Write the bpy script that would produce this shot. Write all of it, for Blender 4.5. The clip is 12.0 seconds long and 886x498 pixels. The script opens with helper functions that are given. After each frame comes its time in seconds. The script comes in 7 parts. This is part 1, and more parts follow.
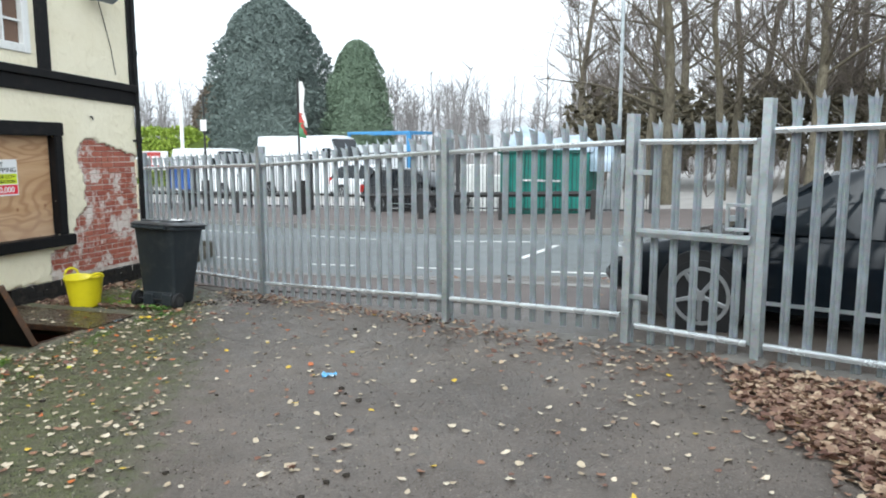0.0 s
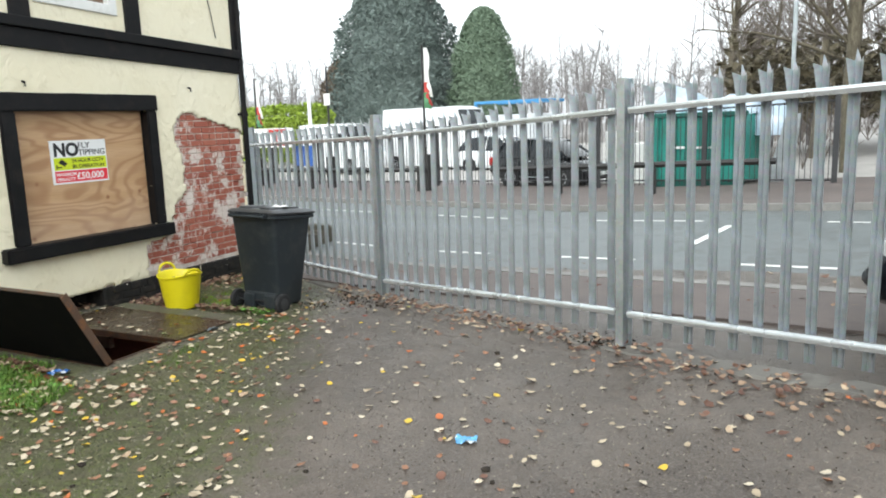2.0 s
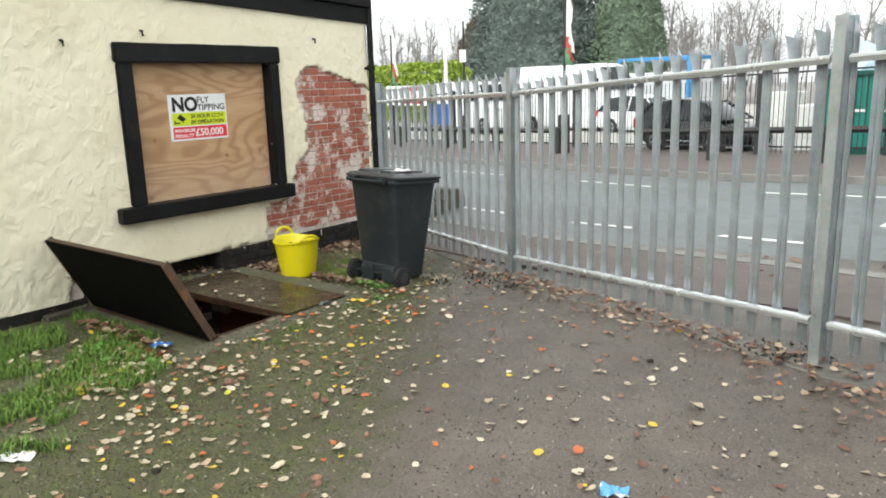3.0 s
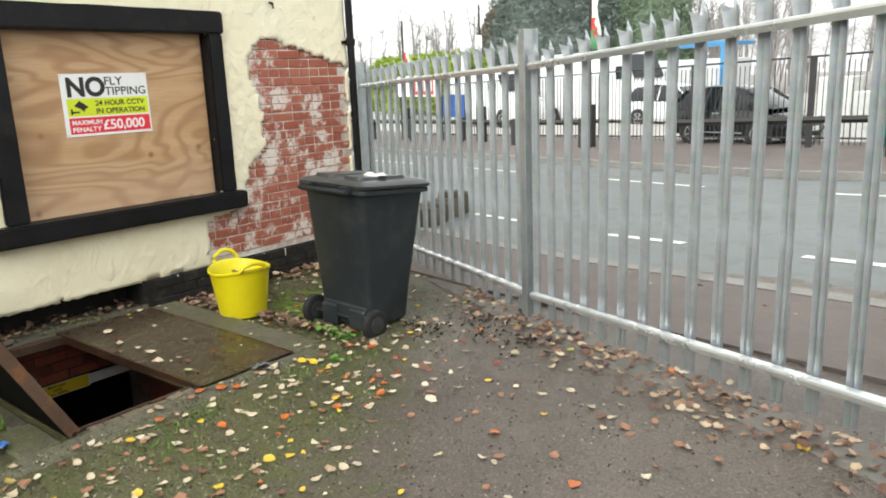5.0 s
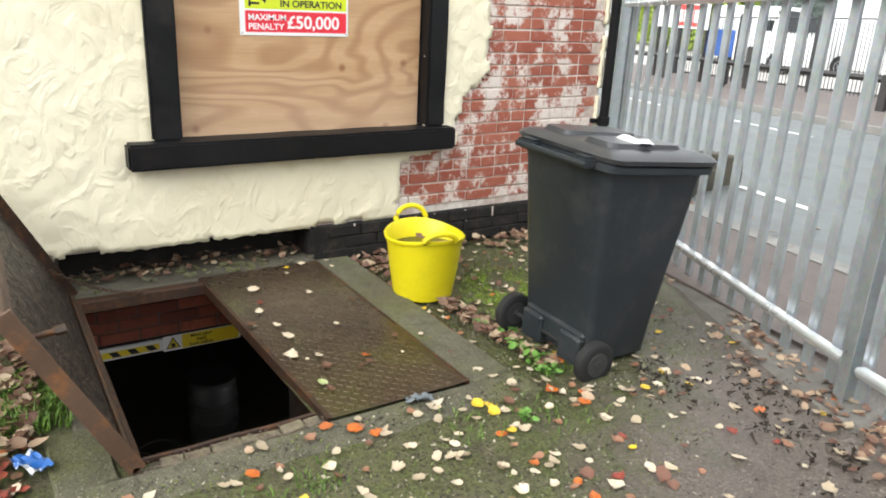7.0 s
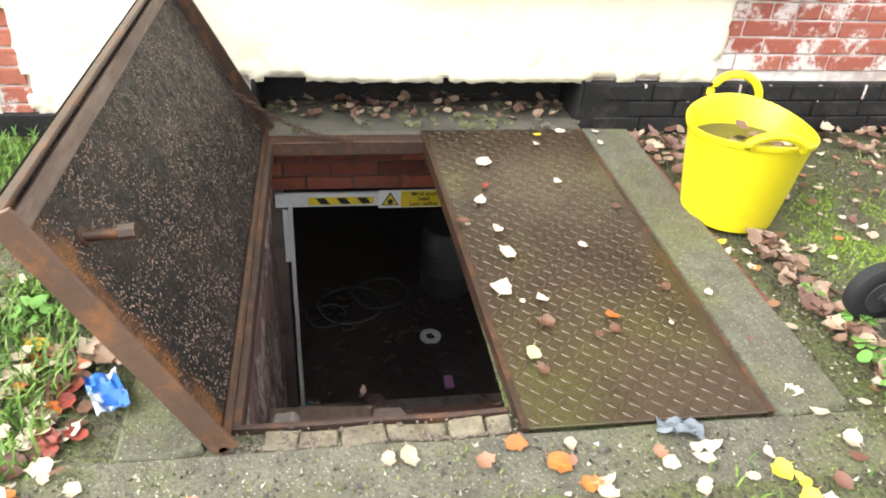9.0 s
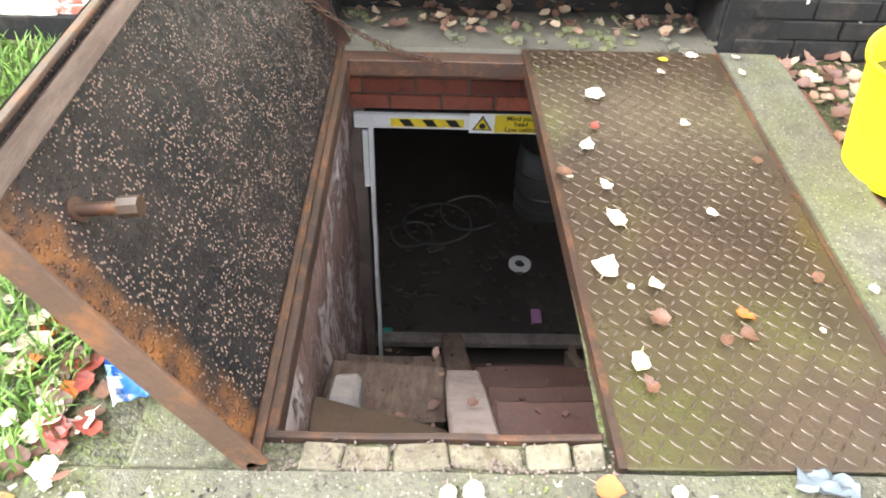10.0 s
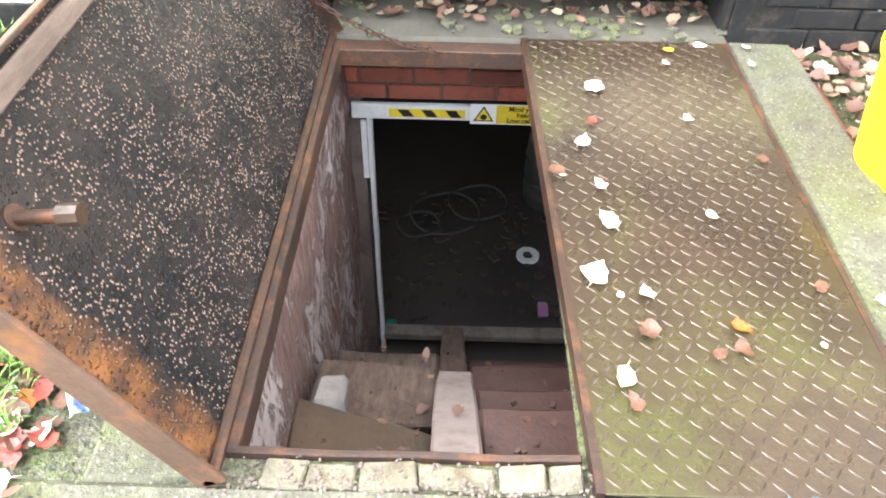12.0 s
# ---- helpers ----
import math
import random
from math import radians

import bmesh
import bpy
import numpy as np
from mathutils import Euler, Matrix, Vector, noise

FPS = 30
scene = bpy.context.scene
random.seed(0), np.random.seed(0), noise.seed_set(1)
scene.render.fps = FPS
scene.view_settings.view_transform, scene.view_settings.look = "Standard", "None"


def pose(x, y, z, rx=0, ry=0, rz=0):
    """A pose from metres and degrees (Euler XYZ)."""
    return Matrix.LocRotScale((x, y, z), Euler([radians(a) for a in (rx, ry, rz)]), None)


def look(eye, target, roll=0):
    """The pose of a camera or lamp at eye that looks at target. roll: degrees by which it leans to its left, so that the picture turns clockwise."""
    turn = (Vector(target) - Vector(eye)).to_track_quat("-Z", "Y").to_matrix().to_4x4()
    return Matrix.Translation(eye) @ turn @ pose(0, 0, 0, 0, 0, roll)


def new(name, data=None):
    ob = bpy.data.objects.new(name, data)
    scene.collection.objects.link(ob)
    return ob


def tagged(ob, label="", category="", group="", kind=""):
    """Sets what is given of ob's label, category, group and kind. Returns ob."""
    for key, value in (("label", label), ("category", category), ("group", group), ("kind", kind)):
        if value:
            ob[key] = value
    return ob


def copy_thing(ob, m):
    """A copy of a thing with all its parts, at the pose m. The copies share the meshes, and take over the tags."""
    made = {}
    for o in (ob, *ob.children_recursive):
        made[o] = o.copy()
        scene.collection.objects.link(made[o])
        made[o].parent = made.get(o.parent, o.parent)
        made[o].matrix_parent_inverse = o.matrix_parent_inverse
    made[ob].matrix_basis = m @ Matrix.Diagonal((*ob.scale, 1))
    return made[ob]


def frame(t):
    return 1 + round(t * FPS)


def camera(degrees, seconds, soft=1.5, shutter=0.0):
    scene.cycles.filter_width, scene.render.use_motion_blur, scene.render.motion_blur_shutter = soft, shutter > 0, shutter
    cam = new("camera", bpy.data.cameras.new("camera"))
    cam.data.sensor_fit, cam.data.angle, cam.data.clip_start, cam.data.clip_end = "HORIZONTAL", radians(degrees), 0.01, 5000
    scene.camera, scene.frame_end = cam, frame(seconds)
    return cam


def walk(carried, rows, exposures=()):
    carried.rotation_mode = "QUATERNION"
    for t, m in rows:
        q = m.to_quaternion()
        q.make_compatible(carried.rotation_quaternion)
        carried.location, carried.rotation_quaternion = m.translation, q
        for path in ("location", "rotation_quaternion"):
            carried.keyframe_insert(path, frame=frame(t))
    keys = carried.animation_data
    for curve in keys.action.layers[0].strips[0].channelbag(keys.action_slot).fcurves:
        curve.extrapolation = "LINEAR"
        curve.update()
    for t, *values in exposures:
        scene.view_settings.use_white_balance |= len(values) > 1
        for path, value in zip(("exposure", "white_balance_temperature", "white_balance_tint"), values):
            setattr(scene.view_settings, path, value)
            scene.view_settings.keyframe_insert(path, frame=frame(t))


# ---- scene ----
cam = camera(62.0, 12.0, soft=1.9)
PATH = [
    (0, (0.365, 0.137, 1.402), (-0.238, 2.024, 1.132), -0.1),
    (0.5, (0.233, 0.539, 1.382), (-0.243, 2.454, 1.059), -0.5),
    (1, (0.019, 0.951, 1.37), (-0.491, 2.864, 1.084), -1.9),
    (1.5, (-0.239, 1.369, 1.422), (-0.979, 3.205, 1.136), -2.3),
    (2, (-0.485, 1.747, 1.334), (-1.399, 3.493, 0.995), -2.0),
    (2.5, (-0.728, 2.105, 1.301), (-1.724, 3.784, 0.865), -2.5),
    (3, (-0.949, 2.476, 1.296), (-2.153, 4.014, 0.863), -1.7),
    (3.5, (-1.179, 2.852, 1.256), (-2.404, 4.386, 0.872), -2.1),
    (3.7, (-1.246, 3.037, 1.258), (-2.465, 4.57, 0.854), -2.6),
    (5.3, (-2.109, 4.251, 1.137), (-3.376, 5.724, 0.66), -1.7),
    (5.5, (-2.233, 4.36, 1.177), (-3.514, 5.802, 0.65), -0.3),
    (6, (-2.524, 4.623, 1.128), (-3.945, 5.915, 0.567), 0.0),
    (6.5, (-2.787, 4.877, 1.082), (-4.295, 6.068, 0.529), -1.1),
    (6.7, (-2.916, 4.973, 1.093), (-4.456, 6.106, 0.505), 0.9),
    (8.3, (-3.868, 5.621, 0.982), (-5.565, 6.216, 0.108), 2.0),
    (8.5, (-3.963, 5.663, 0.959), (-5.663, 6.17, 0.037), 1.9),
    (9, (-4.21, 5.664, 0.877), (-5.845, 5.963, -0.235), 4.0),
    (9.5, (-4.463, 5.654, 0.83), (-6.013, 5.818, -0.424), 0.0),
    (10, (-4.629, 5.731, 0.791), (-6.107, 5.772, -0.557), 2.1),
    (10.5, (-4.703, 5.803, 0.765), (-6.119, 5.758, -0.646), 1.7),
    (11, (-4.698, 5.85, 0.752), (-6.1, 5.789, -0.673), -0.4),
    (11.5, (-4.705, 5.847, 0.755), (-6.124, 5.825, -0.654), 0.4),
    (12, (-4.722, 5.822, 0.771), (-6.168, 5.809, -0.61), 1.2),
]
walk(cam, [(t, look(eye, target, roll)) for t, eye, target, roll in PATH],
     exposures=[(0.0, 0.98, 5950, 4), (0.5, 1.06, 5950, 4), (2.0, 1.12, 6250, 4), (3.5, 1.1, 6600, 4), (5.5, 1.32, 6700, 5), (6.5, 1.48, 6600, 6),
                (8.5, 2.25, 6300, 10), (9.5, 2.9, 6250, 10), (10.5, 3.5, 5950, 10), (12.0, 3.6, 5900, 10)])

# ---- light: an overcast winter sky ----
world = bpy.data.worlds.new("overcast_sky")
scene.world = world
world.use_nodes = True
wn, wl = world.node_tree.nodes, world.node_tree.links
sky = wn.new("ShaderNodeTexSky")
sky.sky_type, sky.sun_disc = "NISHITA", False
sky.sun_elevation, sky.sun_rotation = radians(38), radians(200)
sky.air_density, sky.dust_density = 1.0, 4.0
grey = wn.new("ShaderNodeHueSaturation")
grey.inputs["Saturation"].default_value = 0.12
wl.new(sky.outputs[0], grey.inputs["Color"])
cloud = wn.new("ShaderNodeMix")
cloud.data_type = "RGBA"
cloud.inputs[0].default_value = 0.65
cloud.inputs[7].default_value = (6.3, 6.4, 6.6, 1.0)
wl.new(grey.outputs[0], cloud.inputs[6])
wl.new(cloud.outputs[2], wn["Background"].inputs["Color"])
wn["Background"].inputs["Strength"].default_value = 0.15
sun_data = bpy.data.lights.new("sun", "SUN")
sun_data.energy, sun_data.angle, sun_data.color = 0.7, radians(40), (1.0, 0.97, 0.93)
sun = new("sun", sun_data)
sun.matrix_world = look((20, -40, 40), (0, 5, 0))

# ---- materials ----
def rgb(c):
    return (c[0], c[1], c[2], 1.0)


class Nodes:
    """A node material under construction."""

    def __init__(self, name, rough=0.6, metal=0.0, spec=0.5, placed=False):
        self.m = bpy.data.materials.new(name)
        self.m.use_nodes = True
        self.t = self.m.node_tree
        self.b = self.t.nodes["Principled BSDF"]
        self.b.inputs["Roughness"].default_value = rough
        self.b.inputs["Metallic"].default_value = metal
        self.b.inputs["Specular IOR Level"].default_value = spec
        self.tc = self.t.nodes.new("ShaderNodeTexCoord")
        self.at = self.tc.outputs["Object"]
        if placed:
            self.at = self.t.nodes.new("ShaderNodeNewGeometry").outputs["Position"]

    def put(self, value, socket):
        if isinstance(value, bpy.types.NodeSocket):
            self.t.links.new(value, socket)
        elif isinstance(value, (tuple, list)) and len(value) == 3 and socket.type == "RGBA":
            socket.default_value = rgb(value)
        else:
            socket.default_value = value

    def coords(self, scale=(1, 1, 1)):
        n = self.t.nodes.new("ShaderNodeMapping")
        self.t.links.new(self.at, n.inputs["Vector"])
        n.inputs["Scale"].default_value = scale
        return n.outputs[0]

    def noise(self, scale, detail=4.0, rough=0.6, stretch=None, distort=0.0):
        n = self.t.nodes.new("ShaderNodeTexNoise")
        self.put(self.coords(stretch) if stretch else self.at, n.inputs["Vector"])
        n.inputs["Scale"].default_value = scale
        n.inputs["Detail"].default_value = detail
        n.inputs["Roughness"].default_value = rough
        n.inputs["Distortion"].default_value = distort
        return n.outputs["Fac"]

    def cells(self, scale, out="Distance", stretch=None, feature="F1"):
        n = self.t.nodes.new("ShaderNodeTexVoronoi")
        n.feature = feature
        self.put(self.coords(stretch) if stretch else self.at, n.inputs["Vector"])
        n.inputs["Scale"].default_value = scale
        return n.outputs[out]

    def ramp(self, fac, low, high):
        n = self.t.nodes.new("ShaderNodeMapRange")
        self.put(fac, n.inputs["Value"])
        n.inputs["From Min"].default_value, n.inputs["From Max"].default_value = low, high
        return n.outputs[0]

    def mix(self, fac, a, b, mode="MIX"):
        n = self.t.nodes.new("ShaderNodeMix")
        n.data_type, n.blend_type = "RGBA", mode
        self.put(fac, n.inputs[0])
        self.put(a, n.inputs[6])
        self.put(b, n.inputs[7])
        return n.outputs[2]

    def math(self, op, a, b=0.0):
        n = self.t.nodes.new("ShaderNodeMath")
        n.operation = op
        self.put(a, n.inputs[0])
        self.put(b, n.inputs[1])
        return n.outputs[0]

    def axis(self, i):
        n = self.t.nodes.new("ShaderNodeSeparateXYZ")
        self.t.links.new(self.at, n.inputs[0])
        return n.outputs[i]

    def rand(self):
        return self.t.nodes.new("ShaderNodeObjectInfo").outputs["Random"]

    def island(self):
        return self.t.nodes.new("ShaderNodeNewGeometry").outputs["Random Per Island"]

    def bump(self, height, strength=0.3, dist=0.01):
        n = self.t.nodes.new("ShaderNodeBump")
        self.put(height, n.inputs["Height"])
        n.inputs["Strength"].default_value, n.inputs["Distance"].default_value = strength, dist
        self.t.links.new(n.outputs[0], self.b.inputs["Normal"])
        return self

    def done(self, colour, rough=None):
        self.put(colour, self.b.inputs["Base Color"])
        if rough is not None:
            self.put(rough, self.b.inputs["Roughness"])
        return self.m


def simple(name, c, rough=0.5, metal=0.0, vary=0.25, scale=12.0, bump=0.15, dirt=None, dirt_amount=0.5, spec=0.5):
    """A surface of one paint or stuff, with blotches, fine grain and, if given, dirt."""
    n = Nodes(name, rough, metal, spec)
    big, fine = n.noise(scale * 0.25, 5, 0.65), n.noise(scale * 6, 4, 0.7)
    dark = tuple(v * (1 - vary) for v in c)
    light = tuple(min(1, v * (1 + vary * 0.6)) for v in c)
    col = n.mix(n.ramp(big, 0.3, 0.7), dark, light)
    col = n.mix(n.math("MULTIPLY", n.ramp(fine, 0.45, 0.7), 0.35), col, dark)
    if dirt:
        col = n.mix(n.math("MULTIPLY", n.ramp(n.noise(scale * 0.6, 6, 0.75), 0.5, 0.72), dirt_amount), col, dirt)
    n.bump(fine, bump, 0.004)
    return n.done(col, n.math("ADD", n.math("MULTIPLY", big, 0.25), rough - 0.12))


def make_yard():
    n = Nodes("yard_tarmac", 0.6)
    big, mid, fine = n.noise(0.7, 5, 0.6), n.noise(4.5, 6, 0.7), n.noise(90, 3, 0.6)
    grit = n.cells(190, "Color")
    col = n.mix(n.ramp(big, 0.35, 0.65), (0.082, 0.064, 0.051), (0.15, 0.122, 0.10))
    col = n.mix(n.math("MULTIPLY", n.ramp(mid, 0.45, 0.75), 0.6), col, (0.05, 0.04, 0.033))
    col = n.mix(n.math("MULTIPLY", n.ramp(fine, 0.5, 0.72), 0.85), col, (0.24, 0.21, 0.185))
    col = n.mix(n.math("MULTIPLY", n.ramp(n.noise(55, 4, 0.7), 0.52, 0.7), 0.8), col, (0.035, 0.028, 0.024))
    # a mossy, gritty band in front of the hatch and the house
    x, y = n.axis(0), n.axis(1)
    edge = n.math("ADD", n.math("MULTIPLY", x, -1.0), n.math("MULTIPLY", n.math("SUBTRACT", 6.6, y), 0.62))
    edge = n.math("ADD", edge, n.math("MULTIPLY", n.math("SUBTRACT", mid, 0.5), 1.6))
    moss = n.ramp(edge, 4.15, 4.75)
    green = n.mix(n.ramp(n.noise(9, 6, 0.75), 0.38, 0.62), (0.115, 0.105, 0.062), (0.10, 0.122, 0.034))
    green = n.mix(n.math("MULTIPLY", n.ramp(n.noise(2.2, 5, 0.7), 0.5, 0.66), 0.45), green, (0.06, 0.05, 0.034))
    green = n.mix(n.math("MULTIPLY", n.ramp(n.noise(75, 4, 0.75), 0.47, 0.58), 0.85), green, (0.022, 0.02, 0.012))
    green = n.mix(n.math("MULTIPLY", n.ramp(n.cells(105), 0.24, 0.08), 0.7), green, n.mix(n.cells(105, "Color"), (0.10, 0.09, 0.065), (0.27, 0.25, 0.19)))
    col = n.mix(moss, col, green)
    n.bump(n.mix(0.5, fine, n.mix(0.6, mid, grit)), 0.9, 0.016)
    return n.done(col, n.ramp(n.noise(1.6, 5, 0.6), -0.1, 1.3))


def make_road():
    n = Nodes("road_tarmac", 0.45)
    big, mid, fine = n.noise(0.35, 5, 0.65), n.noise(2.5, 6, 0.7), n.noise(70, 3, 0.6)
    col = n.mix(n.ramp(big, 0.3, 0.7), (0.10, 0.114, 0.115), (0.15, 0.165, 0.166))
    col = n.mix(n.math("MULTIPLY", n.ramp(mid, 0.5, 0.7), 0.4), col, (0.09, 0.09, 0.09))
    col = n.mix(n.math("MULTIPLY", n.ramp(n.noise(1.3, 3, 0.5, distort=2.5), 0.55, 0.6), 0.4), col, (0.08, 0.078, 0.075))
    n.bump(fine, 0.3, 0.006)
    return n.done(col, n.ramp(big, -0.3, 1.2))


def make_render_coat():
    n = Nodes("cream_render", 0.75)
    big, mid = n.noise(0.9, 5, 0.65), n.noise(5, 6, 0.7)
    col = n.mix(n.ramp(big, 0.3, 0.7), (0.77, 0.70, 0.51), (0.84, 0.78, 0.61))
    col = n.mix(n.math("MULTIPLY", n.ramp(mid, 0.55, 0.8), 0.5), col, (0.52, 0.45, 0.28))
    strokes = n.noise(5.5, 3, 0.5, (0.6, 1.4, 1.1), 1.6)
    ridges = n.cells(6.0, "Distance", (1, 1.2, 1), "DISTANCE_TO_EDGE")
    h = n.mix(0.35, n.ramp(strokes, 0.5, 0.68), n.ramp(ridges, 0.0, 0.25))
    n.bump(n.mix(0.15, h, n.noise(60, 3)), 0.32, 0.03)
    return n.done(col)


def make_brick(name, dark=False, paint=True):
    n = Nodes(name, 0.8, placed=True)
    mid, fine = n.noise(22, 5, 0.7), n.noise(120, 3, 0.7)
    base = n.mix(n.rand(), (0.30, 0.075, 0.045), (0.40, 0.13, 0.08))
    if dark:
        base = n.mix(n.rand(), (0.17, 0.05, 0.034), (0.42, 0.125, 0.07))
    col = n.mix(n.math("MULTIPLY", n.ramp(fine, 0.4, 0.7), 0.5), base, (0.18, 0.06, 0.045))
    if paint:
        flakes = n.ramp(n.math("ADD", n.noise(7.0, 8, 0.76), n.math("MULTIPLY", n.noise(2.2, 3, 0.5), 0.6)), 0.79, 0.86)
        col = n.mix(flakes, col, n.mix(mid, (0.72, 0.67, 0.62), (0.6, 0.5, 0.45)))
        col = n.mix(n.math("MULTIPLY", n.ramp(n.noise(14, 6, 0.7), 0.5, 0.7), 0.18), col, (0.42, 0.25, 0.2))
    else:
        col = n.mix(n.math("MULTIPLY", n.ramp(n.noise(9, 6, 0.7), 0.52, 0.7), 0.6), col, (0.05, 0.035, 0.03))
    n.bump(n.mix(0.5, mid, fine), 0.6, 0.008)
    return n.done(col)


def make_mortar():
    n = Nodes("painted_mortar", 0.9)
    flakes = n.ramp(n.noise(6, 6, 0.7), 0.4, 0.6)
    col = n.mix(flakes, (0.46, 0.36, 0.31), (0.70, 0.65, 0.59))
    n.bump(n.noise(70, 4), 0.6, 0.01)
    return n.done(col)


def make_plywood():
    n = Nodes("plywood", 0.55)
    flow = n.noise(1.3, 2, 0.45, (1.0, 0.42, 1.5), 0.6)
    lines = n.math("SINE", n.math("MULTIPLY", flow, 75.0))
    rings = n.t.nodes.new("ShaderNodeTexWave")
    rings.wave_type, rings.bands_direction = "BANDS", "Z"
    n.put(n.coords((1.0, 0.45, 1.3)), rings.inputs["Vector"])
    rings.inputs["Scale"].default_value, rings.inputs["Distortion"].default_value = 1.5, 16.0
    rings.inputs["Detail"].default_value, rings.inputs["Detail Scale"].default_value = 2.0, 0.55
    grain = n.noise(18, 5, 0.7, (1, 0.25, 6))
    col = n.mix(rings.outputs["Fac"], (0.48, 0.30, 0.155), (0.53, 0.34, 0.19))
    col = n.mix(n.math("MULTIPLY", n.ramp(lines, -0.2, 1.0), 0.75), col, (0.34, 0.18, 0.088))
    col = n.mix(n.math("MULTIPLY", n.ramp(grain, 0.45, 0.7), 0.35), col, (0.30, 0.16, 0.08))
    knots = n.ramp(n.cells(3.6), 0.11, 0.03)
    col = n.mix(n.math("MULTIPLY", knots, 0.85), col, (0.22, 0.085, 0.035))
    pale = n.ramp(n.math("ADD", n.axis(2), n.math("MULTIPLY", n.noise(3, 4), 0.5)), 0.95, 0.4)
    col = n.mix(n.math("MULTIPLY", pale, 0.35), col, (0.6, 0.47, 0.38))
    n.bump(grain, 0.15, 0.003)
    return n.done(col)


def make_rust(name, dark=0.5, wet=0.35, hot=0.5):
    n = Nodes(name, wet, 0.35)
    big, mid, fine = n.noise(3, 5, 0.7), n.noise(14, 6, 0.75), n.noise(90, 4, 0.7)
    col = n.mix(n.ramp(big, 0.35, 0.65), (0.032, 0.021, 0.016), (0.082, 0.043, 0.026))
    col = n.mix(n.math("MULTIPLY", n.ramp(mid, 0.5, 0.68), hot), col, (0.30, 0.115, 0.035))
    col = n.mix(n.math("MULTIPLY", n.ramp(fine, 0.45, 0.7), dark), col, (0.035, 0.026, 0.022))
    n.bump(n.mix(0.5, mid, fine), 0.5, 0.006)
    return n.done(col, n.math("ADD", n.math("MULTIPLY", mid, 0.4), wet - 0.1))


def make_plate():
    n = Nodes("wet_tread_plate", 0.3, 0.35)
    big, mid, fine = n.noise(2.2, 5, 0.6), n.noise(10, 6, 0.7), n.noise(110, 3, 0.7)
    col = n.mix(n.ramp(big, 0.35, 0.65), (0.042, 0.029, 0.019), (0.078, 0.053, 0.032))
    col = n.mix(n.math("MULTIPLY", n.ramp(n.noise(1.7, 4, 0.6), 0.47, 0.66), 0.65), col, (0.088, 0.086, 0.026))
    col = n.mix(n.math("MULTIPLY", n.ramp(mid, 0.50, 0.68), 0.7), col, (0.046, 0.029, 0.019))
    n.bump(n.mix(0.5, mid, fine), 0.35, 0.004)
    return n.done(col, n.ramp(mid, -0.1, 2.0))


def make_hatch_underside():
    n = Nodes("bitumen_underside", 0.4, 0.0, 0.3)
    big, mid = n.noise(3, 5, 0.7), n.noise(30, 4, 0.7)
    col = n.mix(n.ramp(big, 0.4, 0.65), (0.008, 0.008, 0.008), (0.026, 0.020, 0.017))
    flake = n.cells(115)
    spots = n.ramp(n.math("MULTIPLY", n.ramp(flake, 0.42, 0.15), n.ramp(n.noise(11, 5, 0.7), 0.34, 0.56)), 0.32, 0.5)
    col = n.mix(n.math("MULTIPLY", spots, 0.9), col, (0.40, 0.27, 0.20))
    # rust creeping in from the free edge
    rim = n.math("ADD", n.axis(0), n.math("MULTIPLY", n.math("SUBTRACT", n.noise(9, 6, 0.75), 0.5), 0.22))
    hot = n.mix(n.ramp(n.noise(16, 5, 0.7), 0.4, 0.62), (0.085, 0.042, 0.025), (0.27, 0.11, 0.033))
    col = n.mix(n.ramp(rim, -5.50, -5.40), col, hot)
    n.bump(n.mix(0.5, mid, n.ramp(flake, 0.45, 0.1)), 1.0, 0.012)
    return n.done(col, n.ramp(n.noise(45, 3, 0.6), 0.05, 0.95))


def make_wood(name, a, b, rough=0.75, stretch=(1, 1, 1)):
    n = Nodes(name, rough)
    grain = n.noise(16, 6, 0.75, stretch)
    big = n.noise(2.5, 4, 0.6)
    col = n.mix(n.ramp(grain, 0.35, 0.68), a, b)
    col = n.mix(n.math("MULTIPLY", n.ramp(big, 0.45, 0.7), 0.5), col, tuple(v * 0.5 for v in a))
    n.bump(grain, 0.6, 0.012)
    return n.done(col)


def make_peeling():
    """Old boards whose pale paint comes off in flakes."""
    n = Nodes("peeling_boards", 0.65)
    grain = n.noise(16, 6, 0.75, (2.2, 2, 0.45))
    wood = n.mix(n.ramp(grain, 0.35, 0.65), (0.10, 0.055, 0.042), (0.27, 0.175, 0.14))
    paint = n.mix(n.noise(20, 4, 0.6), (0.34, 0.26, 0.235), (0.58, 0.50, 0.46))
    skin = n.math("ADD", n.noise(15, 7, 0.78, (1.3, 1.3, 0.5), 0.8), n.math("MULTIPLY", n.noise(2.5, 3, 0.5), 0.5))
    edge = n.ramp(skin, 0.74, 0.80)
    n.bump(n.mix(0.7, grain, edge), 0.9, 0.012)
    return n.done(n.mix(edge, wood, paint))


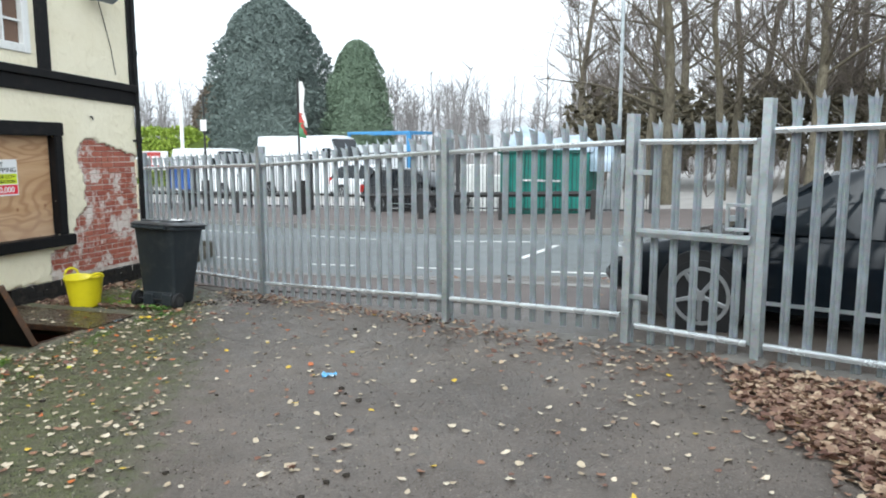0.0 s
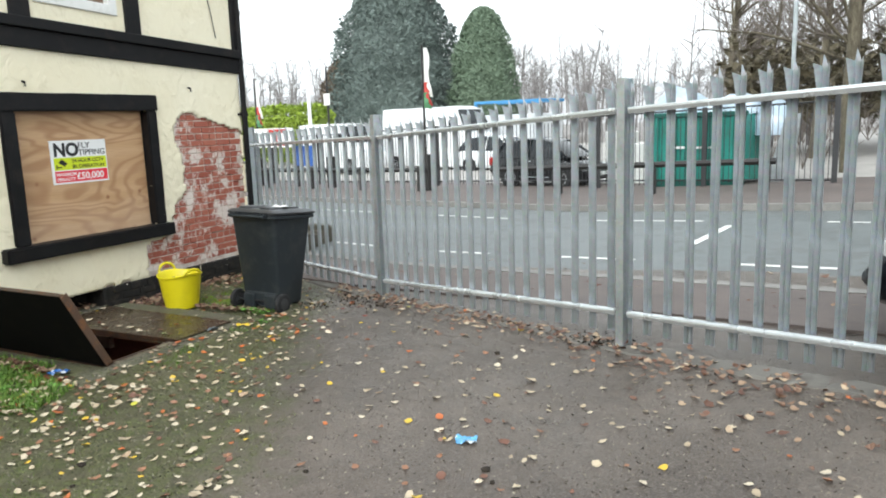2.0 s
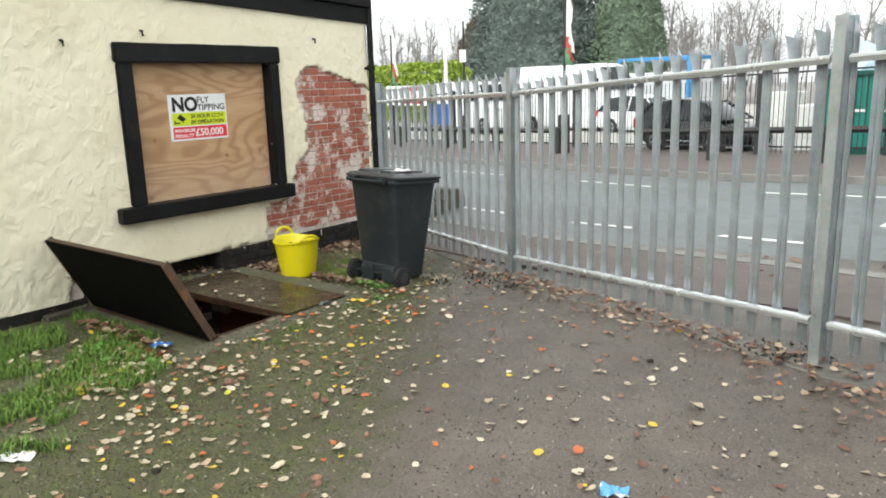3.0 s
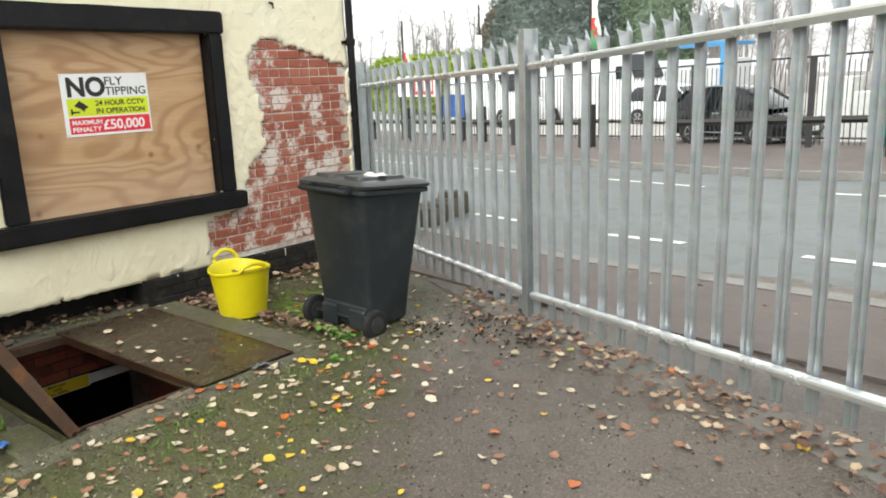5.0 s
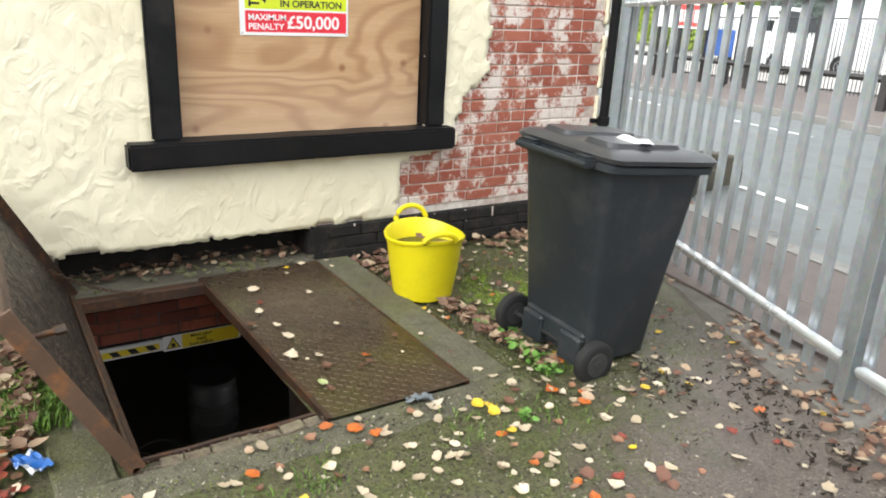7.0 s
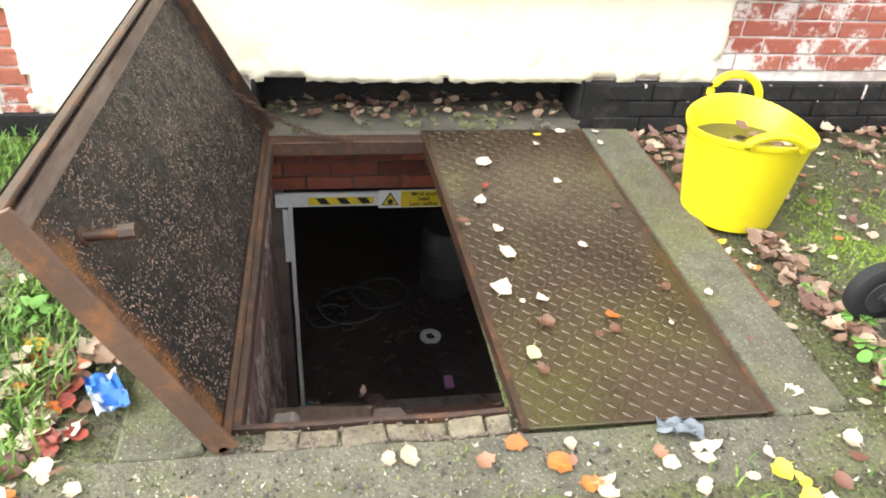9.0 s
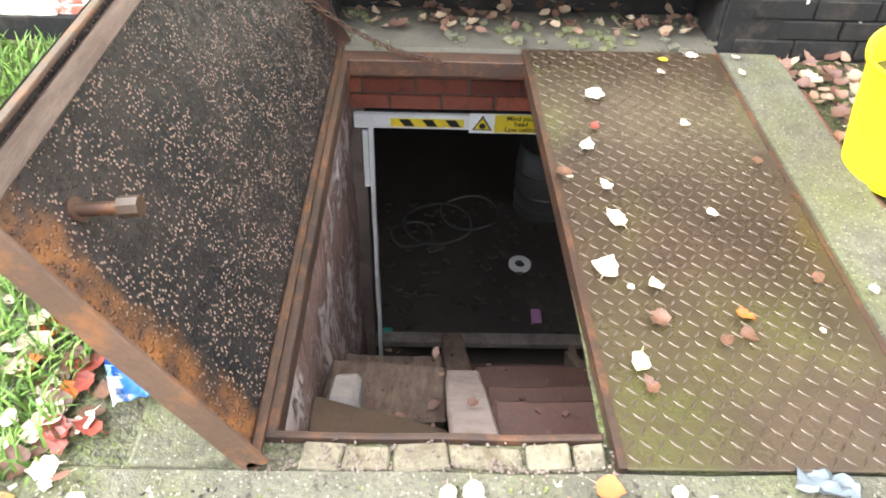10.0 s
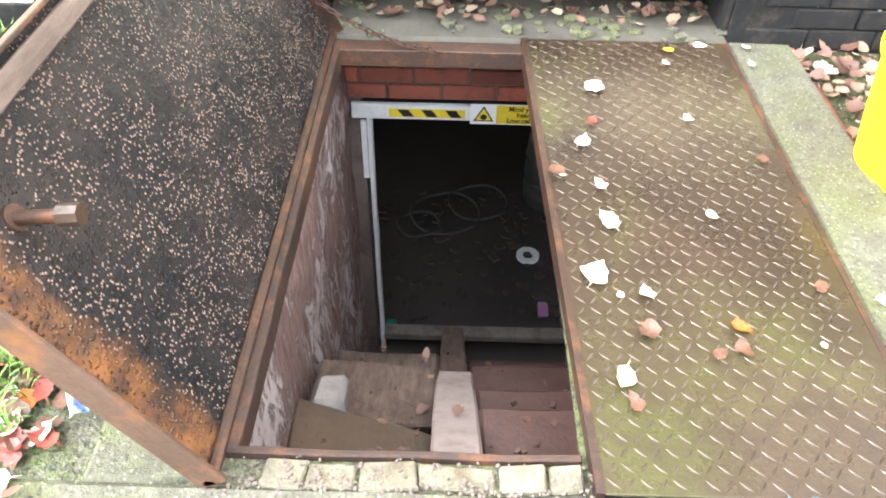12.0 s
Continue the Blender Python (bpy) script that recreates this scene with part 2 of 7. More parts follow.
def make_concrete():
    n = Nodes("mossy_concrete", 0.85)
    big, mid, fine = n.noise(2, 5, 0.65), n.noise(11, 6, 0.75), n.noise(90, 3, 0.7)
    col = n.mix(n.ramp(mid, 0.35, 0.7), (0.075, 0.071, 0.047), (0.15, 0.142, 0.095))
    col = n.mix(n.math("MULTIPLY", n.ramp(big, 0.42, 0.6), 0.7), col, (0.115, 0.125, 0.036))
    col = n.mix(n.math("MULTIPLY", n.ramp(fine, 0.48, 0.66), 0.75), col, (0.06, 0.05, 0.04))
    col = n.mix(n.math("MULTIPLY", n.ramp(n.cells(75), 0.25, 0.05), 0.8), col, (0.34, 0.31, 0.25))
    n.bump(n.mix(0.5, mid, fine), 0.9, 0.014)
    return n.done(col)


def make_leaf():
    n = Nodes("fallen_leaves", 0.55)
    r = n.rand()
    tone = n.t.nodes.new("ShaderNodeValToRGB")
    n.put(r, tone.inputs[0])
    e = tone.color_ramp.elements
    tone.color_ramp.interpolation = "CONSTANT"
    e[0].position, e[0].color = 0.0, rgb((0.46, 0.37, 0.26))
    e[1].position, e[1].color = 0.30, rgb((0.42, 0.30, 0.20))
    for p, c in ((0.48, (0.55, 0.47, 0.35)), (0.62, (0.28, 0.14, 0.08)), (0.76, (0.46, 0.13, 0.03)), (0.81, (0.58, 0.40, 0.05)), (0.87, (0.16, 0.07, 0.045)), (0.96, (0.45, 0.44, 0.05))):
        el = e.new(p)
        el.color = rgb(c)
    col = n.mix(n.math("MULTIPLY", n.ramp(n.noise(40, 5, 0.7), 0.45, 0.65), 0.5), tone.outputs[0], n.mix(0.6, tone.outputs[0], (0.09, 0.05, 0.025)))
    n.bump(n.noise(60, 3), 0.3, 0.004)
    return n.done(col)


def make_litter_leaf():
    n = Nodes("leaf_drift", 0.6)
    tone = n.t.nodes.new("ShaderNodeValToRGB")
    n.put(n.island(), tone.inputs[0])
    e = tone.color_ramp.elements
    e[0].position, e[0].color = 0.0, rgb((0.10, 0.045, 0.03))
    e[1].position, e[1].color = 1.0, rgb((0.44, 0.34, 0.23))
    for p, c in ((0.3, (0.14, 0.075, 0.05)), (0.55, (0.20, 0.115, 0.073)), (0.75, (0.28, 0.19, 0.125))):
        el = e.new(p)
        el.color = rgb(c)
    n.bump(n.noise(60, 3), 0.3, 0.004)
    return n.done(tone.outputs[0])


def make_foliage(name, a, b):
    n = Nodes(name, 0.65)
    col = n.mix(n.island(), a, b)
    return n.done(col)


def make_galv():
    n = Nodes("galvanised_steel", 0.3, 0.65)
    big, mid = n.noise(5, 5, 0.6), n.cells(45, "Color")
    col = n.mix(n.ramp(big, 0.3, 0.7), (0.33, 0.36, 0.372), (0.52, 0.56, 0.58))
    col = n.mix(0.06, col, mid)
    col = n.mix(n.math("MULTIPLY", n.ramp(n.noise(9, 6, 0.75), 0.58, 0.8), 0.4), col, (0.25, 0.25, 0.24))
    n.bump(n.noise(50, 3), 0.08, 0.002)
    return n.done(col, n.ramp(big, -0.1, 1.4))


M = {
    # paler zinc for the rails: sky shine on their flanges put into the colour
    "galv_skylit": simple("skylit_rail", (0.66, 0.69, 0.705), 0.26, 0.55, 0.12, 8, 0.08, (0.35, 0.36, 0.37), 0.35),
    "yard": make_yard(), "road": make_road(), "render": make_render_coat(),
    "brick": make_brick("weathered_brick"), "cellar_brick": make_brick("cellar_brick", True, False),
    "mortar": make_mortar(), "plywood": make_plywood(), "rust": make_rust("rusty_steel"),
    "plate": make_plate(), "underside": make_hatch_underside(),
    "concrete": make_concrete(), "peeling": make_peeling(), "leaf": make_leaf(), "drift": make_litter_leaf(), "galv": make_galv(),
    "black_paint": simple("black_gloss_paint", (0.008, 0.008, 0.009), 0.5, 0, 0.3, 9, 0.3, (0.04, 0.03, 0.025), 0.35, spec=0.2),
    "plinth": simple("black_bitumen_plinth", (0.018, 0.017, 0.016), 0.8, 0, 0.4, 12, 0.5, (0.075, 0.06, 0.045), 0.6, spec=0.25),
    "white_paint": simple("white_paint", (0.75, 0.75, 0.73), 0.45, 0, 0.08, 8, 0.1, (0.35, 0.32, 0.27), 0.5),
    "white": simple("white_plastic", (0.8, 0.8, 0.8), 0.35, 0, 0.04, 8, 0.05),
    "bin": simple("charcoal_plastic", (0.020, 0.026, 0.031), 0.45, 0, 0.3, 7, 0.25, (0.085, 0.083, 0.075), 0.4, spec=0.4),
    "lid": simple("charcoal_lid", (0.04, 0.042, 0.047), 0.3, 0, 0.25, 7, 0.15, (0.12, 0.10, 0.08), 0.3),
    "rubber": simple("tyre_rubber", (0.014, 0.014, 0.015), 0.7, 0, 0.3, 20, 0.2),
    "yellow": simple("yellow_plastic", (0.74, 0.63, 0.010), 0.4, 0, 0.07, 9, 0.08, (0.45, 0.38, 0.02), 0.3),
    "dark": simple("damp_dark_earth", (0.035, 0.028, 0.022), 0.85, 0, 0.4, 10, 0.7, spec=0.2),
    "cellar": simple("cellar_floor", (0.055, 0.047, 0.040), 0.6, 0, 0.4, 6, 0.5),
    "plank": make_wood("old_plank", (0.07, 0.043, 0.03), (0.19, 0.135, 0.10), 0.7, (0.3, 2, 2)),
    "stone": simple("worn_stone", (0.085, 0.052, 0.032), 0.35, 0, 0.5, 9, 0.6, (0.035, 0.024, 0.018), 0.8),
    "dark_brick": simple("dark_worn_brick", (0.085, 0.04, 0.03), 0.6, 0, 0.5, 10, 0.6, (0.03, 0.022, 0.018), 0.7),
    "pavement": simple("red_brown_footway", (0.13, 0.105, 0.095), 0.7, 0, 0.3, 5, 0.4, (0.06, 0.05, 0.045), 0.5),
    "kerb": simple("kerb_stone", (0.24, 0.23, 0.215), 0.75, 0, 0.25, 7, 0.4, (0.09, 0.085, 0.08), 0.5),
    "grass": make_foliage("grass_blades", (0.05, 0.115, 0.012), (0.155, 0.26, 0.036)),
    "weed": make_foliage("weed_leaves", (0.06, 0.17, 0.02), (0.16, 0.32, 0.06)),
}

# ---- building helpers ----
def part(name, bm, material, parent=None, label="", smooth=False):
    """Links a bmesh as one mesh object, under a thing or a part."""
    me = bpy.data.meshes.new(name)
    bm.to_mesh(me)
    bm.free()
    me.materials.append(material)
    if smooth:
        me.shade_smooth()
        me.set_sharp_from_angle(angle=radians(40))
    ob = new(name, me)
    if parent:
        ob.parent = parent
    if label:
        ob["label"] = label
    return ob


def thing(name, label, category, m=None, group=""):
    """An Empty at a thing's base, to parent its parts."""
    ob = tagged(new(name), label, category, group)
    ob.empty_display_size = 0.05
    ob.matrix_world = m or Matrix()
    return ob


def box(bm, x0, x1, y0, y1, z0, z1, bevel=0.0, m=None, seg=1):
    r = bmesh.ops.create_cube(bm, size=1)["verts"]
    for v in r:
        v.co = Vector((x0 + (x1 - x0) * (v.co.x + 0.5), y0 + (y1 - y0) * (v.co.y + 0.5), z0 + (z1 - z0) * (v.co.z + 0.5)))
    if bevel:
        es = list({e for v in r for e in v.link_edges})
        out = bmesh.ops.bevel(bm, geom=es, offset=bevel, segments=seg, affect="EDGES")
        r = list({v for f in out["faces"] for v in f.verts} | {v for v in r if v.is_valid})
    if m:
        bmesh.ops.transform(bm, matrix=m, verts=r)
    return bm


def boxes(*args, bevel=0.0, m=None):
    bm = bmesh.new()
    for a in args:
        box(bm, *a, bevel=bevel, m=m)
    return bm


def ring(centre, axis, r, seg, up=None):
    axis = Vector(axis).normalized()
    a = axis.orthogonal().normalized() if up is None else Vector(up).cross(axis).normalized()
    b, r = axis.cross(a), float(r)
    return [Vector(centre) + r * (math.cos(2 * math.pi * i / seg) * a + math.sin(2 * math.pi * i / seg) * b) for i in range(seg)]


def loft(bm, rings, closed=True, caps=True, wrap=False):
    rows = [[bm.verts.new(p) for p in r] for r in rings]
    n = len(rows[0])
    pairs = list(zip(rows, rows[1:])) + ([(rows[-1], rows[0])] if wrap else [])
    for a, b in pairs:
        for i in range(n if closed else n - 1):
            j = (i + 1) % n
            bm.faces.new((a[i], a[j], b[j], b[i]))
    if caps and closed and not wrap:
        bm.faces.new(rows[0][::-1])
        bm.faces.new(rows[-1])
    bmesh.ops.recalc_face_normals(bm, faces=bm.faces)
    return bm


def tube(bm, points, r, seg=8, r1=None):
    """A round bar along points, tapering to r1."""
    pts = [Vector(p) for p in points]
    rows = []
    for i, p in enumerate(pts):
        d = (pts[min(i + 1, len(pts) - 1)] - pts[max(i - 1, 0)]).normalized()
        up = (0, 0, 1) if abs(d.z) < 0.9 else (0, 1, 0)
        k = i / max(1, len(pts) - 1)
        rows.append(ring(p, d, r + ((r1 if r1 is not None else r) - r) * k, seg, up))
    return loft(bm, rows)


def rect_ring(x0, x1, y0, y1, z, c=0.03, n=3):
    """A rounded rectangle, as a ring of points."""
    out = []
    for cx, cy, a0 in ((x1 - c, y1 - c, 0), (x0 + c, y1 - c, 90), (x0 + c, y0 + c, 180), (x1 - c, y0 + c, 270)):
        for i in range(n + 1):
            a = radians(a0 + 90 * i / n)
            out.append(Vector((cx + c * math.cos(a), cy + c * math.sin(a), z)))
    return out


def words(text, size, material, parent, m, name="lettering", align="LEFT", stretch=1.0, bold=0.0):
    cu = bpy.data.curves.new(name, "FONT")
    cu.body, cu.size, cu.align_x, cu.extrude, cu.offset = text, size, align, 0.0006, bold
    tmp = new("text_source", cu)
    me = bpy.data.meshes.new_from_object(tmp)
    bpy.data.objects.remove(tmp)
    bpy.data.curves.remove(cu)
    me.transform(m @ Matrix.Diagonal((stretch, 1, 1, 1)))
    me.materials.append(material)
    ob = new(name, me)
    ob.parent = parent
    return ob


def rough_slab(args, amount=0.006, cuts=10, bevel=0.012):
    bm = bmesh.new()
    box(bm, *args, bevel=bevel)
    es = [e for e in bm.edges if e.calc_length() > 0.25]
    bmesh.ops.subdivide_edges(bm, edges=es, cuts=cuts, use_grid_fill=True)
    for v in bm.verts:
        v.co += Vector((noise.noise(v.co * 6), noise.noise(v.co * 6 + Vector((9, 0, 0))), noise.noise(v.co * 5 + Vector((0, 7, 0))))) * amount
    return bm


def slope(x):
    """The height of the yard and road, which fall towards the house."""
    if x > 1.0:
        return -0.08 + 0.01 * min(x - 1.0, 20)
    if x > -5.4:
        return -0.45 + 0.37 * (x + 5.4) / 6.4
    return max(-0.45 + 0.02 * (x + 5.4), -0.8)


# the road's own directions: along it (towards the house side) and across it
ALONG, ACROSS = Vector((-0.9717, 0.2362, 0)), Vector((0.2362, 0.9717, 0))


def fall(x, y):
    """How far the road has dropped below the yard's level, at three in a hundred across it."""
    return 0.03 * min(max(0.2362 * x + 0.9717 * y - 8.3, 0.0), 9.4)


def at_road(s, d, up=0.0):
    p = ALONG * s + ACROSS * d
    return Vector((p.x, p.y, slope(p.x) - fall(p.x, p.y) + up))

# ---- ground ----
def build_ground():
    near_x = list(np.arange(-7.6, 3.6, 0.14)) + [-6.95, -5.44]
    near_y = list(np.arange(-2.2, 9.9, 0.14)) + [5.42, 6.08]
    far = [4.5, 6, 8, 11, 15, 20, 27, 36, 50, 80, 130, 220, 400, 700]
    xs = sorted(set([round(float(v), 3) for v in near_x] + [-7.0 - v for v in far] + [3.0 + v for v in far]))
    ys = sorted(set([round(float(v), 3) for v in near_y] + [-2.0 - v for v in far] + [9.0 + v for v in far]))
    pts, faces = [], []
    for y in ys:
        for x in xs:
            flat = 1.0 if (-7.2 < x < -5.1 and 5.0 < y < 7.1) else 0.0
            wob = 0.018 * noise.noise((x * 1.3, y * 1.3, 0.0)) + 0.008 * noise.noise((x * 4, y * 4, 3.0))
            drop = (0.0 if y < 9.4 + max(-x, 0) * 0.05 else -0.03) - fall(x, y)
            pts.append((x, y, slope(x) + (0 if flat else wob if abs(x) < 9 and -3 < y < 9.5 else 0) + drop - 0.012 * flat))
    nx = len(xs)
    for j in range(len(ys) - 1):
        for i in range(nx - 1):
            cx, cy = (xs[i] + xs[i + 1]) / 2, (ys[j] + ys[j + 1]) / 2
            if -6.95 < cx < -5.44 and 5.42 < cy < 6.08:
                continue
            a = j * nx + i
            faces.append((a, a + 1, a + nx + 1, a + nx))
    me = bpy.data.meshes.new("ground")
    me.from_pydata(pts, [], faces)
    me.shade_smooth()
    me.materials.append(M["yard"])
    tagged(new("ground", me), "brown-grey worn tarmac yard with moss and damp dirt", "ground", kind="structure")


build_ground()


def strip(name, d0, d1, up0, up1, material, label, s0=-40, s1=60, step=1.0, category="road"):
    """A long slab that follows the road, with a thickness."""
    bm = bmesh.new()
    rows = []
    for s in np.arange(s0, s1 + step, step):
        a, b = at_road(s, d0), at_road(s, d1)
        rows.append([(a.x, a.y, a.z + up0), (a.x, a.y, a.z + up1), (b.x, b.y, b.z + up1), (b.x, b.y, b.z + up0)])
    loft(bm, rows)
    return tagged(part(name, bm, material), label, category, kind="structure")


strip("road", 8.2, 15.4, -0.2, -0.015, M["road"], "grey wet tarmac road with faded white markings")
strip("pavement", 6.95, 8.05, -0.2, 0.022, M["pavement"], "worn red-brown tarmac footway strewn with leaves", category="pavement")
strip("kerb_near", 8.05, 8.2, -0.2, 0.03, M["kerb"], "worn flush concrete kerb", category="kerb")
strip("kerb_far", 15.4, 15.55, -0.2, 0.11, M["kerb"], "worn concrete kerb along the far footway", category="kerb")
strip("pavement_far", 15.55, 21.5, -0.2, 0.10, M["pavement"], "dark brown far footway of worn tarmac", category="pavement")


def marking(s0, s1, d, w=0.10, slant=0.0):
    bm = bmesh.new()
    a, b, c, e = at_road(s0, d - w / 2), at_road(s1, d - w / 2 + slant), at_road(s1, d + w / 2 + slant), at_road(s0, d + w / 2)
    loft(bm, [[(p.x, p.y, p.z - 0.014) for p in (a, b, c, e)], [(p.x, p.y, p.z - 0.009) for p in (a, b, c, e)]])
    tagged(part("road_marking", bm, M["white_paint"]), "worn white painted road line", "road marking", kind="structure")


for k in range(-3, 7):
    marking(7.65 + k * 3.9 - 2.0, 7.65 + k * 3.9, 13.6)
    marking(5.78 + k * 2.15 - 1.0, 5.78 + k * 2.15, 9.38)
bm = bmesh.new()
loft(bm, [[at_road(a, d, up) for a, d in ((4.62, 10.8), (4.74, 10.8), (5.04, 13.0), (4.92, 13.0))] for up in (-0.014, -0.009)])
tagged(part("road_marking", bm, M["white_paint"]), "worn white painted slanting road line", "road marking", kind="structure")


# ---- unseen walls added behind the camera to cut the sky's fill light ----
bm = boxes((-13.0, 9.3, -4.8, -4.5, -0.6, 3.0), (9.0, 9.3, -4.5, 2.6, -0.3, 2.8))
tagged(part("wall_fill_block", bm, simple("fill_block_brick", (0.16, 0.09, 0.065), 0.85, 0, 0.4, 5, 0.4, (0.07, 0.06, 0.045), 0.6)), "unseen brick-coloured walls added behind to block fill light", "wall", kind="structure")


# ---- the house ----
WX = -7.10          # face of the cream render
BX = WX - 0.022     # face of the brickwork behind it
Y0, Y1 = 0.6, 9.03  # the house's two ends


def patch_left(z):
    """The ragged edge of the fallen render."""
    keys = ((-0.25, 7.33), (0.10, 7.36), (0.14, 7.42), (0.17, 7.73), (0.46, 7.79), (0.54, 7.86), (0.67, 7.98), (0.95, 7.98), (1.2, 7.90), (1.36, 7.87), (1.48, 7.95), (1.54, 8.05))
    for (a, b), (c, d) in zip(keys, keys[1:]):
        if z <= c:
            return b + (d - b) * (z - a) / (c - a) + 0.045 * noise.noise((z * 7, 2.0, 0)) + 0.02 * noise.noise((z * 23, 5.0, 0))
    return 8.1


def patch_right(z):
    return 8.98 + 0.02 * noise.noise((z * 9, 8.0, 0)) if z < 1.36 else 8.98 - (z - 1.36) * 1.5


def in_patch(y, z):
    top = 1.54 - 0.21 * max(0.0, (y - 8.15)) / 0.75 + 0.035 * noise.noise((y * 8, 1.0, 4.0)) + 0.015 * noise.noise((y * 27, 1.0, 9.0))
    return -0.3 < z < top and patch_left(z) < y < patch_right(z)


def in_window(y, z):
    return 5.98 < y < 7.53 and 0.26 < z < 1.64


def build_walls():
    # the core of the front wall, with the window opening and the slot at its foot
    bm = bmesh.new()
    for a in ((Y0, 5.98, -0.24, 5.2), (7.53, Y1 - 0.03, -0.24, 5.2), (5.98, 7.53, -0.24, 0.26), (5.98, 7.53, 1.64, 2.62), (5.98, 6.35, 2.62, 3.9), (7.23, 7.53, 2.62, 3.9), (5.98, 7.53, 3.9, 5.2), (Y0, 5.365, -0.9, -0.24), (6.76, Y1 - 0.03, -0.9, -0.24)):
        box(bm, BX - 0.25, BX, *a)
    tagged(part("wall_house_front", bm, M["mortar"]), "old brick front wall behind flaking cream render", "wall", kind="structure")
    bm = boxes((BX - 0.55, BX - 0.25, 5.2, 6.9, -0.48, -0.15), (BX - 0.27, BX - 0.25, Y0, Y1, -0.15, 0.2))
    tagged(part("wall_slot_back", bm, M["plinth"]), "dark back of the slot at the wall's foot", "wall", kind="structure")
    bm = boxes((-13.0, BX - 0.25, Y1 - 0.28, Y1 - 0.03, -0.9, 5.2), (-13.0, BX - 0.25, Y0, Y0 + 0.25, -0.9, 5.2), (-13.25, -13.0, Y0, Y1 - 0.03, -0.9, 5.2))
    tagged(part("wall_house_side", bm, M["render"]), "cream rendered side walls of the house", "wall", kind="structure")
    bm = boxes((-13.4, WX + 0.3, Y0 - 0.2, Y1 + 0.2, 5.2, 5.35))
    loft(bm, [[(-13.4, y, 5.35), (WX + 0.3, y, 5.35), (-10.2, y, 7.8)] for y in (Y0 - 0.2, Y1 + 0.2)])
    tagged(part("roof", bm, M["plinth"]), "dark slate pitched roof", "roof", kind="structure")
    # the coat of render: a sheet with a ragged hole, trowelled unevenly
    step = 0.028
    ys, zs = np.arange(Y0, Y1 - 0.02, step), np.arange(-0.42, 4.9, step)
    keep, verts, faces = {}, [], []

    def low(y):
        base = -0.245 + 0.04 * noise.noise((y * 2.1, 0, 0)) + 0.02 * noise.noise((y * 9, 0, 3))
        return base - (0.16 if y < 5.25 else 0.0)

    def vert(i, j):
        if (i, j) not in keep:
            y, z = float(ys[i]), float(zs[j])
            if z < 2.3:
                t = 0.010 * noise.noise((y * 1.7, z * 1.7, 1)) + 0.009 * abs(noise.noise((y * 5.5 + z * 2, z * 6.5 - y * 3, 2))) + 0.004 * noise.noise((y * 17, z * 17, 5))
            else:
                t = 0.003 * noise.noise((y * 3, z * 3, 1))
            keep[(i, j)] = len(verts)
            if z < 2.3:
                y, z = y + 0.013 * noise.noise((y * 31, z * 23, 6)), z + 0.013 * noise.noise((y * 29, z * 27, 11))
            verts.append((WX + t, y, z))
        return keep[(i, j)]

    for i in range(len(ys) - 1):
        for j in range(len(zs) - 1):
            y, z = float(ys[i]) + step / 2, float(zs[j]) + step / 2
            if in_patch(y, z) or in_window(y, z) or z < low(y) or (6.35 < y < 7.23 and 2.62 < z < 3.9) or (4.40 + 0.03 * noise.noise((z * 9, 0, 7)) < y < 4.53 + 0.03 * noise.noise((z * 9, 4, 7)) and z < 0.02):
                continue
            faces.append((vert(i, j), vert(i + 1, j), vert(i + 1, j + 1), vert(i, j + 1)))
    me = bpy.data.meshes.new("render_coat")
    me.from_pydata(verts, [], faces)
    me.shade_smooth()
    me.materials.append(M["render"])
    ob = tagged(new("render_coat", me), "rough trowelled cream render, broken away from the brick", "wall", kind="structure")
    sol = ob.modifiers.new("thickness", "SOLIDIFY")
    sol.thickness, sol.offset = 0.03, -1.0
    # black painted foot of the wall and the cheeks of the slot
    bm = boxes((BX, WX + 0.012, 6.76, Y1 - 0.03, -0.75, -0.248), (BX, WX + 0.012, Y0, 5.365, -0.75, -0.385), (BX - 0.25, WX + 0.008, 6.742, 6.759, -0.6, -0.24), (BX - 0.25, WX + 0.008, 5.366, 5.383, -0.6, -0.24), bevel=0.004)
    pl = tagged(part("plinth", bm, M["plinth"]), "black painted brick foot of the house wall", "wall", kind="structure")
    rng = random.Random(31)
    for row, z in enumerate((-0.29, -0.365, -0.44)):
        y = 6.80 + (0.06, 0.17, 0.02)[row]
        while y < 8.9:
            w = min(0.215 + rng.uniform(-0.012, 0.012), 8.96 - y)
            b = rough_slab((WX + 0.004, WX + 0.022 + rng.uniform(-0.003, 0.002), y, y + w, z - 0.034, z + 0.034), 0.003, 3, 0.004)
            part("brick", b, M["plinth"], pl)
            y += w + 0.010
    bm = bmesh.new()
    for _ in range(15):
        y, z = rng.choice((7.02, 7.245, 7.47, 7.62, 7.86, 8.08, 8.31, 8.53, 8.76)) + rng.uniform(-0.01, 0.01), rng.choice((-0.29, -0.29, -0.365))
        box(bm, WX + 0.010, WX + 0.0205, y - 0.005, y + 0.005, z - rng.uniform(0.02, 0.034), z + 0.036)
    part("mortar_joint", bm, M["mortar"], pl, "pale mortar showing between the black bricks")


build_walls()


def sag(ob):
    """Old timbers of the upper storey, which fall towards the corner."""
    for v in ob.data.vertices:
        v.co.z -= 0.105 + 0.044 * (v.co.y - 9.0)
    return ob


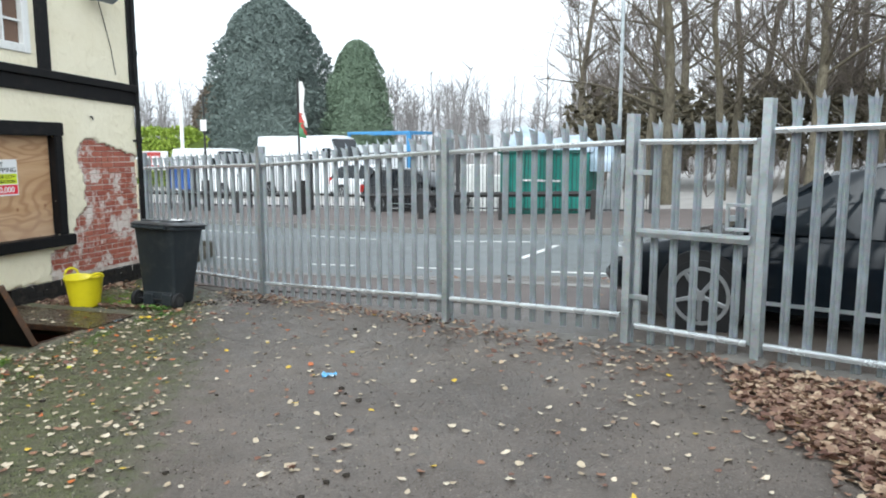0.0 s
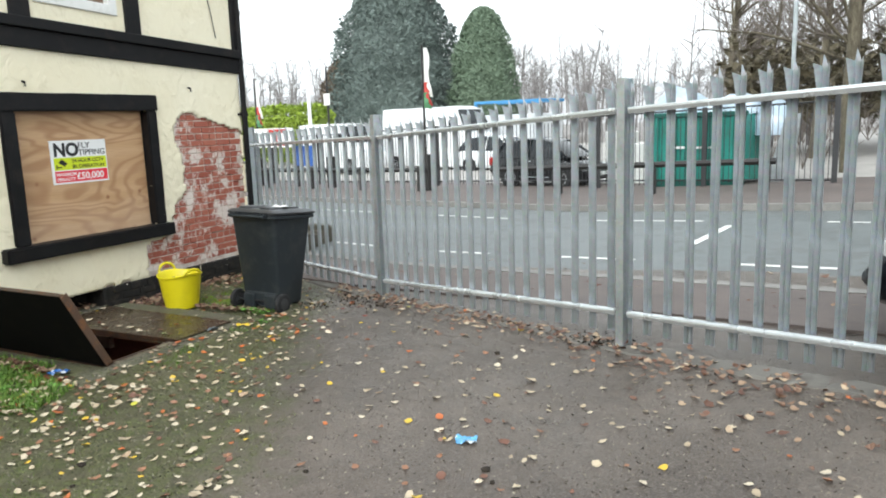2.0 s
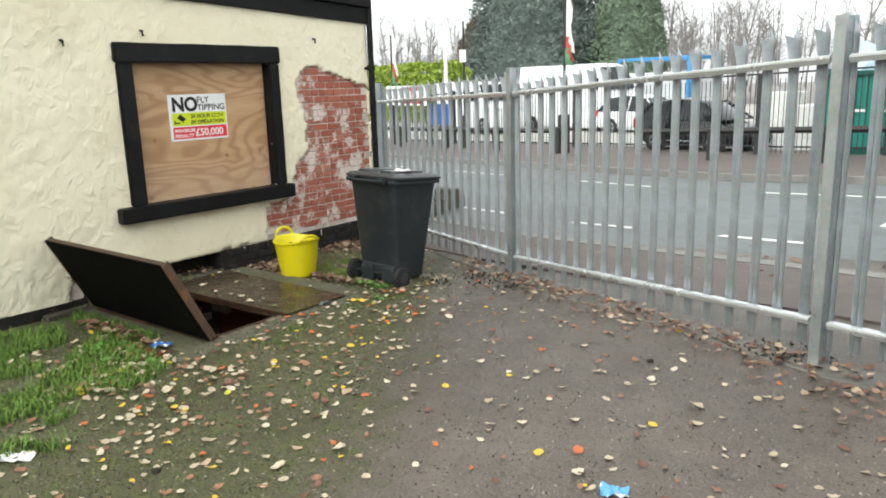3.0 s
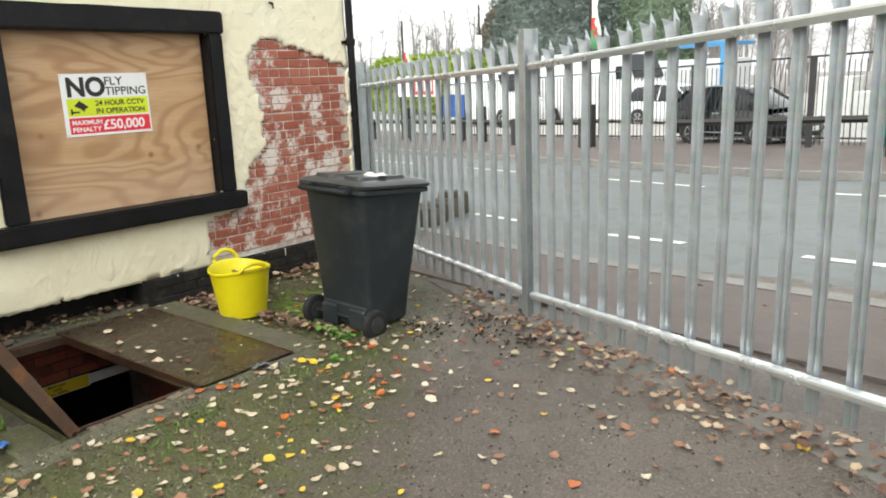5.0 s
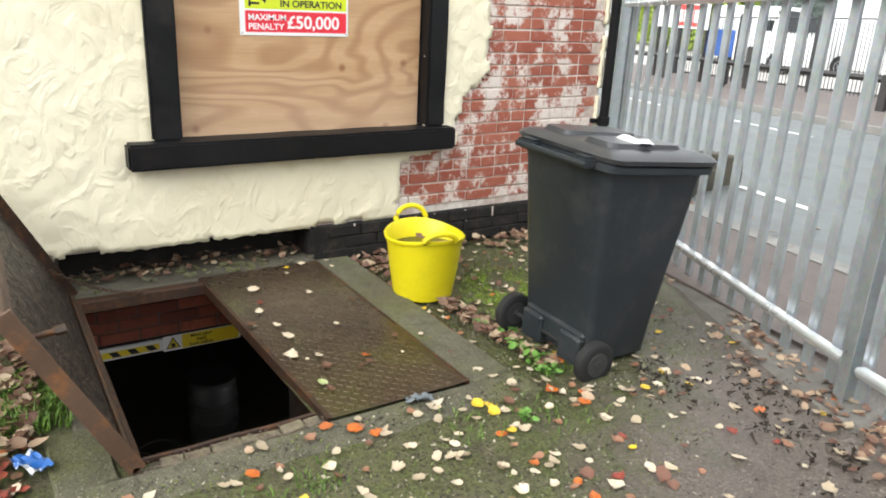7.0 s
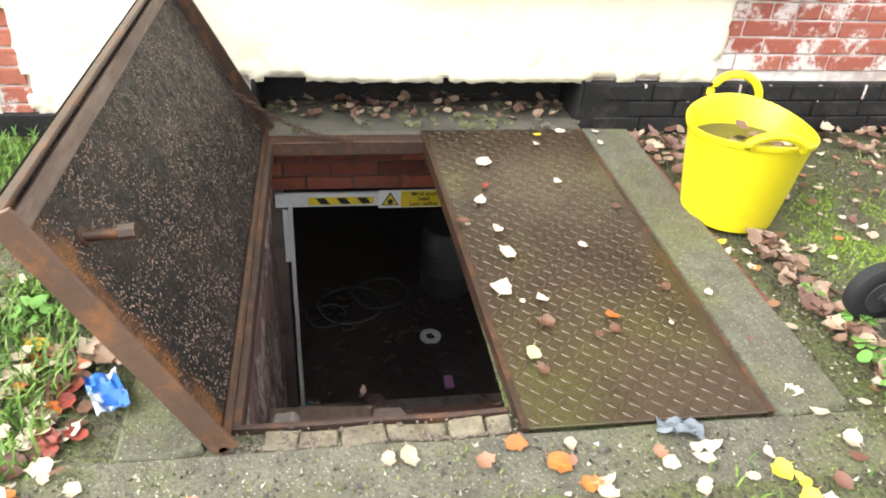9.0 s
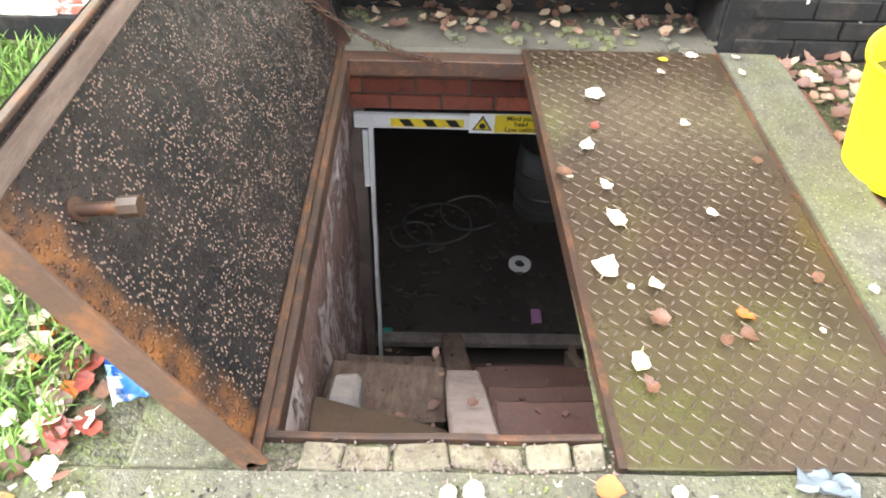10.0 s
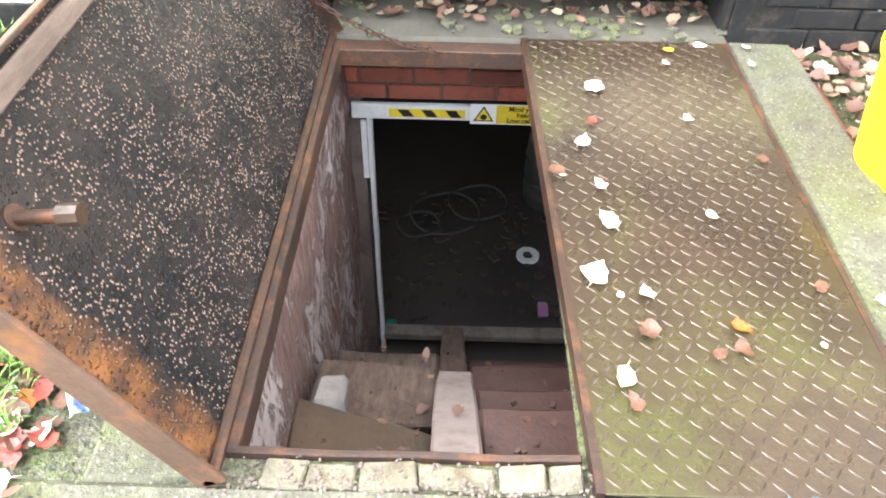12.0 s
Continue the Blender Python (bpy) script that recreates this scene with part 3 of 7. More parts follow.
def build_timbers():
    bm = boxes((WX - 0.01, WX + 0.035, Y0, Y1 - 0.02, 2.12, 2.30), (WX - 0.01, WX + 0.075, Y0, Y1 - 0.02, 2.30, 2.40), bevel=0.008)
    tagged(sag(part("trim_beam", bm, M["black_paint"])), "black painted timber beam across the house", "trim", kind="structure")
    bm = boxes((WX - 0.01, WX + 0.03, Y1 - 0.10, Y1 + 0.01, 2.40, 5.0), (WX - 0.01, WX + 0.03, 7.36, 7.55, 2.40, 5.0), (WX - 0.01, WX + 0.03, 6.1, 6.3, 2.40, 5.0), bevel=0.006)
    tagged(sag(part("trim_posts", bm, M["black_paint"])), "black painted upright timbers of the upper storey", "trim", kind="structure")
    pipe = thing("drainpipe", "black cast drainpipe on the corner of the house", "drainpipe")
    bm = bmesh.new()
    tube(bm, [(WX + 0.03, Y1 + 0.0, -0.46), (WX + 0.03, Y1 + 0.0, 5.0)], 0.036, 12)
    part("pipe", bm, M["black_paint"], pipe, smooth=True)
    for z in (0.3, 1.52, 2.75):
        bm = bmesh.new()
        tube(bm, [(WX + 0.03, Y1, z - 0.03), (WX + 0.03, Y1, z + 0.03)], 0.046, 12)
        box(bm, WX - 0.02, WX + 0.02, Y1 - 0.09, Y1 + 0.02, z - 0.015, z + 0.015)
        part("bracket", bm, M["black_paint"], pipe)


build_timbers()


def build_window():
    w = tagged(new("window_1"), "boarded-up window in a thick black painted frame", "window", kind="structure")
    spec = (("lintel", (WX - 0.09, WX + 0.045, 5.865, 7.66, 1.566, 1.735)), ("jamb", (WX - 0.09, WX + 0.035, 5.88, 6.03, 0.325, 1.566)), ("jamb", (WX - 0.09, WX + 0.035, 7.51, 7.645, 0.325, 1.566)), ("window_sill", (WX - 0.09, WX + 0.10, 5.745, 7.695, 0.19, 0.325)))
    for name, a in spec:
        bm = bmesh.new()
        box(bm, *a, bevel=0.012, seg=2)
        bmesh.ops.subdivide_edges(bm, edges=[e for e in bm.edges if e.calc_length() > 0.6], cuts=14)
        for v in bm.verts:
            v.co += Vector((1, 0, 0.6)) * 0.006 * noise.noise((v.co.y * 5, v.co.z * 5, 1.0))
        part(name, bm, M["black_paint"], w)
    bm = boxes((WX - 0.085, WX - 0.07, 6.02, 7.50, 0.30, 1.60))
    part("plywood_board", bm, M["plywood"], w, "bare plywood board with knots and screws")
    # the upper window, white, with panes
    w2 = tagged(new("window_2"), "white painted upper window with small panes", "window", kind="structure")
    glass = simple("brown_curtain", (0.16, 0.10, 0.07), 0.15, 0, 0.2, 3, 0.02)
    sag(part("pane", boxes((WX - 0.07, WX - 0.06, 6.4, 7.2, 2.64, 3.9)), glass, w2, "dark pane with a brown blind behind it"))
    for a in ((6.35, 6.42, 2.56, 3.95), (7.17, 7.27, 2.56, 3.95), (6.42, 7.17, 2.56, 2.66), (6.42, 7.17, 3.85, 3.95)):
        sag(part("window_frame", boxes((WX - 0.06, WX + 0.02, *a), bevel=0.006), M["white_paint"], w2))
    for y in (6.68, 6.93):
        sag(part("glazing_bar", boxes((WX - 0.055, WX - 0.02, y - 0.012, y + 0.012, 2.66, 3.85)), M["white_paint"], w2))
    for z in (2.93, 3.2, 3.5):
        sag(part("glazing_bar", boxes((WX - 0.055, WX - 0.025, 6.42, 7.17, z - 0.012, z + 0.012)), M["white_paint"], w2))


build_window()

# ---- the cellar hatch ----
HZ = -0.45
HX0, HX1, HY0, HY1 = -6.95, -5.44, 5.42, 6.08


def build_surround():
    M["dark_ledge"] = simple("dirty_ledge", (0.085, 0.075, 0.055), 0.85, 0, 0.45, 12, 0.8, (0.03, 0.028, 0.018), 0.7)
    for a in ((-5.378, -5.17, 5.0, 7.0, HZ - 0.3, HZ + 0.004), (-7.06, -5.378, 6.75, 6.975, HZ - 0.3, HZ + 0.008), (-7.36, -7.02, 5.0, 6.76, HZ - 0.07, HZ + 0.012), (-5.75, -5.378, 5.17, 5.37, HZ - 0.3, HZ + 0.0), (-7.01, -5.75, 5.27, 5.37, HZ - 0.3, HZ - 0.006)):
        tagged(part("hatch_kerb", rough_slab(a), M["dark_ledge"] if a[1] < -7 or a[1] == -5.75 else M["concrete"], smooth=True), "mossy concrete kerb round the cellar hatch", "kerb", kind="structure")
    # painted bricks on the front edge of the opening
    bricks = simple("painted_edge_brick", (0.22, 0.19, 0.125), 0.9, 0, 0.7, 18, 1.2, (0.085, 0.06, 0.03), 1.0)
    y = 5.50
    random.seed(4)
    edge = tagged(new("hatch_edge_bricks"), "row of worn painted bricks along the hatch opening", "brick edging", kind="structure")
    while y < 6.03:
        w = random.uniform(0.06, 0.15)
        b = rough_slab((-5.44 + random.uniform(0, 0.008), -5.372 - random.uniform(0, 0.01), y, y + w - random.uniform(0.003, 0.010), HZ - 0.10, HZ + 0.010 + random.uniform(-0.010, 0.004)), 0.012, 5, 0.004)
        part("brick", b, bricks, edge)
        y += w


build_surround()


def build_frame():
    f = tagged(new("trim_hatch"), "rusty steel angle edging round the cellar opening", "trim", kind="structure")
    gritty = make_rust("gritty_edge", 0.7, 0.55, 0.35)
    for a in ((HX0, HX1, HY0 - 0.012, HY0 + 0.026, HZ - 0.06, HZ + 0.012), (HX0 - 0.05, HX0 + 0.02, HY0 - 0.012, HY1 + 0.67, HZ - 0.05, HZ + 0.010), (HX1 - 0.012, HX1 + 0.003, HY0, HY1, HZ - 0.05, HZ + 0.010)):
        part("edging_bar", rough_slab(a, 0.004, 14, 0.003), gritty, f)


build_frame()


def build_flap():
    f = thing("hatch_flap", "closed steel tread-plate flap, wet, rusty and green with algae", "hatch")
    x0, x1, y0, y1 = -7.02, -5.368, 6.055, 6.738

    def taper(me):
        """The flap is a little narrower at the front, where its free edge runs out of square."""
        for v in me.vertices:
            v.co.y = y1 - (y1 - v.co.y) * (1 - 0.067 * (v.co.x - x0) / (x1 - x0))

    taper(part("plate", boxes((x0, x1, y0, y1, HZ + 0.012, HZ + 0.02), bevel=0.002), M["plate"], f).data)
    taper(part("edge_angle", boxes((x0, x1, y0 - 0.006, y0 + 0.012, HZ - 0.035, HZ + 0.0215)), M["rust"], f).data)
    taper(part("edge_angle", boxes((x0, x1, y1 - 0.012, y1 + 0.004, HZ - 0.01, HZ + 0.0215)), M["rust"], f).data)
    # the raised lozenges of the tread
    verts, faces = [], []
    i = 0
    y = y0 + 0.03
    while y < y1 - 0.025:
        j = 0
        x = x0 + 0.025
        while x < x1 - 0.02:
            a = radians(50 if (i + j) % 2 else -40)
            ca, sa = math.cos(a), math.sin(a)
            base = len(verts)
            for lx, ly, h in ((-0.0160, 0, 0), (0, -0.0036, 0), (0.0160, 0, 0), (0, 0.0036, 0), (-0.009, 0, 0.0018), (0.009, 0, 0.0018)):
                verts.append((x + lx * ca - ly * sa, y + lx * sa + ly * ca, HZ + 0.0201 + h))
            faces += [tuple(base + k for k in q) for q in ((0, 1, 4), (1, 5, 4), (1, 2, 5), (2, 3, 5), (3, 4, 5), (3, 0, 4))]
            x += 0.0315
            j += 1
        y += 0.0315
        i += 1
    me = bpy.data.meshes.new("tread")
    me.from_pydata(verts, [], faces)
    taper(me)
    # lozenges lighter than the plate: metal glint put into their base colour
    me.materials.append(simple("glint_tread", (0.105, 0.080, 0.058), 0.30, 0.5, 0.4, 10, 0.1, (0.09, 0.06, 0.04), 0.6))
    ob = tagged(new("tread", me), "raised tread lozenges, coloured brighter for their glint", kind="stuff")
    ob.parent = f


build_flap()


def build_door():
    lean = 27.0
    m = pose(0, HY0 - 0.005, HZ + 0.015, lean, 0, 0)
    d = thing("hatch_door", "open rusty steel hatch door leaning back on its chain", "hatch", m)
    x0, x1, h = -7.03, -5.368, 0.695
    part("door_plate", boxes((x0, x1, -0.016, -0.008, 0.0, h)), M["underside"], d, "black bitumen underside, flaking and speckled with rust")
    part("outer_plate", boxes((x0, x1 - 0.007, -0.024, -0.0165, 0.0, h + 0.0035)), simple("black_outer_plate", (0.005, 0.005, 0.0045), 0.9, 0.0, 0.4, 8, 0.3, (0.012, 0.010, 0.006), 0.5, spec=0.04), d, "dark weathered outer face")
    # turned-in rims along the edges
    bm = bmesh.new()
    box(bm, x1 - 0.006, x1 + 0.004, -0.024, 0.035, 0.0, h + 0.002, bevel=0.002)
    part("rim", bm, simple("brown_rust_rim", (0.11, 0.064, 0.042), 0.5, 0.1, 0.5, 9, 0.6, (0.32, 0.12, 0.03), 0.85), d, "brown rusty rim")
    part("rim", boxes((x0, x1 - 0.008, -0.016, 0.02, h - 0.006, h + 0.003), bevel=0.002), M["rust"], d)
    part("rim", boxes((x0 + 0.02, x1 - 0.006, -0.006, 0.012, h - 0.062, h - 0.022), bevel=0.003), M["plank"], d, "pale stiffening batten")
    part("rim", boxes((x0 - 0.004, x0 + 0.006, -0.03, 0.04, 0.0, h)), M["rust"], d)
    bm = bmesh.new()
    tube(bm, [(x0, 0.002, 0.004), (x1 + 0.004, 0.002, 0.004)], 0.012, 8)
    part("hinge_bar", bm, M["rust"], d)
    bm = bmesh.new()
    tube(bm, [(-5.54, -0.006, 0.525), (-5.54, 0.066, 0.497)], 0.0115, 12)
    part("pipe_handle", bm, M["rust"], d, "stub of rusty pipe", smooth=True)
    bm = bmesh.new()
    tube(bm, [(-5.54, 0.060, 0.500), (-5.54, 0.092, 0.488)], 0.018, 8)
    part("pipe_nut", bm, M["stone"], d)
    bm = bmesh.new()
    tube(bm, [(-5.54, -0.008, 0.525), (-5.54, -0.002, 0.525)], 0.022, 14)
    part("pipe_flange", bm, M["rust"], d)


build_door()


def build_pit():
    # the near and side walls, the brick wall under the house and the cellar floor
    floor_z = -2.62
    bm = boxes((-12.0, -5.0, 3.0, 8.6, floor_z - 0.2, floor_z))
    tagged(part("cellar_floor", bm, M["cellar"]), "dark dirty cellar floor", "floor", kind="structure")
    bm = boxes((-7.45, HX1 + 0.04, HY0 - 0.30, HY0 - 0.04, floor_z, HZ - 0.07))
    verts = []
    for (ax, bx, amp) in ((-7.40, -5.95, 0.055), (-5.95, HX1 + 0.02, 0.012)):
        g = bmesh.ops.create_grid(bm, x_segments=36, y_segments=44, size=0.5)["verts"]
        for v in g:
            x, z = ax + (bx - ax) * (v.co.x + 0.5), floor_z + (HZ - 0.065 - floor_z) * (v.co.y + 0.5)
            bump = noise.noise((x * 3.5, z * 2.2, 1)) + 0.7 * abs(noise.noise((x * 11, z * 4, 2))) + 0.4 * noise.noise((x * 26, z * 10, 3))
            v.co = Vector((x, HY0 - 0.022 + amp * bump * 0.5 - (0.0 if amp < 0.02 else 0.012), z))
    tagged(part("wall_pit_side", bm, M["peeling"]), "peeling boarded side wall of the hatch shaft", "wall", kind="structure")
    bm = boxes((HX1 + 0.0, HX1 + 0.3, 5.0, 8.0, floor_z, HZ - 0.11), (-7.45, HX1, 6.82, 7.0, floor_z, HZ - 0.02))
    tagged(part("wall_pit_front", bm, M["cellar_brick"]), "dark damp brick front wall of the shaft", "wall", kind="structure")
    bm = boxes((-7.46, -7.38, 5.0, 5.44, floor_z, HZ - 0.03), (-7.46, -7.38, 5.44, 7.0, -0.905, HZ - 0.03), (-7.46, -7.36, 6.72, 7.0, floor_z, HZ - 0.03))
    tagged(part("wall_pit_back", bm, simple("damp_cellar_mortar", (0.15, 0.115, 0.095), 0.9, 0, 0.4, 14, 0.6, (0.04, 0.03, 0.025), 0.7)), "old brick wall under the house with a low doorway", "wall", kind="structure")
    bm = boxes((-12.1, -12.0, 3.0, 8.6, floor_z, -0.5), (-12.0, -7.46, 2.9, 3.0, floor_z, -0.5), (-12.0, -7.46, 8.6, 8.7, floor_z, -0.5), (-12.0, -7.46, 3.0, 8.6, -0.55, -0.5))
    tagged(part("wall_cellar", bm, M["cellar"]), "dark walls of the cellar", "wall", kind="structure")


build_pit()

# ---- inside the hatch ----
LEFT_STEPS = ((-5.45, -5.88, -0.93), (-5.92, -6.20, -1.10), (-6.20, -6.50, -1.48), (-6.50, -6.76, -1.88), (-6.76, -7.05, -2.28))
RIGHT_STEPS = ((-5.45, -5.83, -0.88), (-5.83, -6.05, -1.10), (-6.05, -6.37, -1.40), (-6.37, -6.70, -1.80), (-6.70, -7.0, -2.25))


def step_top(x, y):
    """The height of the cellar steps at a place."""
    for x1, x0, z in (LEFT_STEPS if y < 5.86 else RIGHT_STEPS):
        if x > x0:
            return z
    return -2.6


def build_pit_things():
    stair = tagged(new("cellar_steps"), "worn stone cellar steps going down under the house", "stairs", kind="structure")
    for k, (x1, x0, z) in enumerate(LEFT_STEPS):
        a = rough_slab((x0 - 0.03, x1, 5.40, 5.80, z - 0.30, z), 0.012, 8, 0.010)
        for v in a.verts:
            v.co.z += (v.co.x - x1) * (0.22, 0.30, 0.12, -0.06, 0.1)[k] + (v.co.y - 5.6) * (-0.06, 0.12, -0.05, 0.1, 0.0)[k]
            v.co.x += (v.co.y - 5.6) * (0.24, 0.16, 0.0, 0.0, 0.0)[k] * (1 if v.co.x < x1 - 0.1 else 0)
        part("stone_step", a, M["stone"] if k in (0, 3) else M["plank"], stair)
    for x1, x0, z in RIGHT_STEPS:
        b = rough_slab((x0 - 0.02, x1, 5.92, 6.80, z - 0.34, z), 0.010, 6, 0.010)
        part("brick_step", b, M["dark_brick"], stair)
    skid = thing("barrel_skid", "old grey timber skid plank down the cellar steps", "plank")
    m = pose(-5.455, 5.855, -0.63, 0, -40, 0)
    bm = rough_slab((-2.05, 0.0, -0.05, 0.05, -0.07, 0.0), 0.004, 12, 0.008)
    ob = part("plank", bm, M["plank"], skid)
    ob.matrix_local = m
    # paler cap on the skid: daylight at its upper end put into the colour
    bm = rough_slab((-0.97, 0.02, -0.060, 0.060, 0.001, 0.040), 0.004, 6, 0.008)
    ob = part("plank_end", bm, simple("lit_end_timber", (0.34, 0.27, 0.24), 0.75, 0, 0.3, 20, 0.5, (0.16, 0.10, 0.08), 0.6), skid, "upper end, coloured paler for daylight from above")
    ob.matrix_local = m
    rng = random.Random(6)
    bm = bmesh.new()
    for _ in range(90):
        s = rng.uniform(0.006, 0.022)
        box(bm, -s, s, -s * 0.7, s * 0.7, 0, s * 0.8, m=pose(rng.uniform(-7.3, -7.03), rng.uniform(5.3, 6.75), HZ + 0.012, rng.uniform(-20, 20), rng.uniform(-20, 20), rng.uniform(0, 360)))
    tagged(part("ledge_rubble", bm, M["concrete"]), "crumbs of fallen render on the ledge by the wall", "rubble", kind="stuff")
    # crumbs of brick and earth on the steps
    bm = bmesh.new()
    for _ in range(260):
        x, y = rng.uniform(-7.0, -5.45), rng.uniform(5.45, 6.36)
        s = rng.uniform(0.002, 0.007) * (1.3 if y > 5.95 else 1.0)
        box(bm, -s, s, -s * 0.7, s * 0.7, 0, s, m=pose(x, y, step_top(x, y) + 0.004, rng.uniform(-20, 20), rng.uniform(-20, 20), rng.uniform(0, 360)))
    tagged(part("step_crumbs", bm, simple("brick_crumbs", (0.12, 0.06, 0.042), 0.8, 0, 0.7, 6, 0.4, (0.20, 0.16, 0.13), 0.5)), "crumbs of brick and earth on the cellar steps", "rubble", kind="stuff")
    # a loose stone and boards at the side
    s = rough_slab((-6.07, -5.95, 5.43, 5.53, -1.14, -1.03), 0.018, 3, 0.02)
    tagged(part("loose_stone", s, simple("pale_loose_stone", (0.26, 0.225, 0.20), 0.85, 0, 0.35, 14, 0.7, (0.12, 0.09, 0.075), 0.6), smooth=True), "loose grey stone lying on the cellar steps", "stone")
    w = thing("side_boards", "rotten dark boards propped at the side of the steps", "boards")
    for i in range(4):
        x = -5.95 - i * 0.22
        bm = rough_slab((x - 0.19, x, 6.38, 6.41, -2.1 - 0.1 * i, -1.25 - 0.17 * i), 0.006, 5, 0.004)
        part("board", bm, M["plank"], w)
    bm = rough_slab((-0.9, 0.0, -0.02, 0.02, -0.06, 0.06), 0.006, 5, 0.004)
    ob = part("board", bm, M["plank"], w)
    ob.matrix_local = pose(-5.95, 6.35, -1.17, 0, -38, 0)
    # lintel, warning tape and sign over the low doorway
    lin = thing("lintel_board", "white painted lintel board over the low cellar doorway", "lintel")
    part("board", boxes((-7.38, -7.355, 5.40, 6.75, -0.992, -0.920), bevel=0.004), M["white_paint"], lin)
    yel, blk = simple("warning_yellow", (0.78, 0.60, 0.03), 0.4, 0, 0.1, 9, 0.05, (0.4, 0.33, 0.1), 0.4), simple("print_black", (0.012, 0.012, 0.012), 0.5, 0, 0.1, 9, 0.02)
    part("tape", boxes((-7.355, -7.353, 5.56, 5.878, -0.978, -0.938)), yel, lin, "yellow and black striped warning tape")
    for y in (5.62, 5.72, 5.82):
        bm = bmesh.new()
        loft(bm, [[(x, y, -0.975), (x, y + 0.045, -0.975), (x, y + 0.02, -0.941), (x, y - 0.025, -0.941)] for x in (-7.353, -7.352)])
        part("stripe", bm, blk, lin)
    sg = thing("warning_sign", "small yellow and white low-ceiling warning sign on the lintel", "sign")
    part("panel", boxes((-7.3535, -7.351, 5.90, 6.365, -1.002, -0.904)), M["white"], sg)
    part("yellow_panel", boxes((-7.3505, -7.350, 6.01, 6.355, -0.997, -0.908)), yel, sg)
    for r, mat, x in ((0.050, blk, -7.350), (0.038, yel, -7.3492)):
        bm = bmesh.new()
        loft(bm, [[(x + e, 5.957 + r * math.sin(a), -0.962 + r * math.cos(a)) for a in (0, 2.094, 4.189)] for e in (0, 0.0005)])
        part("triangle", bm, mat, sg)
    bm = bmesh.new()
    loft(bm, [ring((-7.3486, 5.957, -0.965), (1, 0, 0), 0.014, 12), ring((-7.3480, 5.957, -0.965), (1, 0, 0), 0.014, 12)])
    part("pictogram", bm, blk, sg)
    up = Matrix(((0, 0, 1, -7.3495), (1, 0, 0, 6.125), (0, 1, 0, 0), (0, 0, 0, 1)))
    for k, line in enumerate(("Mind your", "head", "Low ceiling")):
        words(line, 0.031, blk, sg, Matrix.Translation((0, 0, -0.935 - 0.028 * k)) @ up, "lettering", "CENTER", 1.0, 0.0006)
    # white door jamb, threshold and what lies in the cellar
    jm = thing("door_jamb", "chipped white painted jamb of the cellar doorway", "door frame")
    part("jamb", rough_slab((-7.44, -7.38, 5.458, 5.478, -2.6, -1.0), 0.004, 8, 0.003), M["white_paint"], jm)
    part("jamb_batten", rough_slab((-7.378, -7.365, 5.433, 5.458, -1.32, -1.01), 0.002, 4, 0.002), M["white_paint"], jm)
    bm = rough_slab((-7.47, -7.39, 5.44, 6.72, -2.50, -2.45), 0.004, 8, 0.006)
    tagged(part("threshold", bm, simple("scuffed_white_board", (0.24, 0.21, 0.18), 0.7, 0, 0.5, 10, 0.4, (0.07, 0.055, 0.04), 0.9)), "dirty white threshold board of the cellar doorway", "threshold", kind="structure")
    keg = thing("beer_keg", "dull steel beer keg on the cellar floor", "keg", pose(-8.85, 6.55, -2.62))
    bm = bmesh.new()
    loft(bm, [ring((0, 0, z), (0, 0, 1), r, 28) for r, z in ((0.19, 0), (0.20, 0.02), (0.19, 0.08), (0.205, 0.1), (0.205, 0.2), (0.215, 0.21), (0.205, 0.22), (0.205, 0.36), (0.215, 0.37), (0.205, 0.38), (0.2, 0.5), (0.19, 0.52), (0.2, 0.58))])
    part("barrel", bm, simple("dull_keg_steel", (0.09, 0.09, 0.09), 0.5, 0.4), keg, smooth=True)
    bm = bmesh.new()
    loft(bm, [ring((-8.22, 6.35, z), (0, 0, 1), r, 24) for r, z in ((0.075, -2.619), (0.075, -2.60), (0.035, -2.60), (0.035, -2.619))], wrap=True, caps=False)
    tagged(part("roll", bm, M["white"]), "round white reel lying on the cellar floor", "reel")
    hose = thing("beer_hose", "coiled grey hose on the cellar floor", "hose")
    for cx, cy, r in ((-8.62, 5.80, 0.22), (-8.75, 6.03, 0.19), (-8.5, 5.62, 0.13)):
        bm = bmesh.new()
        loft(bm, [ring((cx + r * math.cos(a), cy + r * 1.1 * math.sin(a), -2.60 + 0.01 * math.sin(3 * a)), (-math.sin(a), 1.1 * math.cos(a), 0), 0.011, 6, (0, 0, 1)) for a in np.linspace(0, 2 * math.pi, 29)[:-1]], caps=False, wrap=True)
        part("coil", bm, simple("grey_hose", (0.06, 0.06, 0.055), 0.6), hose, smooth=True)
    for loc, c, lab in (((-7.74, 6.41), (0.55, 0.25, 0.5), "crumpled pink wrapper on the cellar floor"), ((-7.56, 5.50), (0.02, 0.30, 0.22), "crushed green drinks can by the doorway")):
        bm = rough_slab((loc[0] - 0.05, loc[0] + 0.05, loc[1] - 0.03, loc[1] + 0.03, -2.62, -2.58), 0.012, 3, 0.008)
        tagged(part("litter", bm, simple("litter_print", c, 0.4), smooth=True), lab, "litter")
    # rubble and paper on the cellar floor
    random.seed(21)
    bm = bmesh.new()
    for _ in range(220):
        x, y = random.uniform(-8.9, -7.5), random.uniform(5.3, 6.8)
        s = random.uniform(0.008, 0.035)
        box(bm, -s, s, -s * 0.7, s * 0.7, 0, s * 0.5, m=pose(x, y, -2.62, 0, 0, random.uniform(0, 360)))
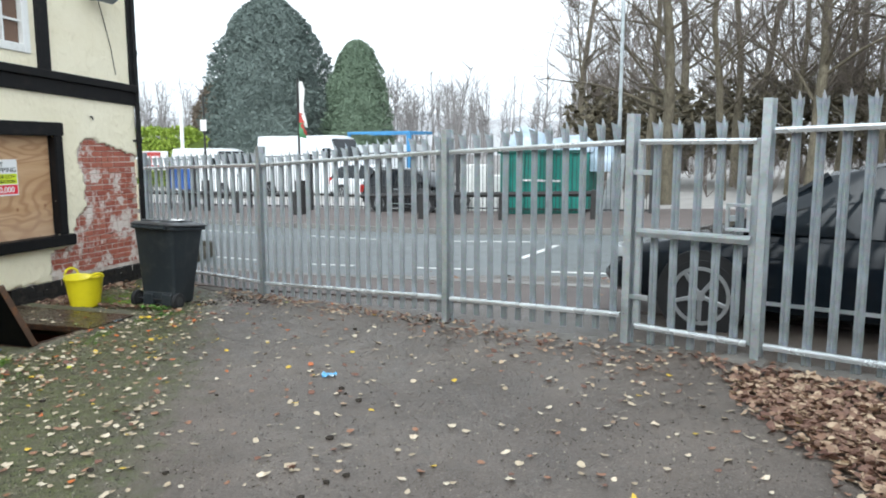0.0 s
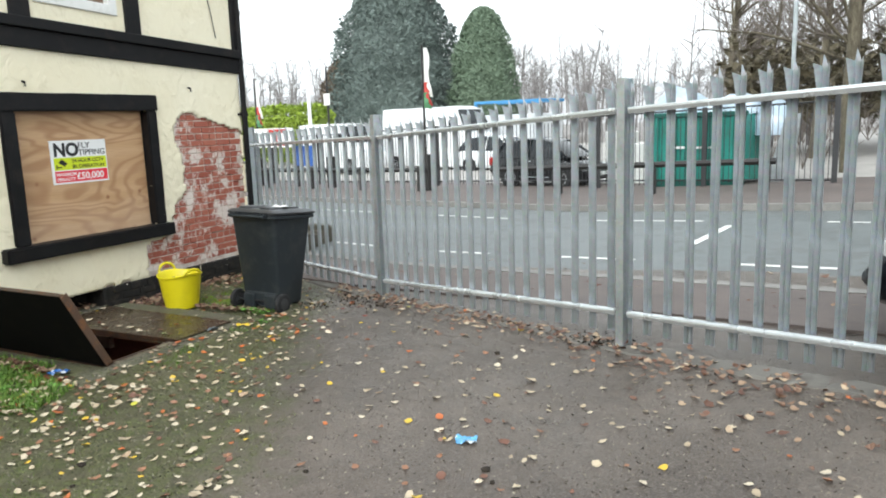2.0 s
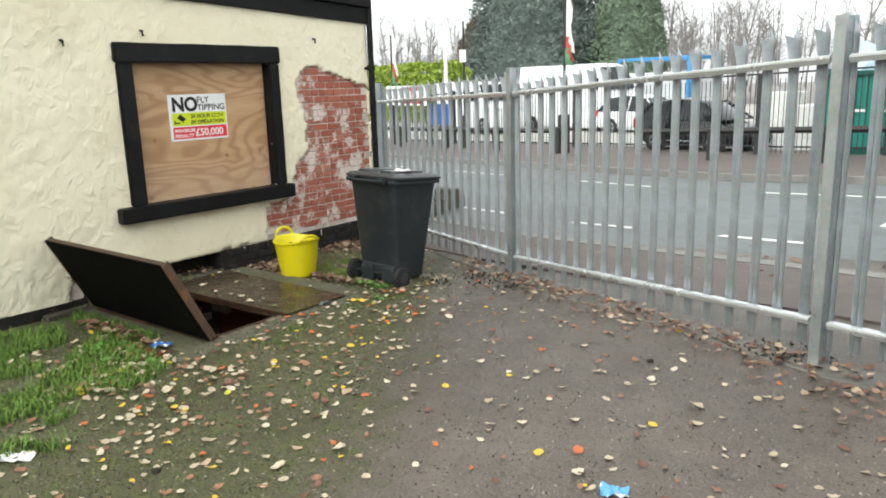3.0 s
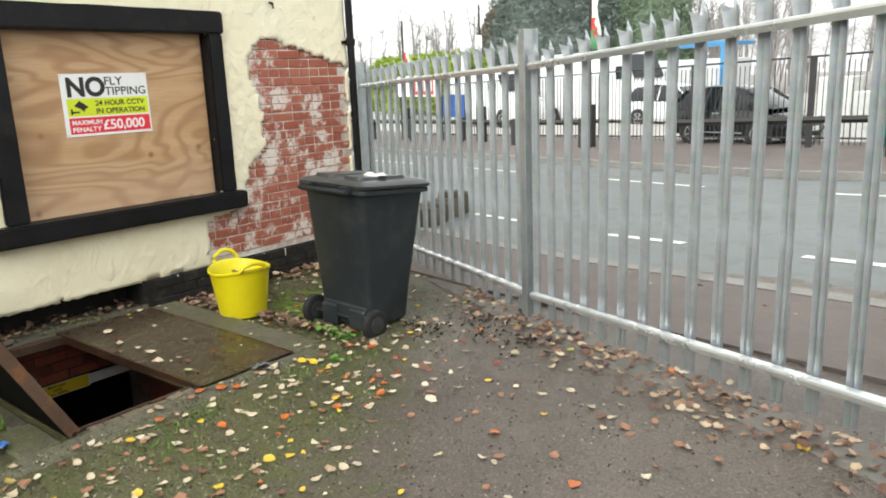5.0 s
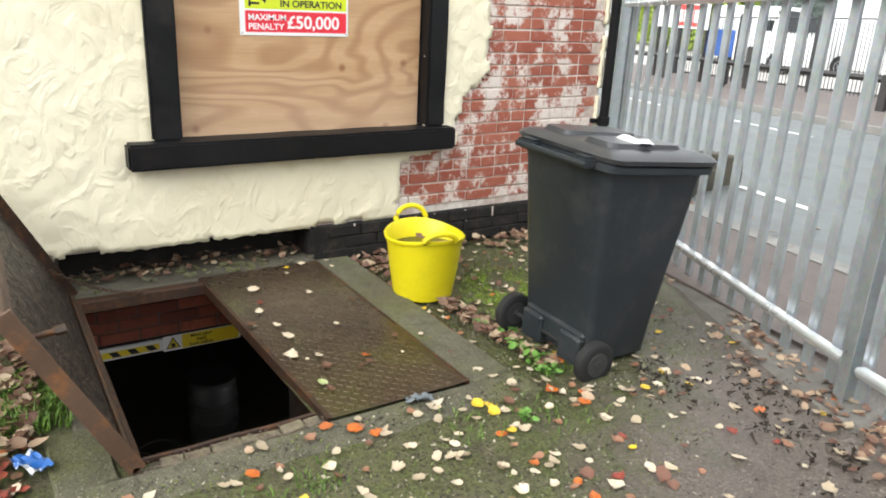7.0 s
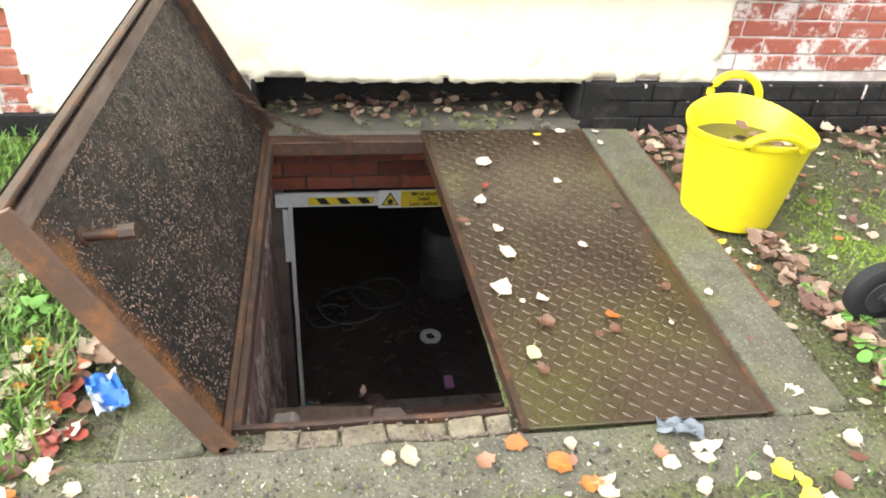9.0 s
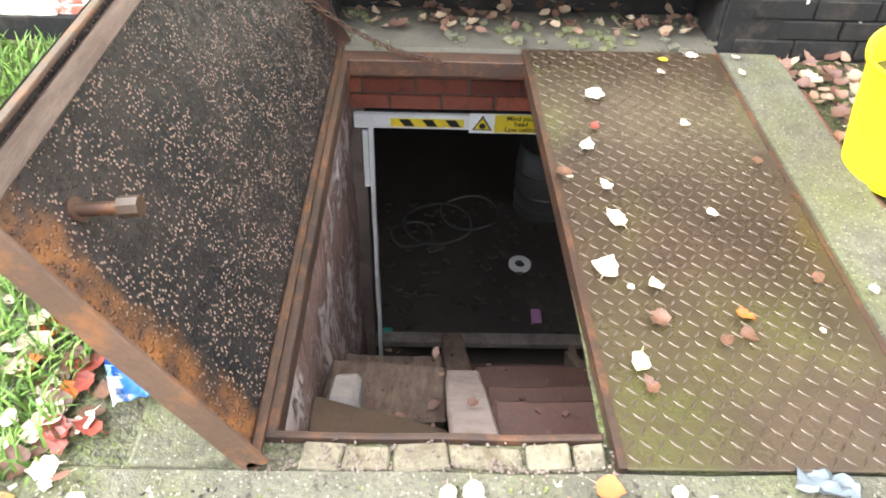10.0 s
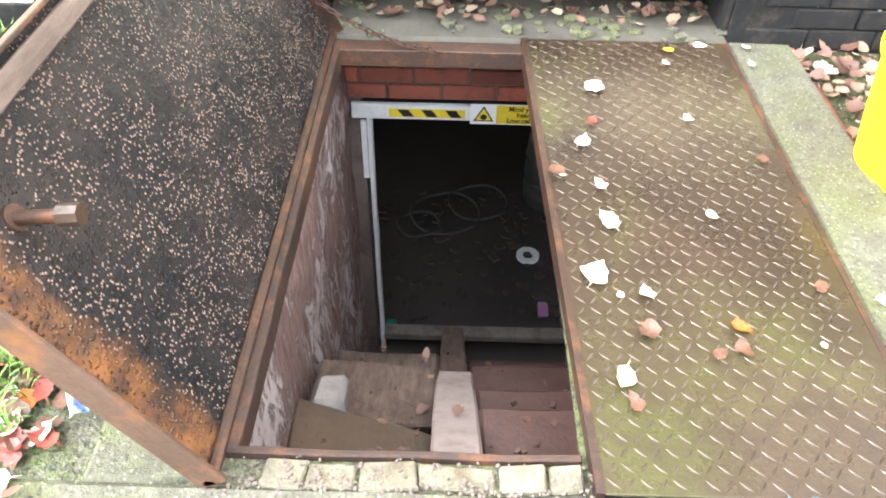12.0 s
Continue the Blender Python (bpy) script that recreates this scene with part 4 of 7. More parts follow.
    tagged(part("rubble", bm, simple("cellar_rubble", (0.07, 0.06, 0.05), 0.8, 0, 0.6, 8, 0.4)), "scattered rubble and paper scraps on the cellar floor", "rubble", kind="stuff")


build_pit_things()


def build_chain():
    ch = thing("chain", "thin rusty chain holding the open hatch door", "chain")
    link = bmesh.new()
    loft(link, [ring((0.016 * math.cos(a), 0.008 * math.sin(a), 0), (-math.sin(a), math.cos(a), 0), 0.003, 5, (0, 0, 1)) for a in np.linspace(0, 2 * math.pi, 11)[:-1]], caps=False, wrap=True)
    me = bpy.data.meshes.new("link")
    link.to_mesh(me)
    link.free()
    me.materials.append(M["rust"])
    a, b = Vector((-7.0, 5.20, -0.15)), Vector((-6.93, 5.75, HZ + 0.015))
    n = 28
    for i in range(n):
        k = i / (n - 1)
        p = a.lerp(b, k)
        p.z -= 0.30 * k * (1 - k) * 0.8
        ob = new("link", me)
        ob.parent = ch
        ob.matrix_local = Matrix.Translation(p) @ (b - a).to_track_quat("X", "Z").to_matrix().to_4x4() @ pose(0, 0, 0, 90 * (i % 2), 0, 0)


build_chain()

# ---- palisade fence ----
POSTS = [(3.43, 4.63, -0.10, 1.84), (0.93, 5.62, -0.12, 1.735), (0.018, 5.997, -0.15, 1.66), (-1.675, 6.66, -0.22, 1.575), (-4.45, 7.99, -0.44, 1.43), (-7.30, 9.37, -0.46, 1.35)]
TOP = [1.66, 1.57, 1.468, 1.389, 1.229, 1.14]
LOW = [0.06, 0.05, 0.119, 0.026, -0.21, -0.31]


def pale_mesh(h):
    """A W-section pale with a splayed three-pointed head; its foot at z = 0."""
    cols = ((-0.0305, 0.0), (-0.0155, 0.024), (0.0, 0.004), (0.0155, 0.024), (0.0305, 0.0))
    head = ((0.0, 1.0, 0.0, (0,) * 5), (h - 0.17, 1.0, 0.0, (0,) * 5), (h - 0.075, 1.32, 0.016, (0, 0, 0, 0, 0)), (h, 1.36, 0.030, (-0.042, -0.060, 0.0, -0.060, -0.042)))
    bm = bmesh.new()
    sheets = []
    for t in (0.0, -0.004):
        sheets.append([[bm.verts.new((x * k if abs(x) > 0.03 else x, y + t - out * (abs(x) > 0.03), z + dz[i])) for i, (x, y) in enumerate(cols)] for z, k, out, dz in head])
    a, b = sheets
    for r in range(3):
        for i in range(4):
            bm.faces.new((a[r][i], a[r][i + 1], a[r + 1][i + 1], a[r + 1][i]))
            bm.faces.new((b[r][i], b[r + 1][i], b[r + 1][i + 1], b[r][i + 1]))
        for i in (0, 4):
            bm.faces.new((a[r][i], a[r + 1][i], b[r + 1][i], b[r][i]))
    for i in range(4):
        bm.faces.new((a[3][i], a[3][i + 1], b[3][i + 1], b[3][i]))
    bmesh.ops.recalc_face_normals(bm, faces=bm.faces)
    me = bpy.data.meshes.new("pale")
    bm.to_mesh(me)
    bm.free()
    me.materials.append(M["galv"])
    return me


def rail_bm(p, q, size=0.042):
    """An angle rail from p to q, a flange on top and one facing the yard."""
    p, q = Vector(p), Vector(q)
    d = (q - p).normalized()
    side = Vector((d.y, -d.x, 0)).normalized()
    if side.y > 0:
        side = -side
    # front kinked so its upper half catches sky and its lower half darkens
    prof = ((0, 0), (size - 0.008, 0), (size, -0.006), (size + 0.002, -0.40 * size), (size - 0.010, -size), (size - 0.016, -size), (size - 0.008, -0.40 * size), (size - 0.012, -0.007), (0, -0.007))
    bm = bmesh.new()
    return loft(bm, [[e + side * a + Vector((0, 0, b)) for a, b in prof] for e in (p, q)])


def post_bm(h):
    """A rolled steel joist, 10 cm by 5 cm."""
    prof = ((-0.028, -0.05), (0.028, -0.05), (0.028, -0.043), (0.004, -0.043), (0.004, 0.043), (0.028, 0.043), (0.028, 0.05), (-0.028, 0.05), (-0.028, 0.043), (-0.004, 0.043), (-0.004, -0.043), (-0.028, -0.043))
    bm = bmesh.new()
    return loft(bm, [[(x * 1.08, y, z) for x, y in prof] for z in (-0.3, h)])


def pales_between(parent, p, q, low0, low1, top0, top1, n, drop=0.17, rise=0.18, lead=0.11, tail=0.11):
    p, q = Vector((p[0], p[1], 0)), Vector((q[0], q[1], 0))
    d = (q - p).normalized()
    length = (q - p).length
    turn = math.atan2(d.y, d.x)
    if math.cos(turn) < 0:
        turn += math.pi
    back = Vector((-math.sin(turn), math.cos(turn), 0)) * 0.012
    mesh = None
    for i in range(n):
        k = (lead + (length - lead - tail) * i / (n - 1)) / length
        z0, z1 = low0 + (low1 - low0) * k - drop, top0 + (top1 - top0) * k + rise
        mesh = mesh or pale_mesh(z1 - z0)
        ob = new("pale", mesh)
        ob.parent = parent
        c = p + (q - p) * k + back
        ob.matrix_local = pose(c.x, c.y, z0 + 0.006 * random.uniform(-1, 1), 0, 0.4 * random.uniform(-1, 1), math.degrees(turn))


def build_fence():
    random.seed(11)
    f = thing("palisade_fence", "galvanised steel palisade fence with splayed triple-pointed pales", "fence")
    for x, y, z, top in POSTS:
        ob = part("post", post_bm(top - z), M["galv"], f)
        ob.matrix_local = pose(x, y, z, 0, 0, -24)
    for i, n, lead, tail in ((0, 17, 0.11, 0.17), (2, 12, 0.13, 0.03), (3, 18, 0.12, 0.05), (4, 17, 0.146, 0.17)):
        a, b = POSTS[i], POSTS[i + 1]
        u = (Vector((b[0], b[1], 0)) - Vector((a[0], a[1], 0))).normalized() * 0.05
        for zs in (TOP, LOW):
            part("rail", rail_bm((a[0] + u.x, a[1] + u.y, zs[i] + (-0.05 if i == 0 and zs is TOP else 0)), (b[0] - u.x, b[1] - u.y, zs[i + 1] + (-0.03 if i == 0 and zs is TOP else 0))), M["galv_skylit"], f)
        e, k = (-0.05, -0.03) if i == 0 else (0, 0)
        pales_between(f, a, b, LOW[i], LOW[i + 1], TOP[i] + e, TOP[i + 1] + k, n, lead=lead, tail=tail)


build_fence()


def build_gate():
    random.seed(5)
    a, b = POSTS[1], POSTS[2]
    g = thing("palisade_gate", "narrow galvanised palisade gate with a lock box", "gate")
    p, q = Vector((a[0], a[1], 0)), Vector((b[0], b[1], 0))
    d = (q - p).normalized()
    p, q = p + d * 0.065, q - d * 0.075
    lo, hi = 0.05, 1.47
    part("gate_rail", rail_bm((p.x, p.y, hi), (q.x, q.y, hi)), M["galv_skylit"], g)
    part("gate_rail", rail_bm((p.x, p.y, lo), (q.x, q.y, lo)), M["galv_skylit"], g)
    part("gate_rail", rail_bm((p.x, p.y, 0.795), (q.x, q.y, 0.795), 0.06), M["galv"], g)
    turn = math.degrees(math.atan2(-d.y, -d.x))
    for c in (p, q):
        ob = part("stile", boxes((-0.025, 0.025, -0.02, 0.02, lo - 0.03, hi), bevel=0.004), M["galv"], g)
        ob.matrix_local = pose(c.x, c.y, 0, 0, 0, turn)
    pales_between(g, p, q, lo, lo, hi, hi, 5, drop=0.17, rise=0.16, lead=0.104, tail=0.12)
    c = p + d * 0.09
    for args, name in (((-0.085, 0.085, -0.07, -0.045, 0.20, 0.225), "lock_bar"), ((-0.085, 0.085, -0.07, -0.045, 0.03, 0.055), "lock_bar"), ((0.06, 0.085, -0.07, -0.045, 0.055, 0.20), "lock_bar"), ((-0.085, -0.06, -0.07, -0.045, 0.055, 0.20), "lock_bar"), ((-0.06, -0.01, -0.06, -0.03, 0.10, 0.14), "lock")):
        ob = part(name, boxes(args, bevel=0.003), M["galv"], g)
        ob.matrix_local = pose(c.x, c.y, 0.795, 0, 0, turn)
    for z in (0.26, 1.22):
        ob = part("hinge", boxes((-0.09, 0.10, -0.035, -0.02, z - 0.02, z + 0.02), bevel=0.003), M["galv"], g)
        ob.matrix_local = pose(q.x, q.y, 0, 0, 0, turn)


build_gate()


def build_footing():
    bm = bmesh.new()
    rows = []
    pts = [(p[0], p[1], p[2]) for p in POSTS]
    for (x0, y0, _), (x1, y1, _) in zip(pts, pts[1:]):
        for k in np.arange(0, 1, 0.06):
            x, y = x0 + (x1 - x0) * k, y0 + (y1 - y0) * k
            w = 0.02 + 0.05 * noise.noise((x * 3, y * 3, 0))
            h = slope(x) + 0.006 + 0.03 * noise.noise((x * 5, y * 5, 4))
            rows.append([(x - 0.1, y - 0.17 - w, slope(x) - 0.08), (x - 0.07, y - 0.11 - w * 0.5, h), (x + 0.02, y + 0.06, h), (x + 0.04, y + 0.12, slope(x) - 0.08)])
    loft(bm, rows)
    light = simple("broken_concrete", (0.15, 0.14, 0.125), 0.85, 0, 0.35, 8, 0.7, (0.07, 0.06, 0.05), 0.8)
    tagged(part("fence_footing", bm, light, smooth=True), "broken pale concrete footing under the fence", "footing", kind="structure")


build_footing()

# ---- wheelie bin and bucket ----
M["hub"] = simple("grey_hub", (0.04, 0.04, 0.042), 0.5, 0, 0.3, 60, 0.3)
def build_bin():
    b = thing("wheelie_bin", "charcoal plastic wheelie bin with closed lid and two rubber wheels", "wheelie bin", pose(-5.435, 7.46, -0.455, 0, 1.5, 0))
    # the back with the wheels faces -y
    bm = bmesh.new()
    loft(bm, [rect_ring(-0.225, 0.225, -0.20, 0.16, 0.05, 0.04), rect_ring(-0.235, 0.235, -0.215, 0.185, 0.25, 0.04), rect_ring(-0.275, 0.275, -0.27, 0.29, 0.90, 0.045), rect_ring(-0.285, 0.285, -0.28, 0.305, 0.955, 0.045)])
    part("body", bm, M["bin"], b, smooth=True)
    bm = bmesh.new()
    loft(bm, [rect_ring(-0.295, 0.295, -0.29, 0.315, 0.925, 0.05), rect_ring(-0.31, 0.31, -0.305, 0.33, 0.93, 0.05), rect_ring(-0.31, 0.31, -0.305, 0.33, 0.955, 0.05), rect_ring(-0.29, 0.29, -0.29, 0.315, 0.965, 0.05)])
    part("rim", bm, M["bin"], b, smooth=True)
    bm = bmesh.new()
    loft(bm, [rect_ring(-0.315, 0.315, -0.30, 0.345, 0.966, 0.06), rect_ring(-0.32, 0.32, -0.305, 0.35, 0.985, 0.06), rect_ring(-0.30, 0.30, -0.28, 0.335, 1.005, 0.07), rect_ring(-0.22, 0.22, -0.2, 0.26, 1.018, 0.07)])
    part("lid", bm, M["lid"], b, "slightly domed wet lid", smooth=True)
    for x in (-0.13, 0.13):
        bm = bmesh.new()
        loft(bm, [rect_ring(x - 0.10, x + 0.10, -0.24, 0.21, 1.0, 0.04), rect_ring(x - 0.085, x + 0.085, -0.22, 0.19, 1.034, 0.04)])
        part("lid_panel", bm, M["lid"], b, smooth=True)
    for x in (-0.17, 0.17):
        bm = bmesh.new()
        box(bm, x - 0.05, x + 0.05, -0.355, -0.28, 0.925, 0.975, bevel=0.012, seg=2)
        part("hinge_lug", bm, M["bin"], b)
    bm = bmesh.new()
    tube(bm, [(-0.22, -0.352, 0.945), (0.22, -0.352, 0.945)], 0.014, 10)
    part("handle", bm, M["bin"], b, smooth=True)
    part("axle_housing", boxes((-0.20, -0.06, -0.245, -0.16, 0.03, 0.17), (0.06, 0.20, -0.245, -0.16, 0.03, 0.17), (-0.2, 0.2, -0.225, -0.16, 0.10, 0.19), bevel=0.012), M["bin"], b)
    bm = bmesh.new()
    tube(bm, [(-0.29, -0.225, 0.10), (0.29, -0.225, 0.10)], 0.011, 8)
    part("axle", bm, M["rubber"], b)
    part("front_foot", boxes((-0.19, 0.19, 0.09, 0.158, 0.0, 0.07), bevel=0.015), M["bin"], b)
    for x in (-0.285, 0.285):
        bm = bmesh.new()
        rows = []
        for dx, r in ((-0.024, 0.06), (-0.026, 0.085), (-0.018, 0.098), (0.018, 0.098), (0.026, 0.085), (0.024, 0.06)):
            rows.append(ring((x + dx, -0.225, 0.10), (1, 0, 0), r, 24))
        loft(bm, rows)
        w = part("wheel", bm, M["rubber"], b, smooth=True)
        bm = bmesh.new()
        loft(bm, [ring((x - 0.029, -0.225, 0.10), (1, 0, 0), 0.055, 18), ring((x + 0.029, -0.225, 0.10), (1, 0, 0), 0.055, 18)])
        loft(bm, [ring((x - 0.033, -0.225, 0.10), (1, 0, 0), 0.02, 12), ring((x + 0.033, -0.225, 0.10), (1, 0, 0), 0.02, 12)])
        part("hub", bm, M["hub"], w, "grey moulded hub")
    # the lid and rim fall towards the front
    for ob in b.children:
        for v in ob.data.vertices:
            if v.co.z > 0.85:
                v.co.z += 0.015 - 0.085 * (v.co.y + 0.30)
    return b


build_bin()
bm = bmesh.new()
rows = []
for r, z in ((0.001, 0.0), (0.035, 0.016), (0.055, 0.003)):
    rows.append([(-5.25 + math.cos(a) * r * 1.6 + 0.01 * math.sin(3 * a), 7.42 + math.sin(a) * r, 0.565 + z + 0.008 * math.sin(2 * a + r * 40)) for a in np.linspace(0, 2 * math.pi, 14)[:-1]])
loft(bm, rows, caps=False)
bmesh.ops.solidify(bm, geom=bm.faces[:], thickness=0.002)
tagged(part("plastic_bag", bm, M["white"], smooth=True), "scrap of wet white plastic on the bin lid", "litter")


def build_bucket():
    b = thing("tub_bucket", "bright yellow flexible tub bucket holding water and leaves", "bucket", pose(-6.37, 7.105, -0.468, 0, 0, -10) @ Matrix.Scale(1.13, 4))
    bm = bmesh.new()
    prof = ((0.125, 0.0), (0.145, 0.012), (0.165, 0.14), (0.188, 0.30), (0.198, 0.305), (0.200, 0.318), (0.192, 0.322), (0.182, 0.31), (0.158, 0.14), (0.135, 0.02))
    rings = []
    for r, z in prof:
        rr = ring((0, 0, z), (0, 0, 1), r, 40)
        for p in rr:
            k = math.atan2(p.y, p.x)
            if z > 0.28:
                p.z += 0.012 * math.cos(2 * k)
                p.x *= 1.03
                p.y *= 0.97
        rings.append(rr)
    loft(bm, rings)
    part("tub", bm, M["yellow"], b, smooth=True)
    for sgn in (-1, 1):
        bm = bmesh.new()
        pts = []
        for k in np.linspace(0, math.pi, 13):
            pts.append((sgn * (0.196 + (0.010 if sgn < 0 else 0.012) * math.sin(k)), 0.080 * math.cos(k), 0.324 + (0.070 if sgn < 0 else 0.045) * math.sin(k)))
        tube(bm, pts, 0.013, 8)
        part("handle", bm, M["yellow"], b, smooth=True)
    bm = bmesh.new()
    loft(bm, [ring((0, 0, 0.235), (0, 0, 1), 0.17, 32), ring((0, 0, 0.24), (0, 0, 1), 0.171, 32)])
    water = simple("murky_water", (0.045, 0.04, 0.02), 0.08, 0, 0.3, 10, 0.02)
    part("water", bm, water, b, "murky rain water")
    return b


build_bucket()

# ---- notice on the boarded window ----
def build_notice():
    s = thing("notice_board", "white, lime and red no fly tipping notice screwed to the plywood", "sign")
    x = WX - 0.068
    black, red, lime = simple("notice_black", (0.012, 0.012, 0.013), 0.4, 0, 0.1), simple("notice_red", (0.72, 0.025, 0.045), 0.4, 0, 0.08), simple("notice_lime", (0.62, 0.72, 0.02), 0.4, 0, 0.08)
    y0, y1, z0, z1 = 6.384, 7.016, 0.857, 1.284
    part("panel", boxes((x - 0.001, x + 0.003, y0, y1, z0, z1), bevel=0.001), M["white"], s)
    part("red_band", boxes((x + 0.003, x + 0.0038, y0 + 0.03, y1 - 0.012, z0 + 0.018, z0 + 0.128)), red, s)
    part("lime_band", boxes((x + 0.003, x + 0.0038, y0 + 0.03, y1 - 0.012, z0 + 0.138, z0 + 0.258)), lime, s)
    face = Matrix(((0, 0, 1, x + 0.0042), (1, 0, 0, 0), (0, 1, 0, 0), (0, 0, 0, 1)))

    def line(text, y, z, size, mat, stretch=1.0, bold=0.002):
        words(text, size, mat, s, Matrix.Translation((0, y, z)) @ face, "lettering", "LEFT", stretch, bold)

    line("NO", y0 + 0.035, z1 - 0.150, 0.175, black, 0.98, 0.007)
    line("FLY", y0 + 0.305, z1 - 0.080, 0.080, black, 1.1, 0.0008)
    line("TIPPING", y0 + 0.305, z1 - 0.150, 0.080, black, 1.07, 0.0008)
    line("24 HOUR CCTV", y0 + 0.225, z0 + 0.207, 0.050, black, 1.04, 0.0012)
    line("IN OPERATION", y0 + 0.225, z0 + 0.152, 0.050, black, 1.07, 0.0012)
    line("MAXIMUM", y0 + 0.045, z0 + 0.080, 0.044, M["white"], 1.05, 0.001)
    line("PENALTY", y0 + 0.045, z0 + 0.032, 0.044, M["white"], 1.10, 0.001)
    line("£50,000", y0 + 0.262, z0 + 0.040, 0.094, M["white"], 1.03, 0.002)
    # the camera symbol
    bm = bmesh.new()
    q = ((0.075, 0.21), (0.115, 0.245), (0.175, 0.20), (0.15, 0.185), (0.14, 0.165), (0.125, 0.185))
    loft(bm, [[(x + e, y0 + a, z0 + b) for a, b in q] for e in (0.0042, 0.0048)])
    box(bm, x + 0.0042, x + 0.0048, y0 + 0.06, y0 + 0.11, z0 + 0.160, z0 + 0.172)
    box(bm, x + 0.0042, x + 0.0048, y0 + 0.05, y0 + 0.062, z0 + 0.150, z0 + 0.19)
    part("camera_symbol", bm, black, s)
    for y in (y0 + 0.012, y1 - 0.012):
        for z in (z0 + 0.012, z1 - 0.012):
            bm = bmesh.new()
            tube(bm, [(x + 0.003, y, z), (x + 0.006, y, z)], 0.005, 8)
            part("screw", bm, M["galv"], s)


build_notice()


def build_floodlight():
    f = thing("floodlight", "grey security floodlight on the upper house wall", "lamp")
    part("housing", boxes((-0.07, 0.07, -0.16, 0.16, -0.11, 0.11), bevel=0.02), simple("grey_housing", (0.22, 0.25, 0.28), 0.4), f).matrix_local = pose(-6.88, 8.30, 3.42, 0, -25, 0)
    part("glass", boxes((0.071, 0.076, -0.13, 0.13, -0.08, 0.08)), M["lid"], f).matrix_local = pose(-6.88, 8.30, 3.42, 0, 25, 0)
    bm = bmesh.new()
    tube(bm, [(WX, 8.30, 3.36), (-6.95, 8.30, 3.36)], 0.02, 8)
    part("bracket", bm, M["black_paint"], f)
    bm = bmesh.new()
    tube(bm, [(WX + 0.012, 8.42, 3.35), (WX + 0.012, 8.50, 3.1), (WX + 0.012, 8.60, 2.75), (WX + 0.012, 8.66, 2.42)], 0.005, 6)
    part("cable", bm, M["black_paint"], f)


build_floodlight()
# a nail and stub left in the render
for y, z in ((8.16, 1.83), (5.45, 1.74), (6.15, 1.84)):
    bm = bmesh.new()
    tube(bm, [(WX - 0.01, y, z), (WX + 0.035, y, z - 0.01), (WX + 0.04, y, z - 0.05)], 0.012, 6)
    tagged(part("wall_hook", bm, M["black_paint"]), "rusty black hook stub in the cream render", "hook")

